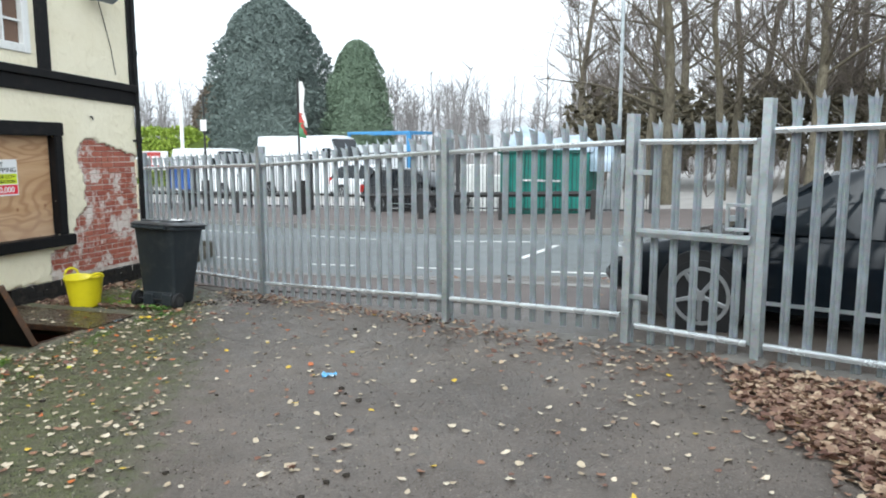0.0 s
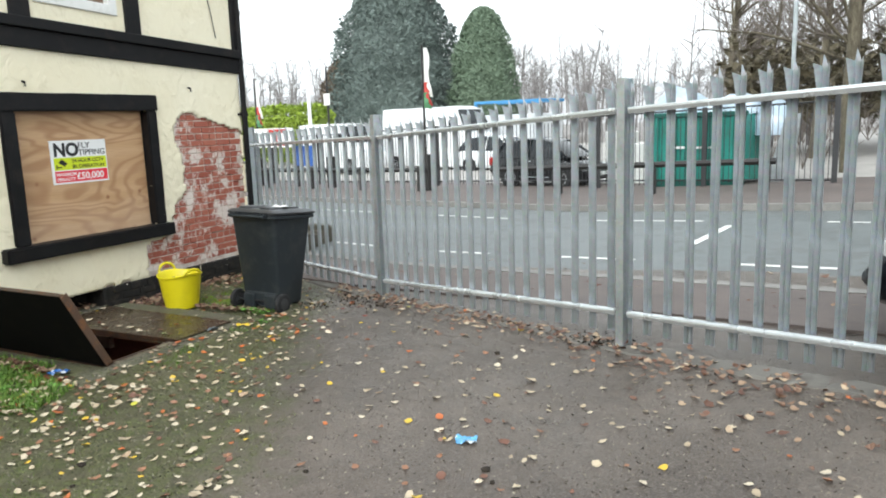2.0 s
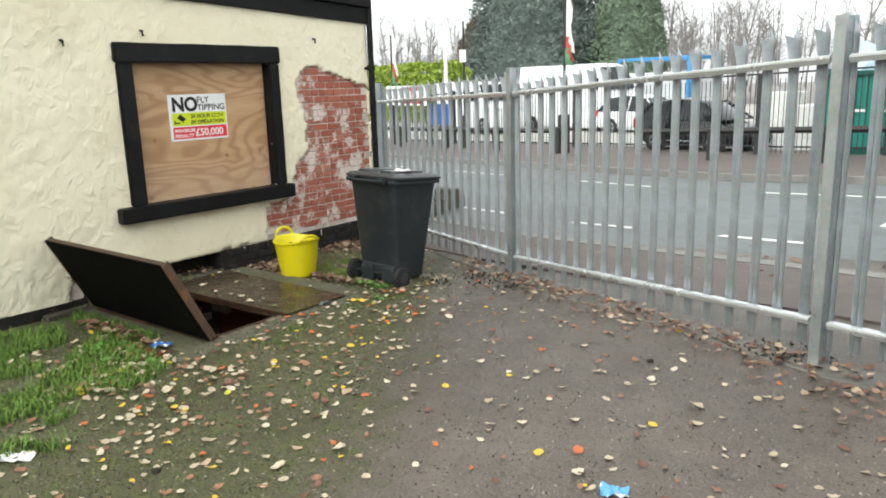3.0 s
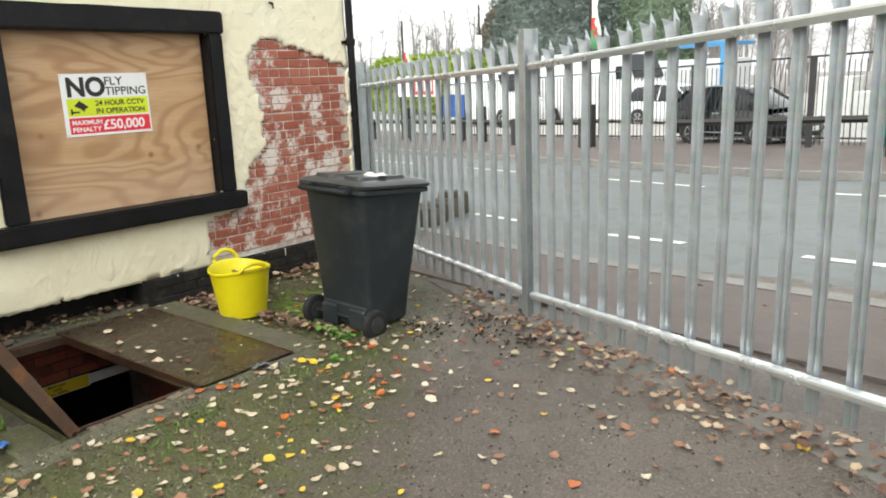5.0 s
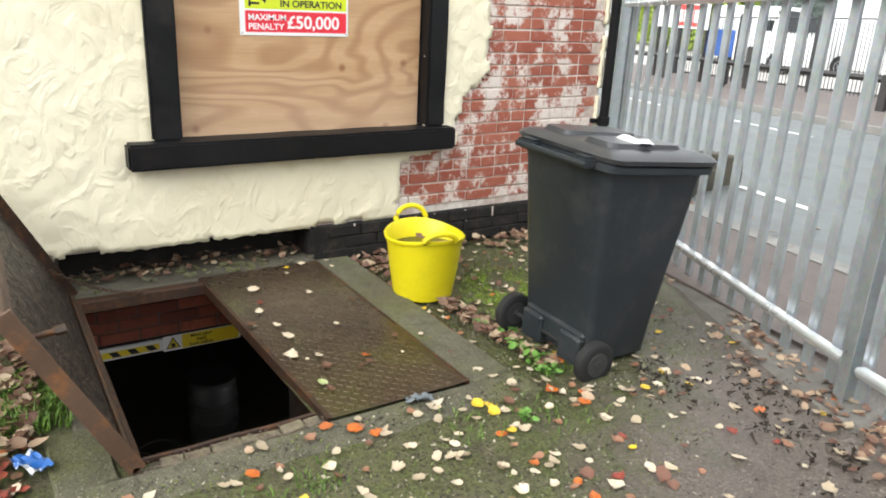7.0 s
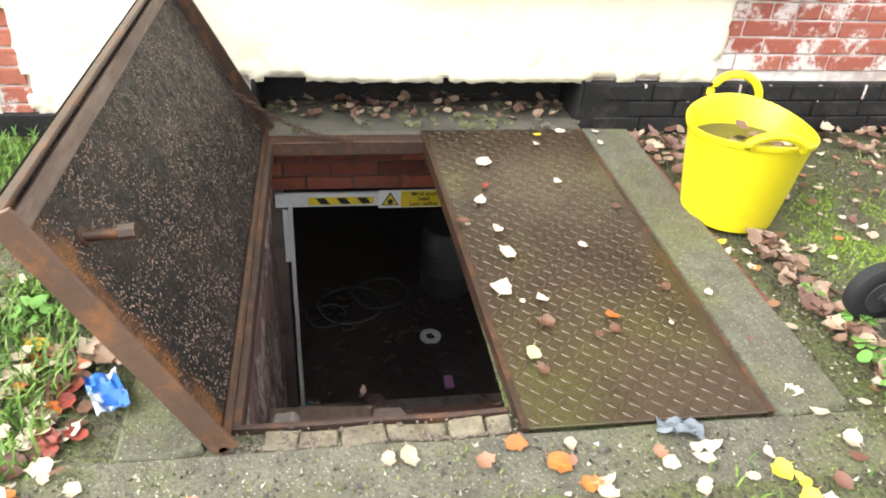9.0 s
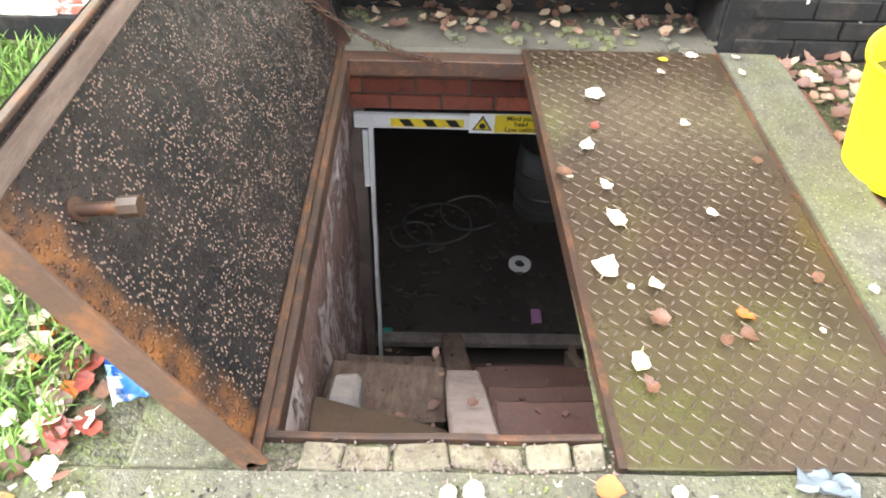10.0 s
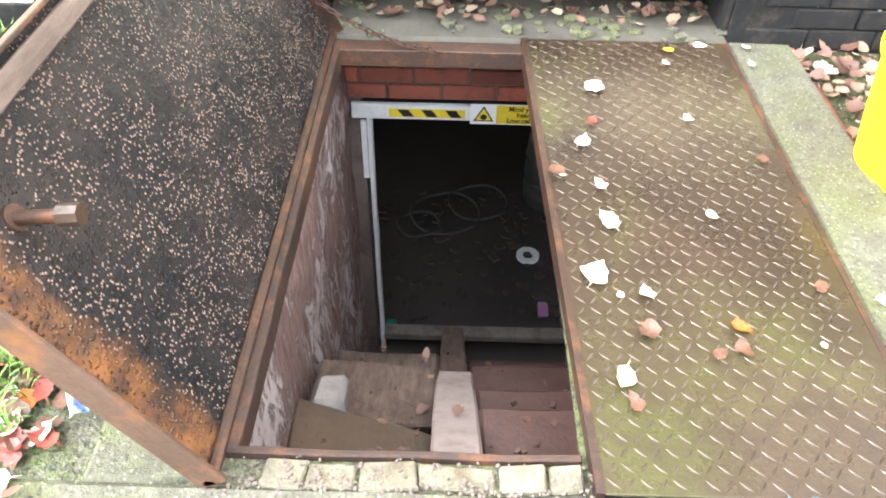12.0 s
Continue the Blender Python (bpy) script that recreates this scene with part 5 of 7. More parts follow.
# ---- the street beyond the fence ----
def car_mesh_parts(c, L, W, H, paint, kind, rim_r=0.2, wheel_r=0.31):
    """A car along local x, its front at +L/2, with body, cabin, glass, wheels, lamps and mirrors."""
    glass = M["car_glass"]
    hw = W / 2

    def section(x, w, zb, zs, k=1.0):
        half = ((0.0, zb), (w * 0.80, zb), (w * 0.95, zb + 0.06), (w, zb + (zs - zb) * 0.45), (w * 0.985, zb + (zs - zb) * 0.8), (w * 0.90, zs - 0.015), (w * 0.6, zs + 0.02 * k), (0.0, zs + 0.03 * k))
        return [(x, y, z) for y, z in half] + [(x, -y, z) for y, z in half[-2:0:-1]]

    h = L / 2
    belt = H * 0.62
    if kind == "van":
        body = ((-h, 0.93, 0.30, H * 0.97), (-h + 0.08, 1.0, 0.24, H), (h - 1.7, 1.0, 0.22, H), (h - 1.35, 1.0, 0.22, H * 0.96), (h - 0.95, 1.0, 0.22, H * 0.62), (h - 0.25, 0.97, 0.22, H * 0.50), (h - 0.05, 0.9, 0.24, H * 0.40), (h, 0.8, 0.30, H * 0.30))
        cabin = ((h - 1.62, 0.93, H * 0.90), (h - 1.42, 0.92, H * 0.89), (h - 1.0, 0.93, H * 0.63))
    else:
        body = ((-h, 0.80, 0.38, belt * 0.85), (-h + 0.10, 0.93, 0.26, belt * 0.97), (-h + 0.6, 1.0, 0.20, belt * 1.02), (-0.3, 1.0, 0.18, belt), (0.62, 1.0, 0.18, belt * 0.98), (h - 0.95, 1.0, 0.19, belt * 0.93), (h - 0.42, 0.97, 0.20, belt * 0.80), (h - 0.12, 0.86, 0.24, belt * 0.66), (h, 0.70, 0.32, belt * 0.5))
        cabin = ((-h + 0.12, 0.78, belt + 0.03), (-h + 0.55, 0.74, H * 0.94), (-0.5, 0.76, H), (0.1, 0.76, H * 0.985), (0.45, 0.78, H * 0.93), (1.12, 0.90, belt * 0.98))
    bm = bmesh.new()
    loft(bm, [section(x, w * hw, zb, zs) for x, w, zb, zs in body])
    part("body", bm, paint, c, smooth=True)
    if kind == "van":
        for s in (-1, 1):
            bm = bmesh.new()
            box(bm, h - 1.80, h - 1.30, s * hw * 0.99 - 0.01, s * hw * 0.99 + 0.02, H * 0.62, H * 0.80, bevel=0.03)
            part("side_window", bm, glass, c)
        bm = bmesh.new()
        loft(bm, [[(h - 1.33, -hw * 0.85, H * 0.93), (h - 1.33, hw * 0.85, H * 0.93), (h - 0.90, hw * 0.9, H * 0.64), (h - 0.90, -hw * 0.9, H * 0.64)], [(h - 1.30, -hw * 0.85, H * 0.95), (h - 1.30, hw * 0.85, H * 0.95), (h - 0.86, hw * 0.9, H * 0.66), (h - 0.86, -hw * 0.9, H * 0.66)]])
        part("windscreen", bm, glass, c)
    else:
        bm = bmesh.new()
        rows = []
        for x, w, z in cabin:
            base = belt - 0.03
            t = max(z, base + 0.02)
            rows.append([(x, -hw * 0.93, base), (x, -hw * (w + 0.1), base + (t - base) * 0.55), (x, -hw * w, t - 0.03), (x, -hw * w * 0.8, t), (x, hw * w * 0.8, t), (x, hw * w, t - 0.03), (x, hw * (w + 0.1), base + (t - base) * 0.55), (x, hw * 0.93, base)])
        loft(bm, rows)
        part("glasshouse", bm, glass, c, "dark glossy car windows", smooth=True)
        bm = bmesh.new()
        loft(bm, [[(x, -hw * w * 0.97, z - 0.022), (x, -hw * w * 0.8, z + 0.008), (x, hw * w * 0.8, z + 0.008), (x, hw * w * 0.97, z - 0.022)] for x, w, z in cabin[1:5]])
        part("roof", bm, paint, c, smooth=True)
        for s in (-1, 1):
            for a, b in ((cabin[4], cabin[5]), (cabin[1], cabin[0])):
                bm = bmesh.new()
                tube(bm, [(a[0], s * hw * a[1] * 0.98, a[2] - 0.015), (b[0] * 0.98, s * hw * 0.93, b[2] + 0.01)], 0.032, 6)
                part("pillar", bm, paint, c)
            bm = bmesh.new()
            tube(bm, [(-0.25, s * hw * 0.79, H * 0.98), (-0.32, s * hw * 0.955, belt)], 0.03, 6)
            part("pillar", bm, paint, c)
            bm = bmesh.new()
            box(bm, 0.66, 0.80, s * (hw + 0.09) - 0.09, s * (hw + 0.09) + 0.06, belt + 0.0, belt + 0.13, bevel=0.03, seg=2)
            part("wing_mirror", bm, paint, c)
            part("door_handle", boxes((-0.38, -0.20, s * hw - 0.012, s * hw + 0.012, belt - 0.14, belt - 0.11), bevel=0.005), M["galv"], c, "chrome door handle")
            part("sill_strip", boxes((-h + 1.2, h - 1.35, s * hw * 1.003 - 0.006, s * hw * 1.003 + 0.006, 0.30, 0.33)), M["galv"], c, "bright sill strip")
    for s in (-1, 1):
        bm = bmesh.new()
        box(bm, h - 0.36, h - 0.12, s * hw * 0.72 - 0.12, s * hw * 0.72 + 0.13, belt * 0.60, belt * 0.78, bevel=0.035, seg=2)
        part("headlight", bm, M["lamp_glass"], c, "clear headlamp")
        bm = bmesh.new()
        box(bm, -h - 0.005, -h + 0.16, s * hw * 0.78 - 0.12, s * hw * 0.78 + 0.08, belt * 0.70, belt * 1.0, bevel=0.03)
        part("rear_light", bm, M["lamp_red"], c, "red rear lamp")
        for x in (h - 0.95, -h + 0.85):
            y = s * (hw - 0.10)
            bm = bmesh.new()
            loft(bm, [ring((x, y + s * dy, wheel_r), (0, 1, 0), r, 28) for dy, r in ((-0.06, wheel_r * 0.7), (-0.07, wheel_r * 0.95), (-0.05, wheel_r), (0.09, wheel_r), (0.108, wheel_r * 0.95), (0.105, wheel_r * 0.72))])
            w = part("wheel", bm, M["rubber"], c, smooth=True)
            bm = bmesh.new()
            loft(bm, [ring((x, y + s * dy, wheel_r), (0, 1, 0), r, 28) for dy, r in ((0.04, rim_r * 1.05), (0.116, rim_r * 1.05), (0.116, rim_r * 0.92), (0.05, rim_r * 0.9))], wrap=True, caps=False)
            for k in range(5):
                a = k * 2 * math.pi / 5 + 0.3
                box(bm, 0.02, rim_r * 0.97, -0.012, 0.012, -0.019, 0.019, bevel=0.006, m=Matrix.Translation((x, y + s * 0.10, wheel_r)) @ Matrix.Rotation(a, 4, "Y"))
            loft(bm, [ring((x, y + s * 0.07, wheel_r), (0, 1, 0), 0.05, 14), ring((x, y + s * 0.118, wheel_r), (0, 1, 0), 0.045, 14)])
            part("rim", bm, M["alloy"], w, "five-spoke alloy rim")
            bm = bmesh.new()
            loft(bm, [ring((x, s * (hw * 0.985 - 0.03), wheel_r + 0.01), (0, 1, 0), wheel_r + 0.065, 28), ring((x, s * (hw + 0.004), wheel_r + 0.01), (0, 1, 0), wheel_r + 0.055, 28)])
            part("wheel_arch", bm, M["arch"], c, "dark wheel arch")
    part("number_plate", boxes((h - 0.015, h + 0.008, -0.26, 0.26, 0.36, 0.47)), M["white"], c, "blank white plate")
    part("bumper", boxes((h - 0.10, h - 0.02, -hw * 0.62, hw * 0.62, 0.24, 0.34), bevel=0.02), M["arch"], c)


M["car_glass"] = simple("car_glass", (0.012, 0.016, 0.02), 0.05, 0, 0.2, 3, 0.0, spec=0.4)
M["lamp_glass"] = simple("lamp_glass", (0.65, 0.68, 0.70), 0.08, 0.2, 0.2, 20, 0.0)
M["lamp_red"] = simple("lamp_red", (0.50, 0.02, 0.015), 0.15, 0, 0.2, 20, 0.0)
M["alloy"] = simple("alloy_rim", (0.46, 0.47, 0.48), 0.3, 0.6, 0.2, 20, 0.05)
M["arch"] = simple("black_trim", (0.012, 0.012, 0.013), 0.6, 0, 0.2, 20, 0.05)
navy = simple("dark_navy_paint", (0.005, 0.008, 0.012), 0.08, 0.0, 0.25, 3, 0.0, spec=0.2)
black_car = simple("black_car_paint", (0.012, 0.014, 0.016), 0.15, 0.0, 0.25, 3, 0.0)
white_car = simple("white_car_paint", (0.72, 0.73, 0.74), 0.25, 0.0, 0.05, 3, 0.0, (0.4, 0.4, 0.4), 0.3)

near_car = thing("car", "dark navy wet hatchback parked close behind the palisade fence", "car", pose(2.10, 6.95, -0.13, 0, 0, 162))
car_mesh_parts(near_car, 4.55, 1.76, 1.44, navy, "hatch", 0.235, 0.315)
far_car = thing("car", "small black hatchback parked on the pale forecourt", "car", pose(-8.12, 23.7, -0.72, 0, 0, -12))
car_mesh_parts(far_car, 3.6, 1.62, 1.47, black_car, "hatch", 0.19, 0.29)
van = thing("van", "large white panel van standing on the far forecourt", "van", pose(-16.95, 33.5, -0.98, 0, 0, -14))
car_mesh_parts(van, 6.2, 2.0, 3.0, white_car, "van", 0.2, 0.34)
truck = thing("van", "white pickup van parked beside the blue skip lorry", "van", pose(-21.3, 31.5, -0.9, 0, 0, -14))
car_mesh_parts(truck, 4.6, 1.8, 2.3, white_car, "van", 0.2, 0.33)
wcar = thing("car", "white hatchback parked on the far forecourt", "car", pose(-13.2, 32.0, -0.92, 0, 0, -14))
car_mesh_parts(wcar, 4.1, 1.75, 1.6, white_car, "hatch", 0.2, 0.31)


def build_street():
    # pale forecourt and the woodland floor
    bm = bmesh.new()
    rows = []
    for s in np.arange(2.5, 70, 3.0):
        a, b = at_road(s, 21.5), at_road(s, 60)
        rows.append([(a.x, a.y, a.z - 0.2), (a.x, a.y, a.z + 0.085), (b.x, b.y, b.z + 0.085), (b.x, b.y, b.z - 0.2)])
    loft(bm, rows)
    tagged(part("forecourt", bm, simple("pale_concrete_yard", (0.42, 0.40, 0.375), 0.7, 0, 0.2, 2, 0.2, (0.2, 0.18, 0.16), 0.5)), "pale concrete forecourt across the road", "forecourt", kind="structure")
    earth = simple("woodland_floor", (0.10, 0.058, 0.035), 0.9, 0, 0.5, 4, 0.8, (0.035, 0.04, 0.018), 0.8)
    rows = []
    bm = bmesh.new()
    for s in np.arange(-60, 2.6, 2.0):
        row = [at_road(s, 21.2) + Vector((0, 0, -0.2))]
        for d in (21.3, 24, 27, 31, 36, 45, 60):
            p = at_road(s, d)
            k = min(1.0, max(0.0, (1.5 - s) / 6.0))
            row.append(p + Vector((0, 0, 0.10 + k * ((d - 21.3) * 0.05 + 0.25 * noise.noise((p.x * 0.4, p.y * 0.4, 0))))))
        row.append(at_road(s, 60) + Vector((0, 0, -0.2)))
        rows.append(row)
    loft(bm, rows)
    tagged(part("woodland_floor", bm, earth, smooth=True), "brown leaf-covered woodland bank", "ground", kind="structure")
    # black knee rail along the far footway
    dark = simple("weathered_black_timber", (0.028, 0.026, 0.025), 0.7, 0, 0.3, 8, 0.3)
    for s0, s1, lab in ((16.0, 29.0, "long black timber knee rail by the far footway"), (5.9, 13.5, "black timber knee rail in front of the green skip")):
        k = thing("knee_rail", lab, "barrier")
        a, b = at_road(s0, 18.1), at_road(s1, 18.1)
        bm = bmesh.new()
        tube(bm, [a + Vector((0, 0, 0.78)), b + Vector((0, 0, 0.78))], 0.07, 4)
        part("beam", bm, dark, k)
        for s in np.arange(s0 + 0.2, s1, 2.6):
            p = at_road(float(s), 18.1, 0.1)
            part("post", boxes((p.x - 0.09, p.x + 0.09, p.y - 0.09, p.y + 0.09, p.z - 0.1, p.z + 0.78), bevel=0.015), dark, k)
    # thin dark railing behind it
    r = thing("railing", "thin dark metal railing along the pale forecourt", "railing")
    metal = simple("dark_railing_paint", (0.04, 0.04, 0.042), 0.5, 0.3, 0.2, 9, 0.1)
    s0, s1, d = 5.2, 27.0, 20.0
    for up in (0.18, 1.95):
        a, b = at_road(s0, d, up), at_road(s1, d, up)
        bm = bmesh.new()
        tube(bm, [a, b], 0.022, 4)
        part("rail", bm, metal, r)
    bar = boxes((-0.008, 0.008, -0.008, 0.008, 0, 1.8))
    me = bpy.data.meshes.new("bar")
    bar.to_mesh(me)
    bar.free()
    me.materials.append(metal)
    for s in np.arange(s0, s1, 0.125):
        p = at_road(float(s), d, 0.17)
        ob = new("bar", me)
        ob.parent = r
        ob.location = p
    for s in np.arange(s0, s1 + 0.1, 3.0):
        p = at_road(float(s), d, 0.08)
        part("post", boxes((p.x - 0.06, p.x + 0.06, p.y - 0.06, p.y + 0.06, p.z, p.z + 2.0)), metal, r)
    # flag poles, the street lamp and the banner
    cloth = simple("flag_cloth", (0.75, 0.73, 0.70), 0.8, 0, 0.1, 6, 0.1)
    red = simple("flag_red", (0.45, 0.06, 0.05), 0.8, 0, 0.2, 6, 0.1)
    green = simple("flag_green", (0.10, 0.25, 0.12), 0.8, 0, 0.2, 6, 0.1)
    for x, y, h, fl in ((-11.36, 21.6, 4.4, True), (-15.9, 23.0, 4.2, False), (-20.35, 24.4, 4.2, True)):
        z = slope(x) - fall(x, y) + 0.08
        f = thing("flagpole", "black pole with a drooping white and red flag" if fl else "black pole with a small faded plate", "flagpole", pose(x, y, z), "poles along the far footway")
        bm = bmesh.new()
        tube(bm, [(0, 0, 0), (0, 0, h)], 0.05, 8, 0.03)
        part("pole", bm, dark, f, smooth=True)
        part("sleeve", boxes((-0.13, 0.13, -0.13, 0.13, 0, 1.15), bevel=0.02), dark, f)
        if fl:
            for i, (mm, z0, z1) in enumerate(((cloth, h - 1.5, h - 0.1), (red, h - 1.75, h - 1.1), (green, h - 1.85, h - 1.4))):
                bm = bmesh.new()
                rows = []
                for k in np.linspace(0, 1, 7):
                    zz = z1 + (z0 - z1) * k
                    wv = 0.12 + 0.12 * k + 0.03 * math.sin(9 * k)
                    rows.append([(0.05, -0.03 * i, zz), (0.05 + wv, 0.05 * math.sin(7 * k) - 0.03 * i, zz - 0.05 * k), (0.05 + wv, 0.05 * math.sin(7 * k) - 0.03 * i + 0.01, zz - 0.05 * k), (0.05, 0.01 - 0.03 * i, zz)])
                loft(bm, rows)
                part("flag", bm, mm, f, smooth=True)
        else:
            part("plate", boxes((-0.13, 0.13, -0.06, -0.05, h - 1.3, h - 0.9)), cloth, f)
    lamp = thing("street_lamp", "tall grey steel street lamp at the edge of the wood", "street lamp", pose(-1.33, 22.2, -0.45))
    bm = bmesh.new()
    tube(bm, [(0, 0, 0), (0, 0, 1.5)], 0.09, 10)
    part("base", bm, simple("pale_green_column", (0.42, 0.46, 0.42), 0.6), lamp, smooth=True)
    bm = bmesh.new()
    tube(bm, [(0, 0, 1.5), (0, 0, 7.5), (-0.3, 0, 7.9), (-1.0, 0, 8.0)], 0.05, 8)
    part("column", bm, M["galv"], lamp, smooth=True)
    part("lantern", boxes((-1.5, -0.9, -0.1, 0.1, 7.93, 8.06), bevel=0.03), M["galv"], lamp)
    wp = thing("flagpole", "slim white pole behind the hedge", "flagpole", pose(-28.15, 38.0, -1.2))
    bm = bmesh.new()
    tube(bm, [(0, 0, 0), (0, 0, 5.4)], 0.11, 8)
    part("pole", bm, M["white"], wp, smooth=True)
    bn = thing("banner", "red and white banner on posts by the forecourt railing", "banner", pose(-18.55, 23.4, -1.0, 0, 0, -14))
    part("panel", boxes((-1.6, 0.95, -0.03, 0.0, 1.62, 2.32)), M["white"], bn)
    part("red_panel", boxes((-0.56, 0.56, -0.036, -0.031, 1.68, 2.28)), red, bn)
    for k in range(4):
        part("lettering_bar", boxes((-0.46 + 0.25 * k, -0.28 + 0.25 * k, -0.040, -0.0365, 1.80, 2.14)), M["white"], bn)
    for x in (-1.5, 0.85):
        part("post", boxes((x - 0.04, x + 0.04, 0.001, 0.08, 0.0, 2.3)), dark, bn)
    bx = thing("sign_board", "plain blue board on two posts beside the banner", "sign", pose(-17.5, 23.6, -1.0, 0, 0, -14))
    part("panel", boxes((-0.62, 0.62, -0.03, 0.0, 0.92, 1.66), bevel=0.006), simple("blue_board", (0.03, 0.10, 0.35), 0.4), bx)
    for x in (-0.5, 0.5):
        part("post", boxes((x - 0.035, x + 0.035, 0.001, 0.07, 0.0, 1.6)), dark, bx)


build_street()


def build_stone_edging():
    e = thing("stone_edging", "low dark edging of mossy stones by the house corner", "edging")
    rng = random.Random(2)
    for i in range(9):
        x, y = -7.35 - 0.07 * i + rng.uniform(-0.04, 0.04), 9.85 + 0.22 * i
        bm = rough_slab((x - 0.16, x + 0.16, y - 0.11, y + 0.11, slope(x) - 0.1, slope(x) + rng.uniform(0.14, 0.26)), 0.03, 3, 0.02)
        part("stone", bm, M["dark_ledge"], e, smooth=True)


build_stone_edging()


def build_skip():
    s = thing("skip_container", "large green ribbed steel skip container on the far footway", "skip", pose(-3.35, 22.45, -0.56, 0, 0, -14))
    g = simple("green_skip_paint", (0.025, 0.25, 0.205), 0.5, 0, 0.25, 4, 0.2, (0.06, 0.09, 0.07), 0.6)
    gd = simple("green_skip_dark", (0.008, 0.10, 0.08), 0.6, 0, 0.25, 4, 0.2)
    part("body", boxes((-1.30, 1.30, -0.8, 0.9, 0.18, 1.85), bevel=0.02), g, s)
    for k in range(11):
        x = -1.22 + 0.244 * k
        part("rib", boxes((x - 0.035, x + 0.035, -0.865, -0.801, 0.2, 1.8), bevel=0.01), g, s)
    part("top_rim", boxes((-1.36, 1.36, -0.89, -0.80, 1.80, 1.92), bevel=0.02), gd, s)
    part("base_beam", boxes((-1.3, 1.3, -0.86, -0.80, 0.0, 0.18)), gd, s)
    part("base_beam", boxes((-1.3, 1.3, 0.6, 0.7, 0.0, 0.18)), gd, s)
    for k in range(3):
        part("label_bar", boxes((-0.5 + 0.45 * k, -0.2 + 0.45 * k, -0.872, -0.866, 1.0, 1.06)), M["white"], s, "faded white lettering")
    # rubble sacks under blue-white sheeting on and beside it
    tarp = simple("blue_white_sheeting", (0.42, 0.52, 0.62), 0.4, 0, 0.35, 4, 0.3, (0.75, 0.78, 0.8), 0.7)
    random.seed(8)
    for x, y, z, rx, rz in ((-0.75, 0, 1.85, 0.75, 0.72), (0.15, 0.1, 1.85, 0.6, 0.42), (0.85, 0, 1.85, 0.55, 0.5), (1.55, 0.3, 1.3, 0.6, 0.85)):
        bm = bmesh.new()
        bmesh.ops.create_icosphere(bm, subdivisions=3, radius=1.0)
        for v in bm.verts:
            f = 1 + 0.22 * noise.noise(v.co * 2.2 + Vector((x * 5, 0, 0))) + 0.08 * noise.noise(v.co * 6)
            v.co = Vector((v.co.x * rx * f, v.co.y * 0.6 * f, max(0, v.co.z) * rz * f))
        t = tagged(part("sheeting", bm, tarp, smooth=True), "crumpled blue and white plastic sheeting over waste in the skip", "tarpaulin")
        t.matrix_world = pose(-3.35, 22.45, -0.56, 0, 0, -14) @ pose(x, y, z)
    ch = thing("waste_chute", "grey sheet propped against the end of the green skip", "board", pose(-1.85, 21.9, -0.50, 0, 0, -14))
    bm = bmesh.new()
    loft(bm, [[(0.0, 0, 0), (0.55, 0.1, 0), (0.75, 0.1, 1.75), (0.45, 0.0, 1.75)], [(0.0, 0.08, 0), (0.55, 0.18, 0), (0.75, 0.18, 1.75), (0.45, 0.08, 1.75)]])
    part("sheet", bm, M["galv"], ch)
    lb = thing("white_box", "stack of white appliances beside the green skip", "appliance", pose(-6.0, 23.9, -0.68, 0, 0, -14))
    part("cabinet", boxes((-0.5, 0.3, 0, 0.6, 0, 1.55), bevel=0.02), M["white_paint"], lb)
    part("cabinet", boxes((0.35, 0.9, 0, 0.6, 0, 1.2), bevel=0.02), M["white_paint"], lb)
    blue = simple("blue_gantry", (0.06, 0.25, 0.50), 0.45, 0, 0.2, 4, 0.1)
    l = thing("lorry_frame", "light blue steel lorry frame standing behind the white van", "lorry", pose(-14.85, 36.5, -1.0, 0, 0, -14) @ Matrix.Diagonal((0.79, 1, 1, 1)))
    for a in ((-2.6, 2.6, 0, 0.15, 3.15, 3.3), (2.3, 2.6, 0, 0.15, 0, 3.15), (-2.6, -2.4, 0, 0.15, 0, 3.15), (-2.6, 2.6, 2.0, 2.15, 3.15, 3.3), (2.3, 2.6, 0.15, 2.0, 3.15, 3.3)):
        part("beam", boxes(a, bevel=0.02), blue, l)
    part("bed", boxes((-2.6, 2.6, 0.16, 2.0, 0.5, 2.6), bevel=0.04), simple("lorry_white", (0.62, 0.64, 0.66), 0.5, 0, 0.2, 3), l)


build_skip()

# ---- trees, hedge and distance ----
BARK = make_wood("damp_bark", (0.075, 0.062, 0.042), (0.19, 0.165, 0.115), 0.9, (1, 1, 0.3))
TWIG = simple("bare_twigs", (0.165, 0.135, 0.115), 0.9, 0, 0.3, 3, 0.1)


def branch_points(rng, start, direction, length, bend, n=6):
    pts, d, p = [start.copy()], direction.normalized(), start.copy()
    for _ in range(n):
        d = (d + Vector((rng.uniform(-bend, bend), rng.uniform(-bend, bend), rng.uniform(-bend * 0.5, bend * 0.9)))).normalized()
        p = p + d * (length / n)
        pts.append(p.copy())
    return pts


def quick_tube(verts, faces, pts, r0, r1, seg):
    """A thin branch, appended to plain lists."""
    base = len(verts)
    n = len(pts)
    for i, p in enumerate(pts):
        d = (pts[min(i + 1, n - 1)] - pts[max(i - 1, 0)]).normalized()
        a = d.orthogonal().normalized()
        b = d.cross(a)
        r = r0 + (r1 - r0) * i / (n - 1)
        for k in range(seg):
            t = 2 * math.pi * k / seg
            verts.append(p + (a * math.cos(t) + b * math.sin(t)) * r)
    for i in range(n - 1):
        for k in range(seg):
            j = (k + 1) % seg
            faces.append((base + i * seg + k, base + i * seg + j, base + (i + 1) * seg + j, base + (i + 1) * seg + k))


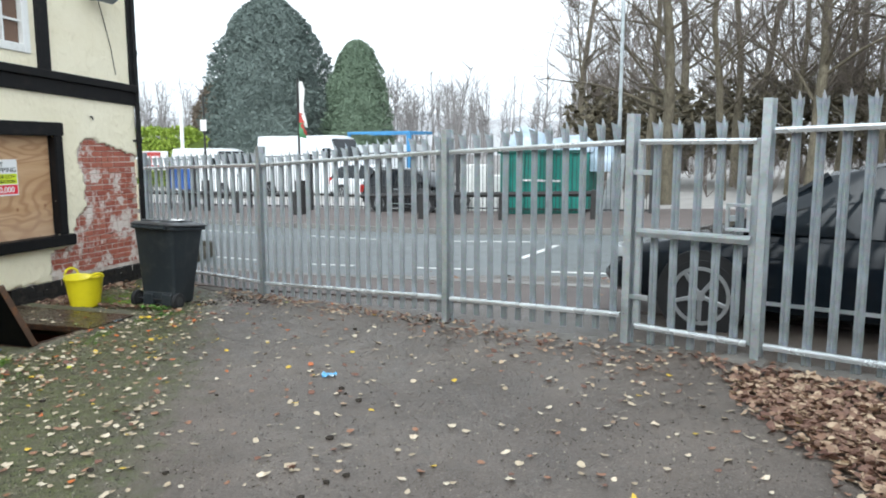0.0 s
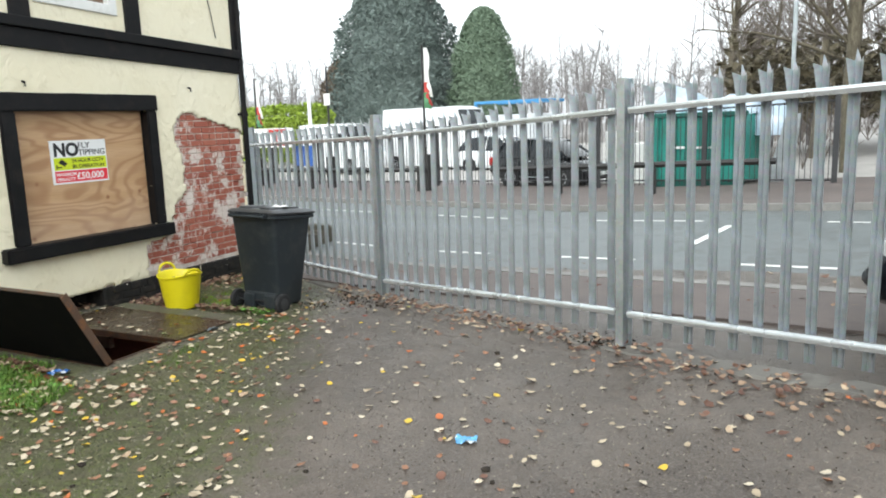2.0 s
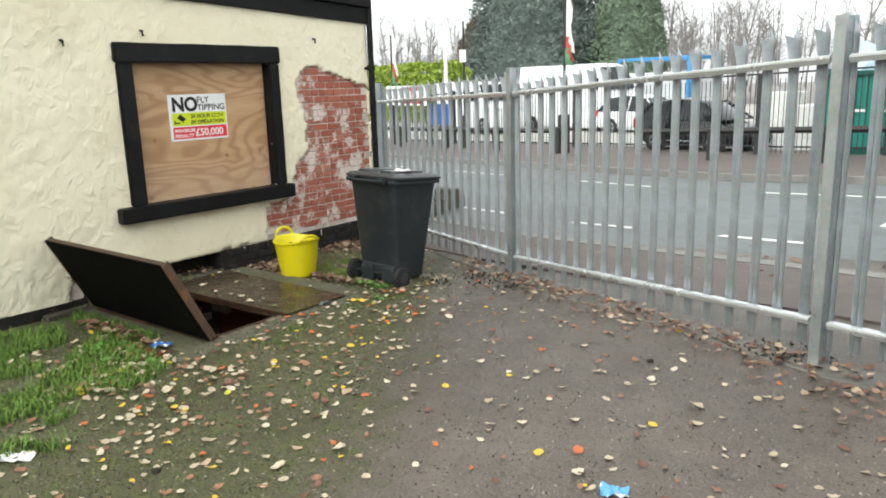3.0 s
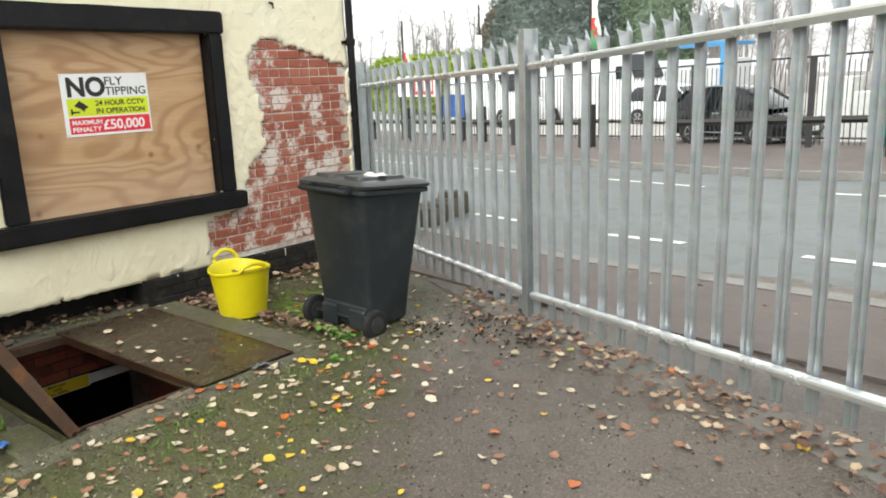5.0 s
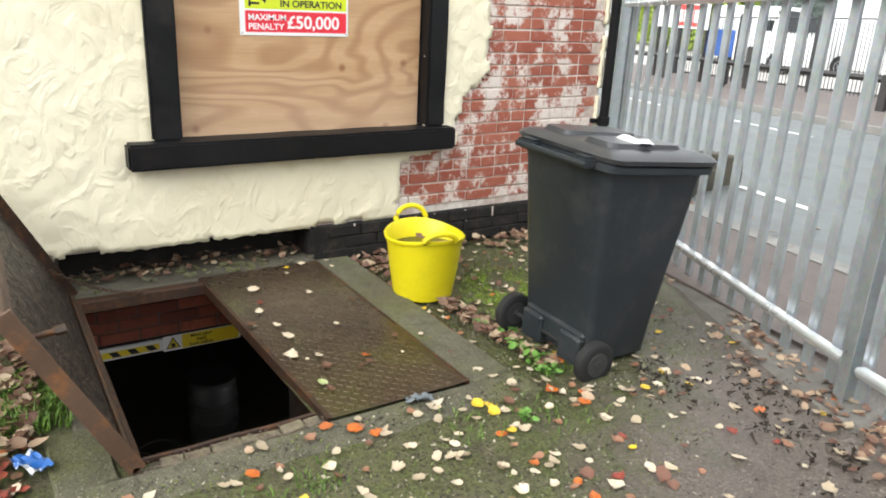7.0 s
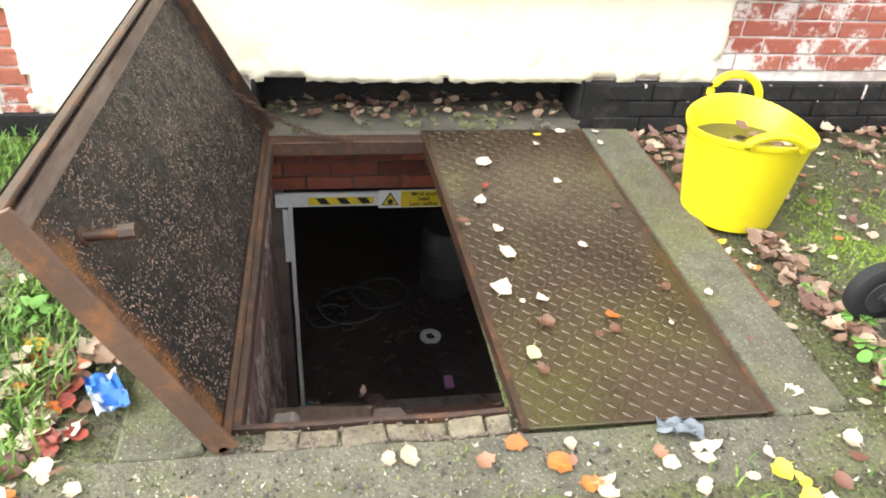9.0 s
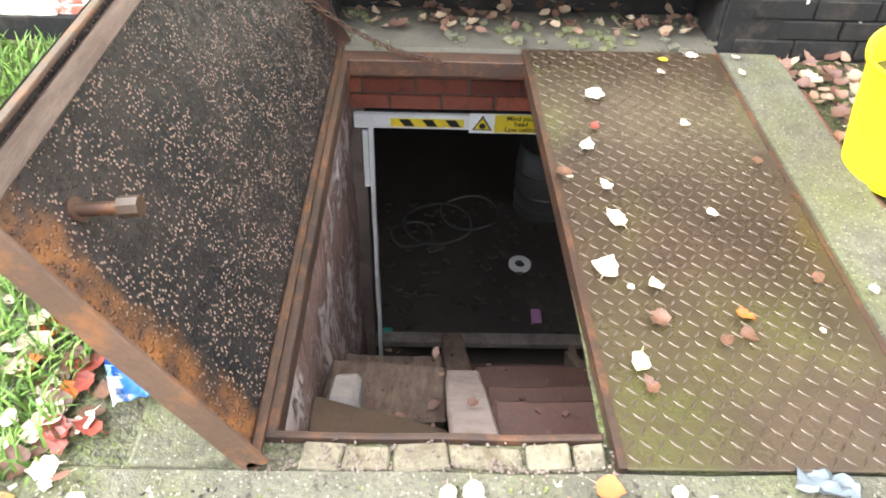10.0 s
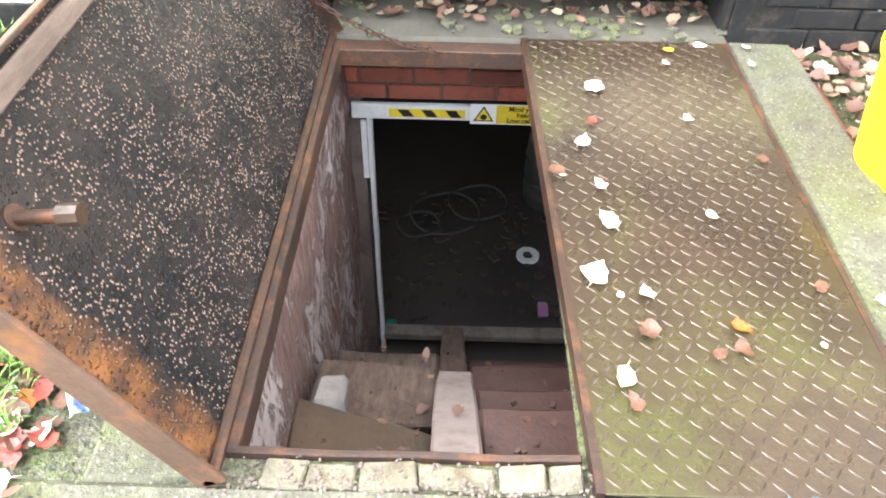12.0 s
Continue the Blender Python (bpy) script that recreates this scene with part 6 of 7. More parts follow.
def mesh_of(name, verts, faces, material, parent=None, smooth=True):
    me = bpy.data.meshes.new(name)
    me.from_pydata([tuple(v) for v in verts], [], faces)
    if smooth:
        me.shade_smooth()
    me.materials.append(material)
    ob = new(name, me)
    ob.parent = parent
    return ob


def bare_tree(seed, h, r, stems=1, label="tall bare winter tree with fine twigs"):
    rng = random.Random(seed)
    t = thing("tree", label, "tree", None, "bare trees of the wood")
    tv, tf, lv, lf, wv, wf = [], [], [], [], [], []
    for s in range(stems):
        lean = Vector((rng.uniform(-0.12, 0.12), rng.uniform(-0.08, 0.08), 1)) if stems == 1 else Vector((rng.uniform(-0.3, 0.3), rng.uniform(-0.2, 0.2), 1))
        trunk = branch_points(rng, Vector((0, 0, -0.3)), lean, h, 0.09, 12)
        quick_tube(tv, tf, trunk, r, r * 0.18, 9)
        for _ in range(20):
            k = rng.uniform(0.22, 0.98)
            i = min(int(k * 12), 11)
            p = trunk[i].lerp(trunk[i + 1], k * 12 - i)
            a = rng.uniform(0, 2 * math.pi)
            d = Vector((math.cos(a), math.sin(a), rng.uniform(0.25, 1.1)))
            ln = h * rng.uniform(0.14, 0.34) * (1.15 - 0.6 * k)
            limb = branch_points(rng, p, d, ln, 0.28, 6)
            rr = r * 0.32 * (1.1 - 0.7 * k)
            quick_tube(lv, lf, limb, rr, rr * 0.25, 5)
            for _ in range(9):
                j = rng.randint(1, 5)
                q = limb[j].lerp(limb[j + 1], rng.random())
                d2 = (limb[j + 1] - limb[j]).normalized() + Vector((rng.uniform(-1, 1), rng.uniform(-1, 1), rng.uniform(-0.3, 0.9)))
                tw = branch_points(rng, q, d2, ln * rng.uniform(0.25, 0.6), 0.35, 4)
                quick_tube(wv, wf, tw, rr * 0.22 + 0.006, 0.005, 3)
                for _ in range(5):
                    u = tw[rng.randint(1, 4)]
                    d3 = Vector((rng.uniform(-1, 1), rng.uniform(-1, 1), rng.uniform(-0.4, 0.8)))
                    quick_tube(wv, wf, branch_points(rng, u, d3, ln * rng.uniform(0.12, 0.3), 0.4, 2), 0.007, 0.004, 3)
    mesh_of("trunk", tv, tf, BARK, t)
    mesh_of("branchwork", lv, lf, BARK, t)
    mesh_of("crown", wv, wf, TWIG, t)
    return t


def place_wood():
    kinds = [bare_tree(1, 13, 0.20), bare_tree(2, 11, 0.15), bare_tree(3, 15, 0.24), bare_tree(4, 9, 0.10, 2)]
    rng = random.Random(3)
    spots = [(0.0, 24.2, 0), (1.7, 26.0, 1), (4.2, 25.5, 2), (-0.9, 30.0, 1), (2.4, 31.0, 0), (5.8, 30.0, 1), (7.0, 24.5, 0), (8.6, 27.0, 2), (10.5, 24.0, 1), (9.8, 32.0, 0), (12.4, 28.0, 3), (14.0, 23.5, 2), (3.4, 36.0, 2), (-3.0, 36.0, 3), (-4.8, 40.0, 0), (0.5, 40.0, 2), (7.5, 38.0, 0), (13.0, 36.0, 1), (11.7, 21.8, 3), (16.0, 30.0, 0), (4.0, 28.5, 1), (6.6, 27.2, 3), (10.0, 29.0, 3), (5.0, 33.0, 3), (13.5, 25.6, 1), (18.5, 26.0, 1), (15.5, 21.0, 0)]
    for i, (x, y, k) in enumerate(spots):
        m = pose(x, y, slope(x) - 0.2 + max(0, y - 22) * 0.05, 0, 0, rng.uniform(0, 360)) @ Matrix.Scale(rng.uniform(0.85, 1.15), 4)
        t = copy_thing(kinds[k], Matrix())
        t.matrix_world = m
    for j, t in enumerate(kinds):
        t.matrix_world = pose((20.0, 22.5, 17.5, 11.0)[j], (33.0, 29.0, 38.0, 41.0)[j], 0.2, 0, 0, 40 * j)


place_wood()


def clump_crown(name, material, parent, n, shape, size, seed):
    """A crown of many small ragged sprays, spread through a shape(u, rng) -> point."""
    rng = random.Random(seed)
    verts, faces = [], []
    for _ in range(n):
        p, out = shape(rng)
        for _ in range(4):
            a = Vector((rng.gauss(0, 1), rng.gauss(0, 1), rng.gauss(0, 0.7))).normalized()
            b = a.cross(out + Vector((rng.gauss(0, 0.5), rng.gauss(0, 0.5), rng.gauss(0, 0.5)))).normalized()
            s = size * rng.uniform(0.5, 1.2)
            q = p + out * size * 0.3 * rng.random()
            base = len(verts)
            verts += [q - a * s * 0.4 - b * s * 0.22, q + a * s * 0.2 - b * s * 0.3, q + a * s * 0.9, q - a * s * 0.1 + b * s * 0.34]
            faces.append((base, base + 1, base + 2, base + 3))
    return mesh_of(name, verts, faces, material, parent, False)


def conifer(x, y, z, h, w, seed, material, label):
    t = thing("tree", label, "tree", pose(x, y, z), "conifers across the road")
    bm = bmesh.new()
    tube(bm, [(0, 0, -0.5), (0, 0, h * 0.85)], 0.35, 8, 0.06)
    part("trunk", bm, BARK, t, smooth=True)

    def shape(rng):
        k = rng.random() ** 1.05
        a = rng.uniform(0, 2 * math.pi)
        prof = w / 2 * min(1.0, (k * 6 + 0.45)) * math.sqrt(max(0.0, 1 - k ** 2.6))
        prof *= 1 + 0.20 * noise.noise((math.cos(a) * 2.2 + seed, math.sin(a) * 2.2, k * 7)) + 0.16 * noise.noise((math.cos(a) * 6, math.sin(a) * 6 + seed, k * 20))
        rr = prof * (1 - 0.35 * rng.random() ** 2)
        o = Vector((math.cos(a), math.sin(a), 0.3))
        return Vector((rr * math.cos(a), rr * math.sin(a), h * (0.03 + 0.97 * k))), o

    bm = bmesh.new()
    loft(bm, [ring((0, 0, h * k), (0, 0, 1), w / 2 * 0.80 * min(1.0, k * 6 + 0.45) * math.sqrt(max(0.01, 1 - k ** 2.6)), 20) for k in np.linspace(0.03, 0.93, 14)])
    part("inner_foliage", bm, material, t, smooth=True)
    clump_crown("crown", material, t, 22000 if h > 12 else 12000, shape, 0.24 if h > 12 else 0.20, seed)
    return t


# conifer greens paled and blued: distance haze put into the base colour
HAZY_DARKLEAF = make_foliage("hazy_dark_conifer", (0.125, 0.16, 0.145), (0.165, 0.205, 0.185))
HAZY_MIDLEAF = make_foliage("hazy_mid_conifer", (0.13, 0.185, 0.125), (0.18, 0.24, 0.16))
conifer(-35.3, 60.5, -0.8, 15.6, 11.6, 3, HAZY_DARKLEAF, "tall broad dark evergreen tree with a ragged outline")
conifer(-26.5, 60.0, -0.8, 11.4, 5.9, 7, HAZY_MIDLEAF, "rounded green conifer beside a taller evergreen")
conifer(-42.5, 64.0, -0.8, 9.0, 7.0, 9, make_foliage("brown_beech", (0.10, 0.075, 0.05), (0.19, 0.15, 0.11)), "brown leafless thicket tree below the evergreen")


def build_hedge():
    t = tagged(new("hedge"), "bright yellow-green clipped hedge on the far bank", "hedge")
    t.matrix_world = pose(-33.3, 41.0, -0.85, 0, 0, -16)

    def shape(rng):
        u = rng.uniform(-6.5, 5.5)
        top = 3.35 + 0.25 * noise.noise((u * 0.8, 0, 0)) - 0.5 * max(0, abs(u + 0.5) - 4.8)
        if rng.random() < 0.4:
            return Vector((u, rng.uniform(-0.8, 0.8), top + 0.08 * rng.gauss(0, 1))), Vector((0, 0, 1))
        return Vector((u, -0.9 + 0.1 * rng.gauss(0, 1), rng.uniform(0.0, top))), Vector((0, -1, 0))

    clump_crown("leaves", make_foliage("lime_hedge", (0.16, 0.24, 0.02), (0.36, 0.46, 0.06)), t, 4200, shape, 0.22, 12)
    # core in darker green: the shade inside the hedge, put into the colour
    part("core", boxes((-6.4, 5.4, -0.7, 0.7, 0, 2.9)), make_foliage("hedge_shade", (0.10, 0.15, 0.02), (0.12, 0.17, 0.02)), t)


build_hedge()


def far_woods():
    rng = random.Random(17)
    verts, faces = [], []
    for _ in range(520):
        x = rng.uniform(-75, 55)
        y = rng.uniform(62, 120) if x < -8 else rng.uniform(42, 90)
        if -20 < x < -8 and y < 100:
            y = rng.uniform(100, 130)
        h = rng.uniform(5, 9) * (1.3 if x > -8 else 1.2)
        z = -0.6 + (y - 40) * 0.03 + (1.5 if x > 0 else 0)
        trunk = branch_points(rng, Vector((x, y, z - 1)), Vector((rng.uniform(-0.1, 0.1), 0, 1)), h, 0.10, 4)
        quick_tube(verts, faces, trunk, 0.12, 0.03, 4)
        for _ in range(26):
            i = rng.randint(1, 3)
            q = trunk[i].lerp(trunk[i + 1], rng.random())
            quick_tube(verts, faces, branch_points(rng, q, Vector((rng.uniform(-1, 1), rng.uniform(-0.6, 0.6), rng.uniform(0.1, 1.3))), h * rng.uniform(0.12, 0.36), 0.35, 3), 0.035, 0.012, 3)
    # mist over the far trees is mixed into this pale grey-brown
    ob = mesh_of("far_woods", verts, faces, simple("haze_paled_wood", (0.28, 0.26, 0.255), 0.9, 0, 0.3, 0.3, 0.05))
    tagged(ob, "bare distant woodland, its grey-brown paled for haze", "woodland", kind="stuff")
    verts, faces = [], []
    for _ in range(300):
        x, y = rng.uniform(-3, 26), rng.uniform(23.5, 40)
        z = slope(x) - 0.2 + (y - 21.5) * 0.05
        h = rng.uniform(0.7, 2.6)
        for _ in range(8):
            quick_tube(verts, faces, branch_points(rng, Vector((x, y, z)), Vector((rng.uniform(-0.6, 0.6), rng.uniform(-0.6, 0.6), 1)), h * rng.uniform(0.5, 1), 0.3, 4), 0.012, 0.004, 3)
    tagged(mesh_of("undergrowth", verts, faces, TWIG), "tangle of bare brown undergrowth between the trees", "undergrowth", kind="stuff")
    # hills that close the view, the haze before them put into their grey
    bm = bmesh.new()
    rows = []
    for x in np.arange(-700, 701, 14.0):
        hgt = 18 + 7 * noise.noise((x * 0.008, 0, 0)) + 2.5 * noise.noise((x * 0.05, 3, 0)) + (8 if x > 30 else 0)
        rows.append([(x, 260, -8), (x, 280, hgt * 0.75 + 1.2 * noise.noise((x * 0.21, 1, 0))), (x, 330, hgt + 1.0 * noise.noise((x * 0.3, 2, 0))), (x, 360, -8)])
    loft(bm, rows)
    tagged(part("backdrop_hill", bm, simple("haze_grey_hillside", (0.42, 0.42, 0.43), 0.95, 0, 0.2, 0.08, 0.0), smooth=True), "wooded hill on the horizon, coloured pale for haze", "hill", kind="structure")


far_woods()


def build_understorey():
    t = tagged(new("understorey"), "dense brown and olive scrub under the trees", "scrub", kind="stuff")

    def shape(rng):
        x, y = rng.uniform(-4.5, 30), rng.uniform(32, 44)
        top = 2.6 + 1.6 * noise.noise((x * 0.35, y * 0.2, 0)) + 0.03 * max(0, x) * 3
        return Vector((x, y, 0.4 + (y - 22) * 0.05 + top * rng.random())), Vector((0, -0.3, 0.6))

    clump_crown("understorey_leaves", make_foliage("scrub_leaves", (0.06, 0.05, 0.03), (0.15, 0.125, 0.075)), t, 9000, shape, 0.34, 44)


build_understorey()

# ---- leaves, grass and litter in the yard ----
def leaf_mesh(seed, material):
    """One curled leaf, 7 cm long, with a stalk."""
    rng = random.Random(seed)
    n = 7
    w = rng.uniform(0.26, 0.44)
    left, mid, right = [], [], []
    verts, faces = [], []
    curl = rng.uniform(0.03, 0.22)
    bend = rng.uniform(-0.18, 0.18)
    for i in range(n + 1):
        k = i / n
        half = w * math.sin(math.pi * (0.04 + 0.955 * k) ** 0.8) * (1 + (0.16 if i % 2 else -0.10) + 0.16 * rng.uniform(-1, 1))
        z = curl * (2 * k - 1) ** 2
        for s in (-1, 0, 1):
            verts.append((k - 0.5, s * half * rng.uniform(0.8, 1.15) + bend * (2 * k - 1) ** 2, z + curl * 1.2 * abs(s) * half + 0.03 * rng.uniform(-1, 1) * abs(s) + 0.02))
    for i in range(n):
        for s in range(2):
            a = i * 3 + s
            faces.append((a, a + 1, a + 4, a + 3))
    b = len(verts)
    verts += [(-0.5, bend - 0.02, 0.02 + curl), (-0.5, bend + 0.02, 0.02 + curl), (-0.85, bend + 0.05, 0.05 + curl)]
    faces.append((b, b + 1, b + 2))
    me = bpy.data.meshes.new("fallen_leaf")
    me.from_pydata([(x * 0.078, y * 0.078, z * 0.078) for x, y, z in verts], [], faces)
    me.shade_smooth()
    me.materials.append(material)
    return me


LEAVES = [leaf_mesh(s, M["leaf"]) for s in range(7)]


def yard_height(x, y):
    flat = -7.2 < x < -5.1 and 5.0 < y < 7.1
    return slope(x) + (0 if flat else 0.018 * noise.noise((x * 1.3, y * 1.3, 0.0)) + 0.008 * noise.noise((x * 4, y * 4, 3.0)))


def drop_leaf(rng, x, y, z, size=1.0, k=None, yaw=None):
    ob = new("fallen_leaf", LEAVES[rng.randrange(7) if k is None else k])
    ob.matrix_world = pose(x, y, z + 0.004, rng.uniform(-14, 14), rng.uniform(-14, 14), rng.uniform(0, 360) if yaw is None else yaw) @ Matrix.Scale(size * rng.uniform(0.75, 1.25), 4)
    tagged(ob, "fallen autumn leaf lying on the wet ground", "leaf", "fallen leaves")
    return ob


def on_hatch_hole(x, y):
    return -7.1 < x < -5.34 and 5.0 < y < 6.78


def tone_leaf(name, c, spot):
    """Leaves of one colour, with darker blotches and veins."""
    n = Nodes(name, 0.5)
    col = n.mix(n.ramp(n.noise(50, 5, 0.7), 0.42, 0.66), c, spot)
    n.bump(n.noise(90, 3), 0.4, 0.004)
    m = n.done(col)
    out = []
    for me in LEAVES:
        me = me.copy()
        me.materials[0] = m
        out.append(me)
    return out


TONES = {
    "cream": (tone_leaf("cream_leaf", (0.66, 0.58, 0.45), (0.50, 0.38, 0.26)), "pale cream fallen leaf, damp and curled"),
    "orange": (tone_leaf("orange_leaf", (0.55, 0.15, 0.02), (0.33, 0.07, 0.02)), "bright orange fallen leaf"),
    "yellow": (tone_leaf("yellow_leaf", (0.70, 0.50, 0.03), (0.56, 0.34, 0.03)), "clear yellow fallen leaf"),
    "brown": (tone_leaf("brown_leaf", (0.14, 0.065, 0.035), (0.07, 0.035, 0.02)), "dark brown withered fallen leaf"),
    "green": (tone_leaf("green_leaf", (0.34, 0.42, 0.16), (0.50, 0.48, 0.30)), "pale green and yellow fallen leaf"),
    "red": (tone_leaf("red_leaf", (0.26, 0.045, 0.025), (0.15, 0.03, 0.02)), "dark red fallen leaf"),
}


def place_leaves(rng, tone, z, size, spots):
    meshes, label = TONES[tone]
    for x, y in spots:
        k = rng.uniform(0.82, 1.18)
        ob = new("fallen_leaf", meshes[rng.randrange(7)])
        ob.matrix_world = pose(x, y, (yard_height(x, y) if z is None else z) + 0.004, rng.uniform(-12, 12), rng.uniform(-12, 12), rng.uniform(0, 360)) @ Matrix.Scale(size * k, 4)
        tagged(ob, label, "leaf", "fallen leaves")


def scatter_leaves():
    rng = random.Random(42)
    top, kerb = HZ + 0.022, HZ + 0.012
    # those on the closed flap
    place_leaves(rng, "cream", top, 0.82, ((-6.70, 6.26), (-6.42, 6.19), (-6.23, 6.215), (-6.09, 6.215), (-5.905, 6.16)))
    place_leaves(rng, "cream", top, 0.55, ((-6.545, 6.51), (-6.115, 6.475), (-5.85, 6.265), (-6.99, 6.645), (-6.86, 6.505)))
    place_leaves(rng, "cream", top, 0.28, ((-5.84, 6.205), (-5.71, 6.61), (-6.27, 6.12)))
    place_leaves(rng, "orange", top, 0.62, ((-5.755, 6.445),))
    place_leaves(rng, "yellow", top, 0.5, ((-6.945, 6.525),))
    place_leaves(rng, "green", top, 0.75, ((-5.61, 6.18),))
    place_leaves(rng, "brown", top, 0.6, ((-5.735, 6.25), (-5.56, 6.195), (-5.685, 6.39), (-5.69, 6.44), (-6.36, 6.67), (-5.88, 6.665), (-6.28, 6.10)))
    place_leaves(rng, "red", top, 0.42, ((-6.525, 6.228),))
    place_leaves(rng, "cream", kerb, 0.5, ((-6.89, 6.79), (-7.0, 6.80), (-5.85, 6.79)))
    # bright ones on the kerb and the mossy strip
    place_leaves(rng, "orange", None, 0.70, ((-5.26, 6.16), (-5.20, 6.215), (-5.16, 5.74), (-4.81, 5.86), (-4.97, 6.62), (-4.49, 6.63), (-4.98, 7.04), (-4.62, 6.08), (-4.58, 6.64), (-5.14, 7.0), (-5.05, 7.09), (-5.34, 7.22), (-5.30, 4.98)))
    place_leaves(rng, "yellow", None, 0.62, ((-5.195, 6.66), (-4.43, 6.26), (-4.64, 6.95), (-5.11, 6.68), (-3.75, 7.58), (-4.02, 6.92)))
    place_leaves(rng, "cream", None, 0.74, ((-5.05, 6.27), (-4.80, 6.02), (-5.07, 5.97), (-5.04, 6.47), (-4.99, 6.42), (-4.56, 6.31), (-4.51, 6.74), (-4.36, 6.55), (-4.28, 6.72), (-4.12, 6.58), (-4.27, 6.92), (-3.85, 6.91), (-4.40, 7.22), (-4.52, 6.92), (-4.84, 7.02)))
    place_leaves(rng, "cream", None, 0.66, ((-4.76, 6.69), (-4.89, 7.63), (-4.95, 7.42), (-4.64, 6.45), (-3.89, 7.41), (-5.10, 6.73), (-5.03, 6.90), (-5.10, 7.03), (-2.66, 5.23), (-2.47, 5.39), (-2.83, 4.65), (-2.22, 4.95), (-2.94, 6.41), (-2.31, 6.39), (-1.46, 6.25)))
    place_leaves(rng, "cream", None, 0.66, ((-2.81, 3.5), (-1.56, 3.2), (-1.79, 4.5), (-1.27, 4.3), (-0.98, 3.8), (-0.44, 3.7), (-0.33, 4.4), (0.29, 4.2), (0.46, 3.8), (0.79, 3.6), (0.13, 3.5), (-0.86, 3.3), (-5.46, 4.98), (-5.55, 4.97), (-5.36, 5.03)))
    place_leaves(rng, "red", None, 0.62, ((-4.35, 6.36), (-4.39, 7.42), (-4.71, 6.98), (-4.53, 7.36), (-4.54, 6.79), (-4.13, 7.14)))
    # larger ones heaped beside the open door
    for _ in range(18):
        x, y = rng.uniform(-5.75, -4.85), rng.uniform(4.2, 4.92)
        drop_leaf(rng, x, y, yard_height(x, y), rng.uniform(0.85, 1.15))
    n = 0
    while n < 170:
        x, y = rng.uniform(-6.6, -1.2), rng.uniform(2.2, 7.8)
        if on_hatch_hole(x, y) or x > 1.4 or y > 7.6 - 0.40 * (x + 3.5) or x < -5.6 and y < 5.2:
            continue
        mossy = -x + (6.6 - y) * 0.62 > 4.4
        by_post = (x + 4.8) ** 2 + (y - 7.4) ** 2 < 0.9
        if rng.random() > (0.85 if mossy else 0.9 if by_post else 0.34):
            continue
        drop_leaf(rng, x, y, yard_height(x, y), rng.uniform(0.5, 0.9))
        n += 1
    # damp leaves gathered round the packet at the door's foot
    for tone, count, size in (("brown", 16, 0.8), ("red", 7, 0.75), ("cream", 7, 0.85), ("orange", 3, 0.8)):
        place_leaves(rng, tone, None, size, [(rng.uniform(-5.80, -5.36), rng.uniform(4.90, 5.12)) for _ in range(count)])


scatter_leaves()


def leaf_drift(name, label, n, where, material, size, seed, category="leaves"):
    """Many leaves as one joined sheet of litter."""
    rng = random.Random(seed)
    verts, faces = [], []
    shapes = []
    for me in LEAVES:
        shapes.append(([v.co.copy() for v in me.vertices], [tuple(p.vertices) for p in me.polygons]))
    for _ in range(n):
        spot = where(rng)
        if spot is None:
            continue
        x, y, z, tilt = spot
        m = pose(x, y, z, rng.uniform(-tilt, tilt), rng.uniform(-tilt, tilt), rng.uniform(0, 360)) @ Matrix.Scale(size * rng.uniform(0.7, 1.25), 4)
        vs, fs = shapes[rng.randrange(7)]
        b = len(verts)
        verts += [m @ v for v in vs]
        faces += [tuple(b + i for i in f) for f in fs]
    tagged(mesh_of(name, verts, faces, material), label, category, kind="stuff")


def make_scatter_leaf():
    n = Nodes("scattered_leaves", 0.55)
    tone = n.t.nodes.new("ShaderNodeValToRGB")
    n.put(n.island(), tone.inputs[0])
    e = tone.color_ramp.elements
    tone.color_ramp.interpolation = "CONSTANT"
    e[0].position, e[0].color = 0.0, rgb((0.46, 0.38, 0.27))
    e[1].position, e[1].color = 0.30, rgb((0.36, 0.29, 0.20))
    for p, c in ((0.48, (0.52, 0.45, 0.34)), (0.64, (0.26, 0.13, 0.075)), (0.82, (0.42, 0.12, 0.035)), (0.85, (0.56, 0.38, 0.04)), (0.90, (0.15, 0.07, 0.045))):
        e.new(p).color = rgb(c)
    return n.done(tone.outputs[0])


def pile(rng):
    k = rng.random()
    cx, cy = 0.75 + 0.55 * k, 5.1 - 1.9 * k
    x, y = cx + abs(rng.gauss(0, 0.55)) - 0.05 + 0.5 * k * rng.random(), cy + rng.gauss(0, 0.22)
    if y > 5.35 - 0.42 * (x - 1.1):
        return None
    return x, y, yard_height(x, y) + 0.004 + 0.05 * rng.random() * min(1, max(0, x - cx + 0.1)), 28


def loose(rng):
    x, y = rng.uniform(-7.0, 3.0), rng.uniform(0.4, 8.6)
    if on_hatch_hole(x, y) or y > 8.1 - 0.42 * (x + 4.5) or (x < -5.5 and y < 5.3):
        return None
    mossy = -x + (6.6 - y) * 0.62 > 4.4
    if rng.random() > (1.0 if mossy else 0.28):
        return None
    return x, y, yard_height(x, y) + 0.005, 14


def along_fence(rng):
    k = rng.random()
    x = 1.6 - 6.9 * k
    y = 5.5 - (x - 1.1) * 0.47 - abs(rng.gauss(0, 0.22 + 0.30 * max(0.0, 1 - abs(x + 0.2) / 2))) - 0.08
    return x, y, yard_height(x, y) + 0.006 + 0.015 * rng.random(), 22


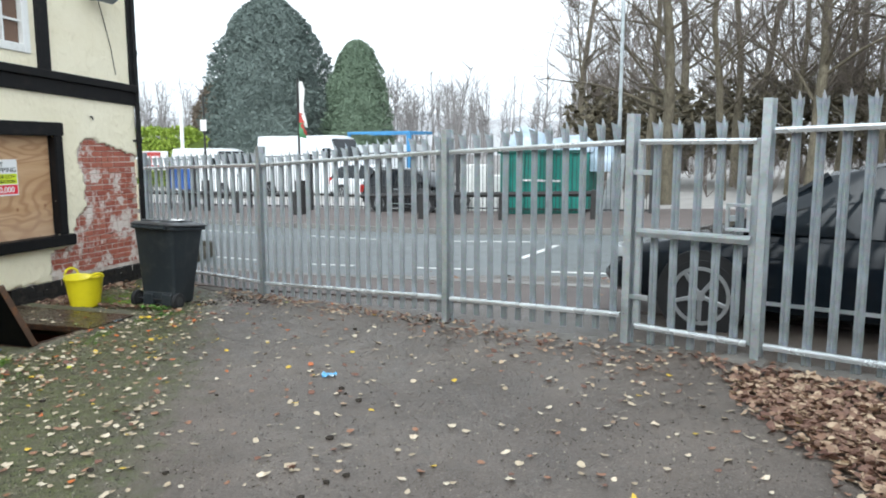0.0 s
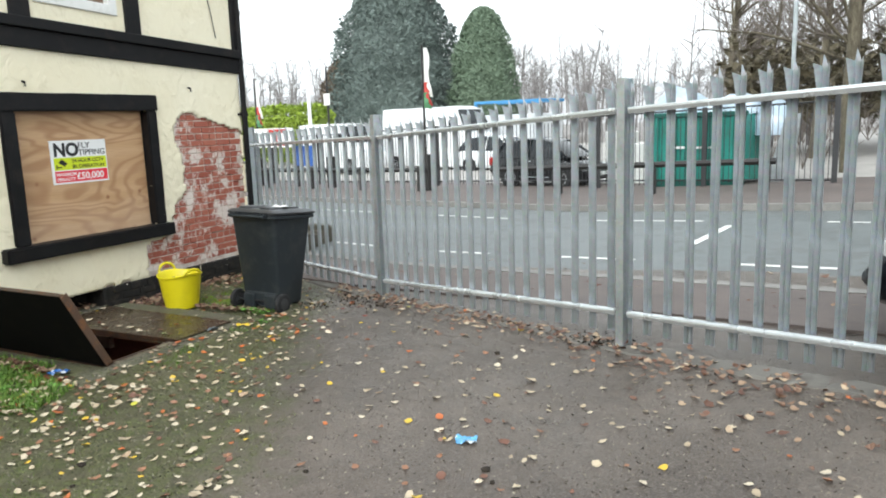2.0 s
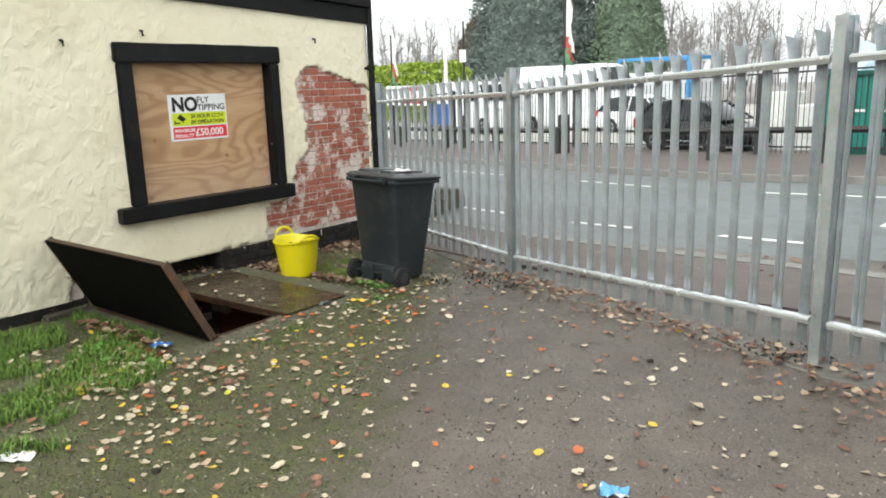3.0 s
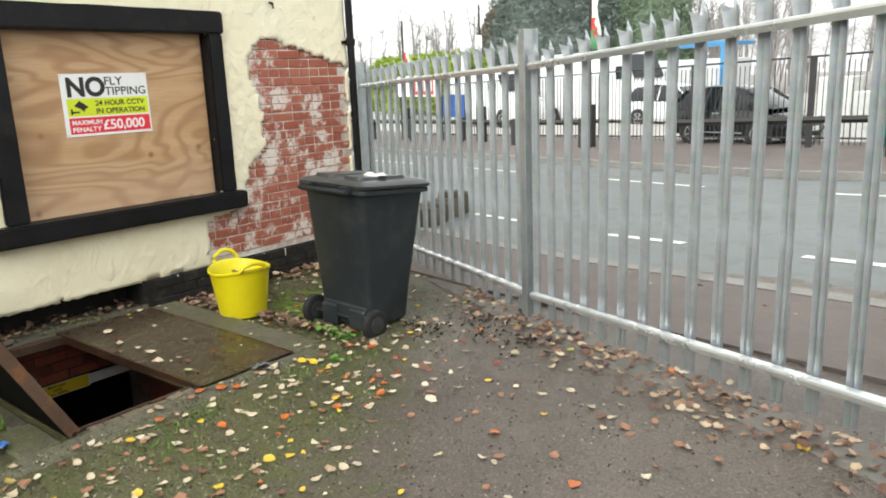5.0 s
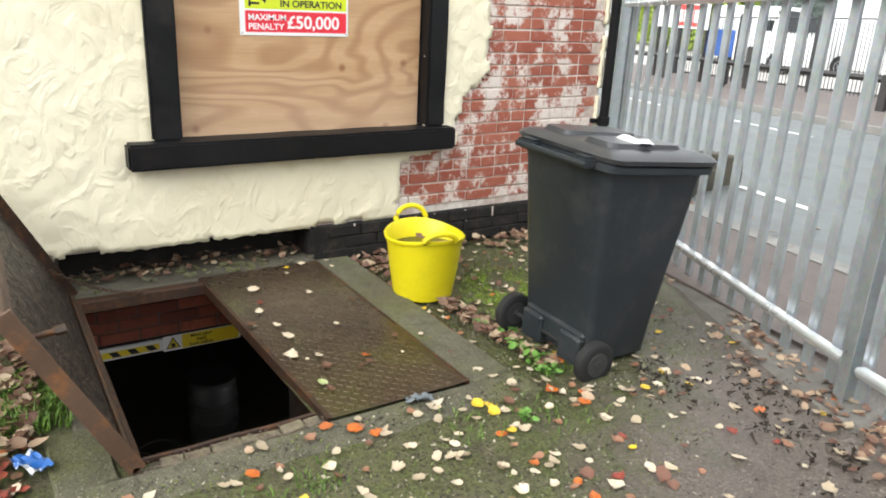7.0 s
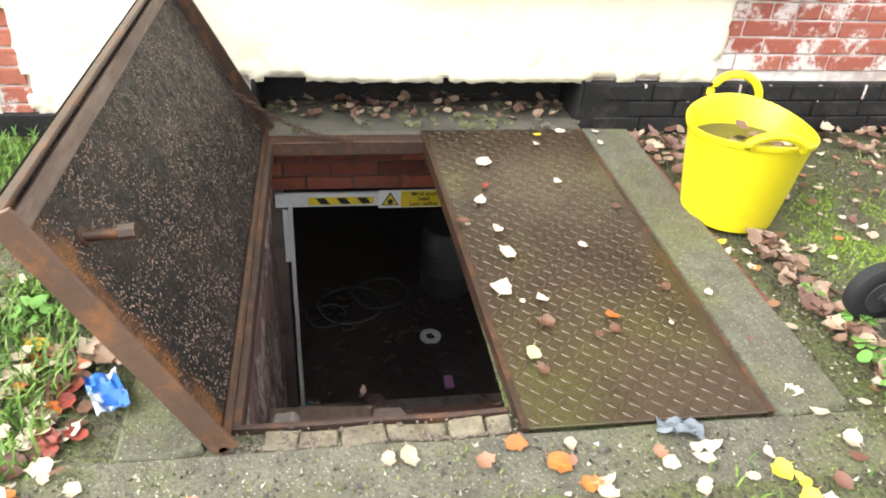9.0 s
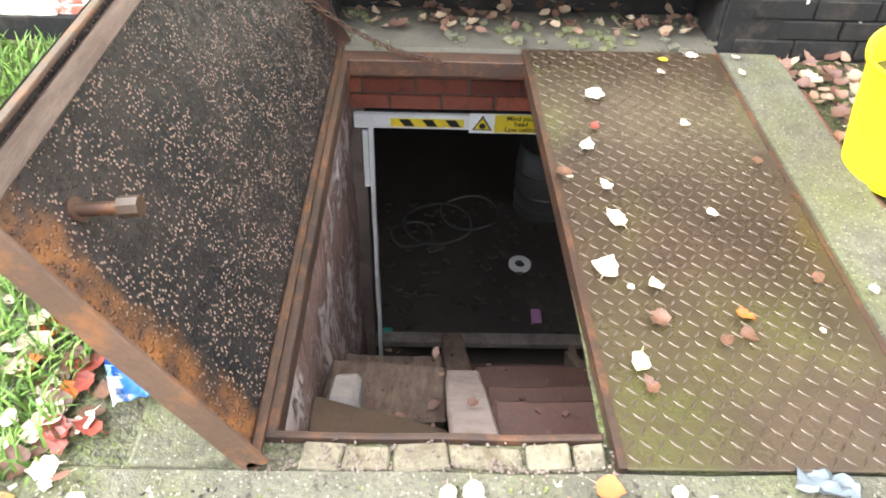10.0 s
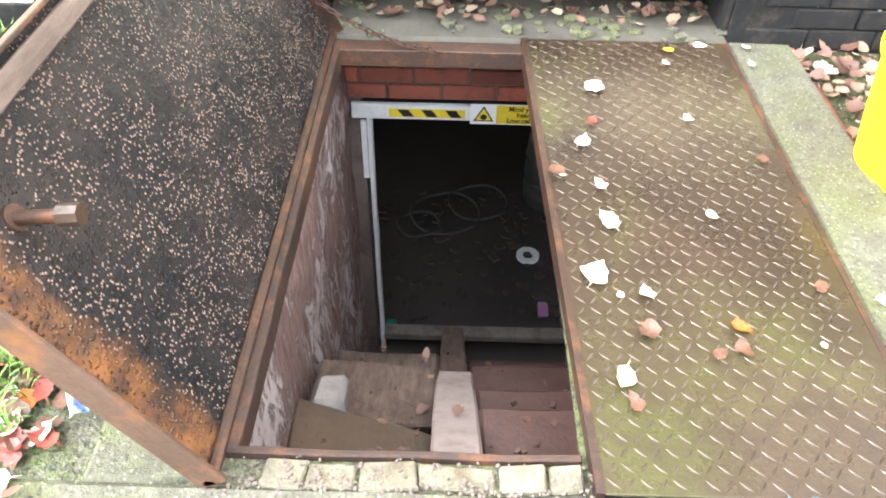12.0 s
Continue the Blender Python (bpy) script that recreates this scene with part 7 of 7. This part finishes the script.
def by_wall(rng):
    x, y = rng.uniform(-7.06, -6.35), rng.uniform(6.95, 8.6)
    if x > -6.75 + 0.5 * noise.noise((y * 3, 0, 0)):
        return None
    return x, y, slope(x) + 0.01 + 0.03 * rng.random(), 30


def by_kerb(rng):
    x = rng.uniform(-6.7, -5.3)
    return x, 7.09 + abs(rng.gauss(0, 0.07)), slope(x) + 0.008 + 0.02 * rng.random(), 28


def in_slot(rng):
    return rng.uniform(-7.42, -7.12), rng.uniform(5.35, 6.75), HZ + 0.02 + 0.02 * rng.random(), 30


def left_of_door(rng):
    x, y = rng.uniform(-6.3, -4.4), rng.uniform(4.35, 5.1)
    if (x + 5.53) ** 2 + (y - 5.06) ** 2 < 0.02:
        return None
    return x, y, slope(x) + 0.01 + 0.02 * rng.random(), 22


def under_door(rng):
    x = rng.uniform(-6.6, -5.68)
    return x, 5.17 - abs(rng.gauss(0, 0.07)), HZ + 0.012 + 0.015 * rng.random(), 22


def road_side(rng):
    s, d = rng.uniform(-3, 12), rng.uniform(7.2, 8.9)
    p = at_road(s, d)
    return p.x, p.y, p.z + 0.01, 15


def on_steps(rng):
    x, y = rng.uniform(-7.3, -5.45), rng.uniform(5.42, 6.6)
    return x, y, step_top(x, y) + 0.02, 25


def in_tub(rng):
    a, r = rng.uniform(0, 6.28), 0.14 * rng.random() ** 0.5
    return -6.37 + r * math.cos(a), 7.105 + r * math.sin(a), -0.468 + 0.285, 12


SC = make_scatter_leaf()
leaf_drift("step_leaves", "leaves and scraps fallen on the cellar steps", 46, on_steps, M["drift"], 0.5, 13)
leaf_drift("tub_leaves", "brown leaves floating in the yellow tub", 16, in_tub, M["drift"], 0.7, 14)
leaf_drift("leaf_pile", "heap of wet brown fallen leaves by the fence", 4200, pile, M["drift"], 0.78, 5)
leaf_drift("loose_leaves", "pale fallen leaves scattered over the yard", 6000, loose, SC, 0.58, 6)
leaf_drift("fence_leaves", "brown leaves blown along the foot of the fence", 900, along_fence, M["drift"], 0.6, 7)
leaf_drift("wall_leaves", "dark damp leaves heaped against the house wall", 520, by_wall, M["drift"], 0.72, 8)
leaf_drift("kerb_leaves", "dark leaves lying along the hatch kerb", 170, by_kerb, M["drift"], 0.8, 9)
leaf_drift("slot_leaves", "leaves blown into the slot at the wall's foot", 130, in_slot, M["drift"], 0.6, 10)
leaf_drift("door_leaves", "pale and brown leaves beside the open hatch door", 170, left_of_door, SC, 0.7, 11)
leaf_drift("hatch_leaves", "damp brown leaves under the leaning hatch door", 90, under_door, M["drift"], 0.85, 15)
leaf_drift("road_leaves", "leaves lying on the footway beyond the fence", 160, road_side, M["drift"], 0.9, 12)


def grass_patch(name, label, n, where, hgt, material, seed, wide=0.006):
    rng = random.Random(seed)
    verts, faces = [], []
    for _ in range(n):
        spot = where(rng)
        if spot is None:
            continue
        x, y, z = spot
        a = rng.uniform(0, 2 * math.pi)
        d = Vector((math.cos(a), math.sin(a), 0))
        s = Vector((-d.y, d.x, 0)) * wide * rng.uniform(0.6, 1.2)
        h = hgt * rng.uniform(0.4, 1.1)
        lean = rng.uniform(0.2, 1.1)
        p = Vector((x, y, z - 0.01))
        b = len(verts)
        verts += [p - s, p + s, p + d * h * lean * 0.35 + Vector((0, 0, h * 0.6)) + s * 0.8, p + d * h * lean * 0.35 + Vector((0, 0, h * 0.6)) - s * 0.8, p + d * h * lean + Vector((0, 0, h * 0.85))]
        faces += [(b, b + 1, b + 2, b + 3), (b + 3, b + 2, b + 4)]
    tagged(mesh_of(name, verts, faces, material, None, False), label, "grass", kind="stuff")


def lawn(rng):
    x, y = rng.uniform(-7.05, -4.5), rng.uniform(2.6, 5.27)
    edge = 4.95 + 0.25 * noise.noise((x * 2, y * 2, 0)) + 0.1 * noise.noise((x * 7, y * 7, 0))
    lim = -5.15 - (5.0 - y) * -0.42 + 0.35 * noise.noise((x * 3, y * 3, 6))
    if x > lim or (y > 5.02 and x > -5.8) or noise.noise((x * 2.5, y * 2.5, 9)) < -0.28:
        return None
    return x, y, yard_height(x, y)


def tufts(rng):
    c = ((-5.05, 6.55, 0.10), (-5.0, 5.9, 0.05), (-6.6, 7.75, 0.22), (-5.3, 7.15, 0.05), (-4.9, 5.6, 0.12), (-4.6, 4.5, 0.15), (-5.0, 6.9, 0.08), (-3.9, 3.6, 0.12), (-7.0, 5.15, 0.1), (-6.35, 7.9, 0.15))[rng.randrange(10)]
    x, y = rng.gauss(c[0], c[2]), rng.gauss(c[1], c[2])
    return x, y, yard_height(x, y)


grass_patch("grass", "rough bright green grass beside the hatch door", 30000, lawn, 0.085, M["grass"], 31, 0.004)
grass_patch("grass_tufts", "small tufts of grass in the tarmac", 900, tufts, 0.045, M["grass"], 32, 0.003)


def moss(rng):
    x, y = rng.uniform(-7.0, -3.0), rng.uniform(2.0, 8.3)
    if -7.1 < x < -5.34 and 5.2 < y < 6.78 or -x + (6.6 - y) * 0.62 < 4.25 + 0.7 * noise.noise((x * 1.7, y * 1.7, 4)) or noise.noise((x * 4, y * 4, 8)) < -0.15 or y > 8.1 - 0.42 * (x + 4.5):
        return None
    return x, y, yard_height(x, y) + 0.008


grass_patch("moss", "short bright moss growing between the grit", 30000, moss, 0.011, make_foliage("moss_tips", (0.07, 0.085, 0.02), (0.17, 0.20, 0.05)), 33, 0.0035)


def bright_moss(rng):
    x, y = rng.gauss(-6.12, 0.20), rng.gauss(7.56, 0.14)
    if (x + 6.365) ** 2 + (y - 7.125) ** 2 < 0.04 or x > -5.75 or noise.noise((x * 6, y * 6, 2)) < -0.2:
        return None
    return x, y, yard_height(x, y) + 0.006


grass_patch("moss_cushion", "bright green cushion of moss by the yellow tub", 5000, bright_moss, 0.016, make_foliage("bright_moss", (0.11, 0.19, 0.015), (0.24, 0.34, 0.03)), 35, 0.004)


def grit(n, seed):
    """Crumbs of stone and earth over the yard."""
    rng = random.Random(seed)
    verts, faces = [], []
    while len(verts) < n * 4:
        x, y = rng.uniform(-7.0, 2.5), rng.uniform(1.2, 8.3)
        mossy = -x + (6.6 - y) * 0.62 > 4.4
        if on_hatch_hole(x, y) or y > 8.1 - 0.42 * (x + 4.5) or rng.random() > (1.0 if mossy else 0.45):
            continue
        s, z, i = rng.uniform(0.003, 0.0095), yard_height(x, y), len(verts)
        verts += [Vector((x + s * rng.uniform(-1, 1), y + s * rng.uniform(-1, 1), z + s * k)) for k in (0, 0, 0, 0.8)]
        faces += [(i, i + 1, i + 3), (i + 1, i + 2, i + 3), (i + 2, i, i + 3)]
    m = Nodes("yard_grit", 0.8)
    tone = m.t.nodes.new("ShaderNodeValToRGB")
    m.put(m.island(), tone.inputs[0])
    e = tone.color_ramp.elements
    e[0].position, e[0].color = 0.0, rgb((0.02, 0.016, 0.012))
    e[1].position, e[1].color = 1.0, rgb((0.42, 0.38, 0.30))
    e.new(0.5).color = rgb((0.05, 0.04, 0.03))
    tagged(mesh_of("yard_grit", verts, faces, m.done(tone.outputs[0]), None, False), "fine stone grit and earth crumbs on the yard", "grit", kind="stuff")


grit(62000, 91)


def edge_crumbs():
    """Gravel and broken mortar round the edge bricks."""
    rng = random.Random(19)
    bm = bmesh.new()
    for _ in range(420):
        s = rng.uniform(0.0010, 0.0036)
        x = -5.372 + rng.gauss(0, 0.012) if rng.random() < 0.5 else -5.405 + rng.gauss(0, 0.016)
        box(bm, -s, s, -s * 0.8, s * 0.7, 0, s * 1.2, m=pose(x, rng.uniform(5.40, 6.10), HZ + 0.003, rng.uniform(-25, 25), rng.uniform(-25, 25), rng.uniform(0, 360)))
    tagged(part("edge_crumbs", bm, simple("broken_mortar", (0.20, 0.155, 0.125), 0.8, 0, 0.7, 14, 0.4, (0.10, 0.07, 0.055), 0.8)), "gravel and broken mortar round the edge bricks", "rubble", kind="stuff")


edge_crumbs()


WEED_LEAF = bpy.data.meshes.new("weed_leaf")
WEED_LEAF.from_pydata([(0, 0, 0.1)] + [(1.3 * math.cos(k) + 0.1 * math.cos(5 * k), math.sin(k), 0.25 * math.cos(2 * k)) for k in np.linspace(0, 2 * math.pi, 10)[:-1]], [], [(0, i, i % 9 + 1) for i in range(1, 10)])
WEED_LEAF.shade_smooth()
WEED_LEAF.materials.append(M["weed"])


def weed(x, y, size, seed):
    rng = random.Random(seed)
    w = thing("weed", "small green broad-leaved weed growing in the tarmac", "weed", pose(x, y, slope(x)), "weeds by the bin")
    verts, faces = [], []
    for i in range(16):
        a, d = rng.uniform(0, 6.28), rng.uniform(0.02, 0.11) * size
        c = Vector((d * math.cos(a), d * math.sin(a), 0.02 + 0.05 * size * rng.random()))
        s = rng.uniform(0.016, 0.032) * size
        ob = new("weed_leaf", WEED_LEAF)
        ob.parent = w
        ob.matrix_local = Matrix.LocRotScale(c, Euler((rng.uniform(-0.6, 0.6), rng.uniform(-0.6, 0.6), a)), (s, s, s))
        quick_tube(verts, faces, [Vector((0, 0, -0.01)), c], 0.002, 0.0015, 3)
    mesh_of("stem", verts, faces, M["weed"], w)


for i, (x, y, s) in enumerate(((-5.55, 7.14, 1.0), (-5.42, 7.13, 1.1), (-5.70, 7.20, 0.8), (-5.28, 7.10, 0.9), (-5.86, 7.14, 0.6), (-5.0, 6.75, 0.7), (-5.6, 4.75, 0.9), (-5.3, 4.9, 0.7), (-5.9, 4.85, 1.1))):
    weed(x, y, s * 0.58, 50 + i)


def crumpled(name, label, x, y, z, a, b, colour, seed, rz=0.0):
    bm = bmesh.new()
    bmesh.ops.create_grid(bm, x_segments=10, y_segments=7, size=0.5)
    for v in bm.verts:
        q = Vector((v.co.x * 3.1 + seed, v.co.y * 3.1, seed * 2.0))
        v.co = Vector((v.co.x * a * (1 + 0.15 * noise.noise(q)), v.co.y * b * (1 + 0.15 * noise.noise(q + Vector((5, 0, 0)))), 0.012 + 0.02 * noise.noise(q * 1.7) + 0.01 * noise.noise(q * 4)))
    bmesh.ops.solidify(bm, geom=bm.faces[:], thickness=0.0015)
    ob = tagged(part(name, bm, colour, smooth=True), label, "litter")
    ob.matrix_world = pose(x, y, z, 0, 0, rz)


def packet_material(name, a, b):
    n = Nodes(name, 0.3)
    col = n.mix(n.ramp(n.noise(14, 3, 0.5), 0.55, 0.61), a, b)
    n.bump(n.noise(40, 4), 0.4, 0.004)
    return n.done(col)


crumpled("crisp_packet", "crumpled blue and white crisp packet by the hatch door", -5.567, 5.125, -0.435, 0.14, 0.075, packet_material("blue_packet", (0.03, 0.13, 0.42), (0.62, 0.65, 0.7)), 1.0, 25)
crumpled("wrapper", "crumpled pale blue wrapper lying on the tarmac", -2.03, 4.88, -0.255, 0.11, 0.07, packet_material("pale_wrapper", (0.12, 0.35, 0.60), (0.6, 0.65, 0.7)), 2.0, 20)
crumpled("paper_scrap", "flat white paper scrap on the mossy tarmac", -4.62, 3.74, -0.40, 0.22, 0.08, M["white"], 3.0, 35)
crumpled("grey_leaf_scrap", "crumpled grey scrap on the concrete kerb", -5.34, 6.48, -0.44, 0.11, 0.06, simple("grey_scrap", (0.13, 0.15, 0.16), 0.5), 4.0, 70)
random.seed(9)
for i in range(14):
    x, y = random.uniform(-4.2, -0.8), random.uniform(3.0, 6.6)
    bm = bmesh.new()
    bmesh.ops.create_icosphere(bm, subdivisions=1, radius=random.uniform(0.012, 0.03))
    for v in bm.verts:
        v.co *= 1 + 0.4 * noise.noise(v.co * 60)
        v.co.z *= 0.6
    ob = tagged(part("clod", bm, M["dark"]), "small dark clod of earth on the tarmac", "clod", "clods on the tarmac")
    ob.matrix_world = pose(x, y, yard_height(x, y) + 0.006)
rng = random.Random(77)
for k, (x, y) in enumerate(((-4.65, 7.75), (-1.85, 6.72), (-4.9, 7.45), (-4.3, 7.5))):
    verts, faces = [], []
    for _ in range(120):
        a, b, s = rng.gauss(0, 0.16), rng.gauss(0, 0.10), rng.uniform(0.006, 0.022)
        i = len(verts)
        c = Vector((a, b, s * 0.5))
        verts += [c + Vector((s * rng.uniform(-1, 1), s * rng.uniform(-1, 1), s * rng.uniform(-0.6, 0.8))) for _ in range(4)]
        faces += [(i, i + 1, i + 2), (i, i + 1, i + 3), (i + 1, i + 2, i + 3), (i, i + 2, i + 3)]
    ob = mesh_of("dirt_crumbs", verts, faces, M["dark"], None, False)
    ob.matrix_world = pose(x, y, yard_height(x, y) + 0.004)
    tagged(ob, "dark earth crumbs spilled at a fence post", "dirt", kind="stuff")

# ---- bricks where the render has fallen ----
def lay_bricks():
    full = bmesh.new()
    box(full, -0.02, 0.009, -0.1075, 0.1075, -0.0325, 0.0325, bevel=0.004)
    half = bmesh.new()
    box(half, -0.02, 0.009, -0.051, 0.051, -0.0325, 0.0325, bevel=0.004)
    kinds = []
    for bm, mat in ((full, "brick"), (half, "brick")):
        me = bpy.data.meshes.new("brick")
        bm.to_mesh(me)
        me.materials.append(M[mat])
        kinds.append(me)
        me2 = me.copy()
        me2.materials.clear()
        me2.materials.append(M["cellar_brick"])
        kinds.append(me2)
        bm.free()
    rng = random.Random(23)
    wall = bpy.data.objects["wall_house_front"]
    row = 0
    z = -0.165
    while z < 1.66:
        y = 7.20 + (0.1125 if row % 2 else 0.0)
        header = row % 4 == 3
        w = 0.1125 if header else 0.225
        while y < 8.97:
            c = y + w / 2
            near = any(in_patch(c + a, z + b) for a in (-0.12, 0, 0.12) for b in (-0.05, 0, 0.05))
            if near and c < 8.92:
                ob = new("brick", kinds[2 if header else 0])
                ob.parent = wall
                ob.location = (BX + rng.uniform(-0.004, 0.003), c, z + rng.uniform(-0.002, 0.002))
            y += w
        z += 0.075
        row += 1
    for k in range(7):
        ob = new("brick", kinds[0])
        ob.parent = wall
        ob.location = (BX, 4.42 + (0.1125 if k % 2 else 0.0), -0.39 + 0.075 * k)
    pit = bpy.data.objects["wall_pit_back"]
    for r in range(6):
        y = 5.33 - (0.1125 if r % 2 else 0)
        while y < 6.75:
            ob = new("brick", kinds[1])
            ob.parent = pit
            ob.location = (-7.375 + rng.uniform(-0.004, 0.004), y + 0.1125, -0.865 + 0.075 * r)
            y += 0.225


lay_bricks()
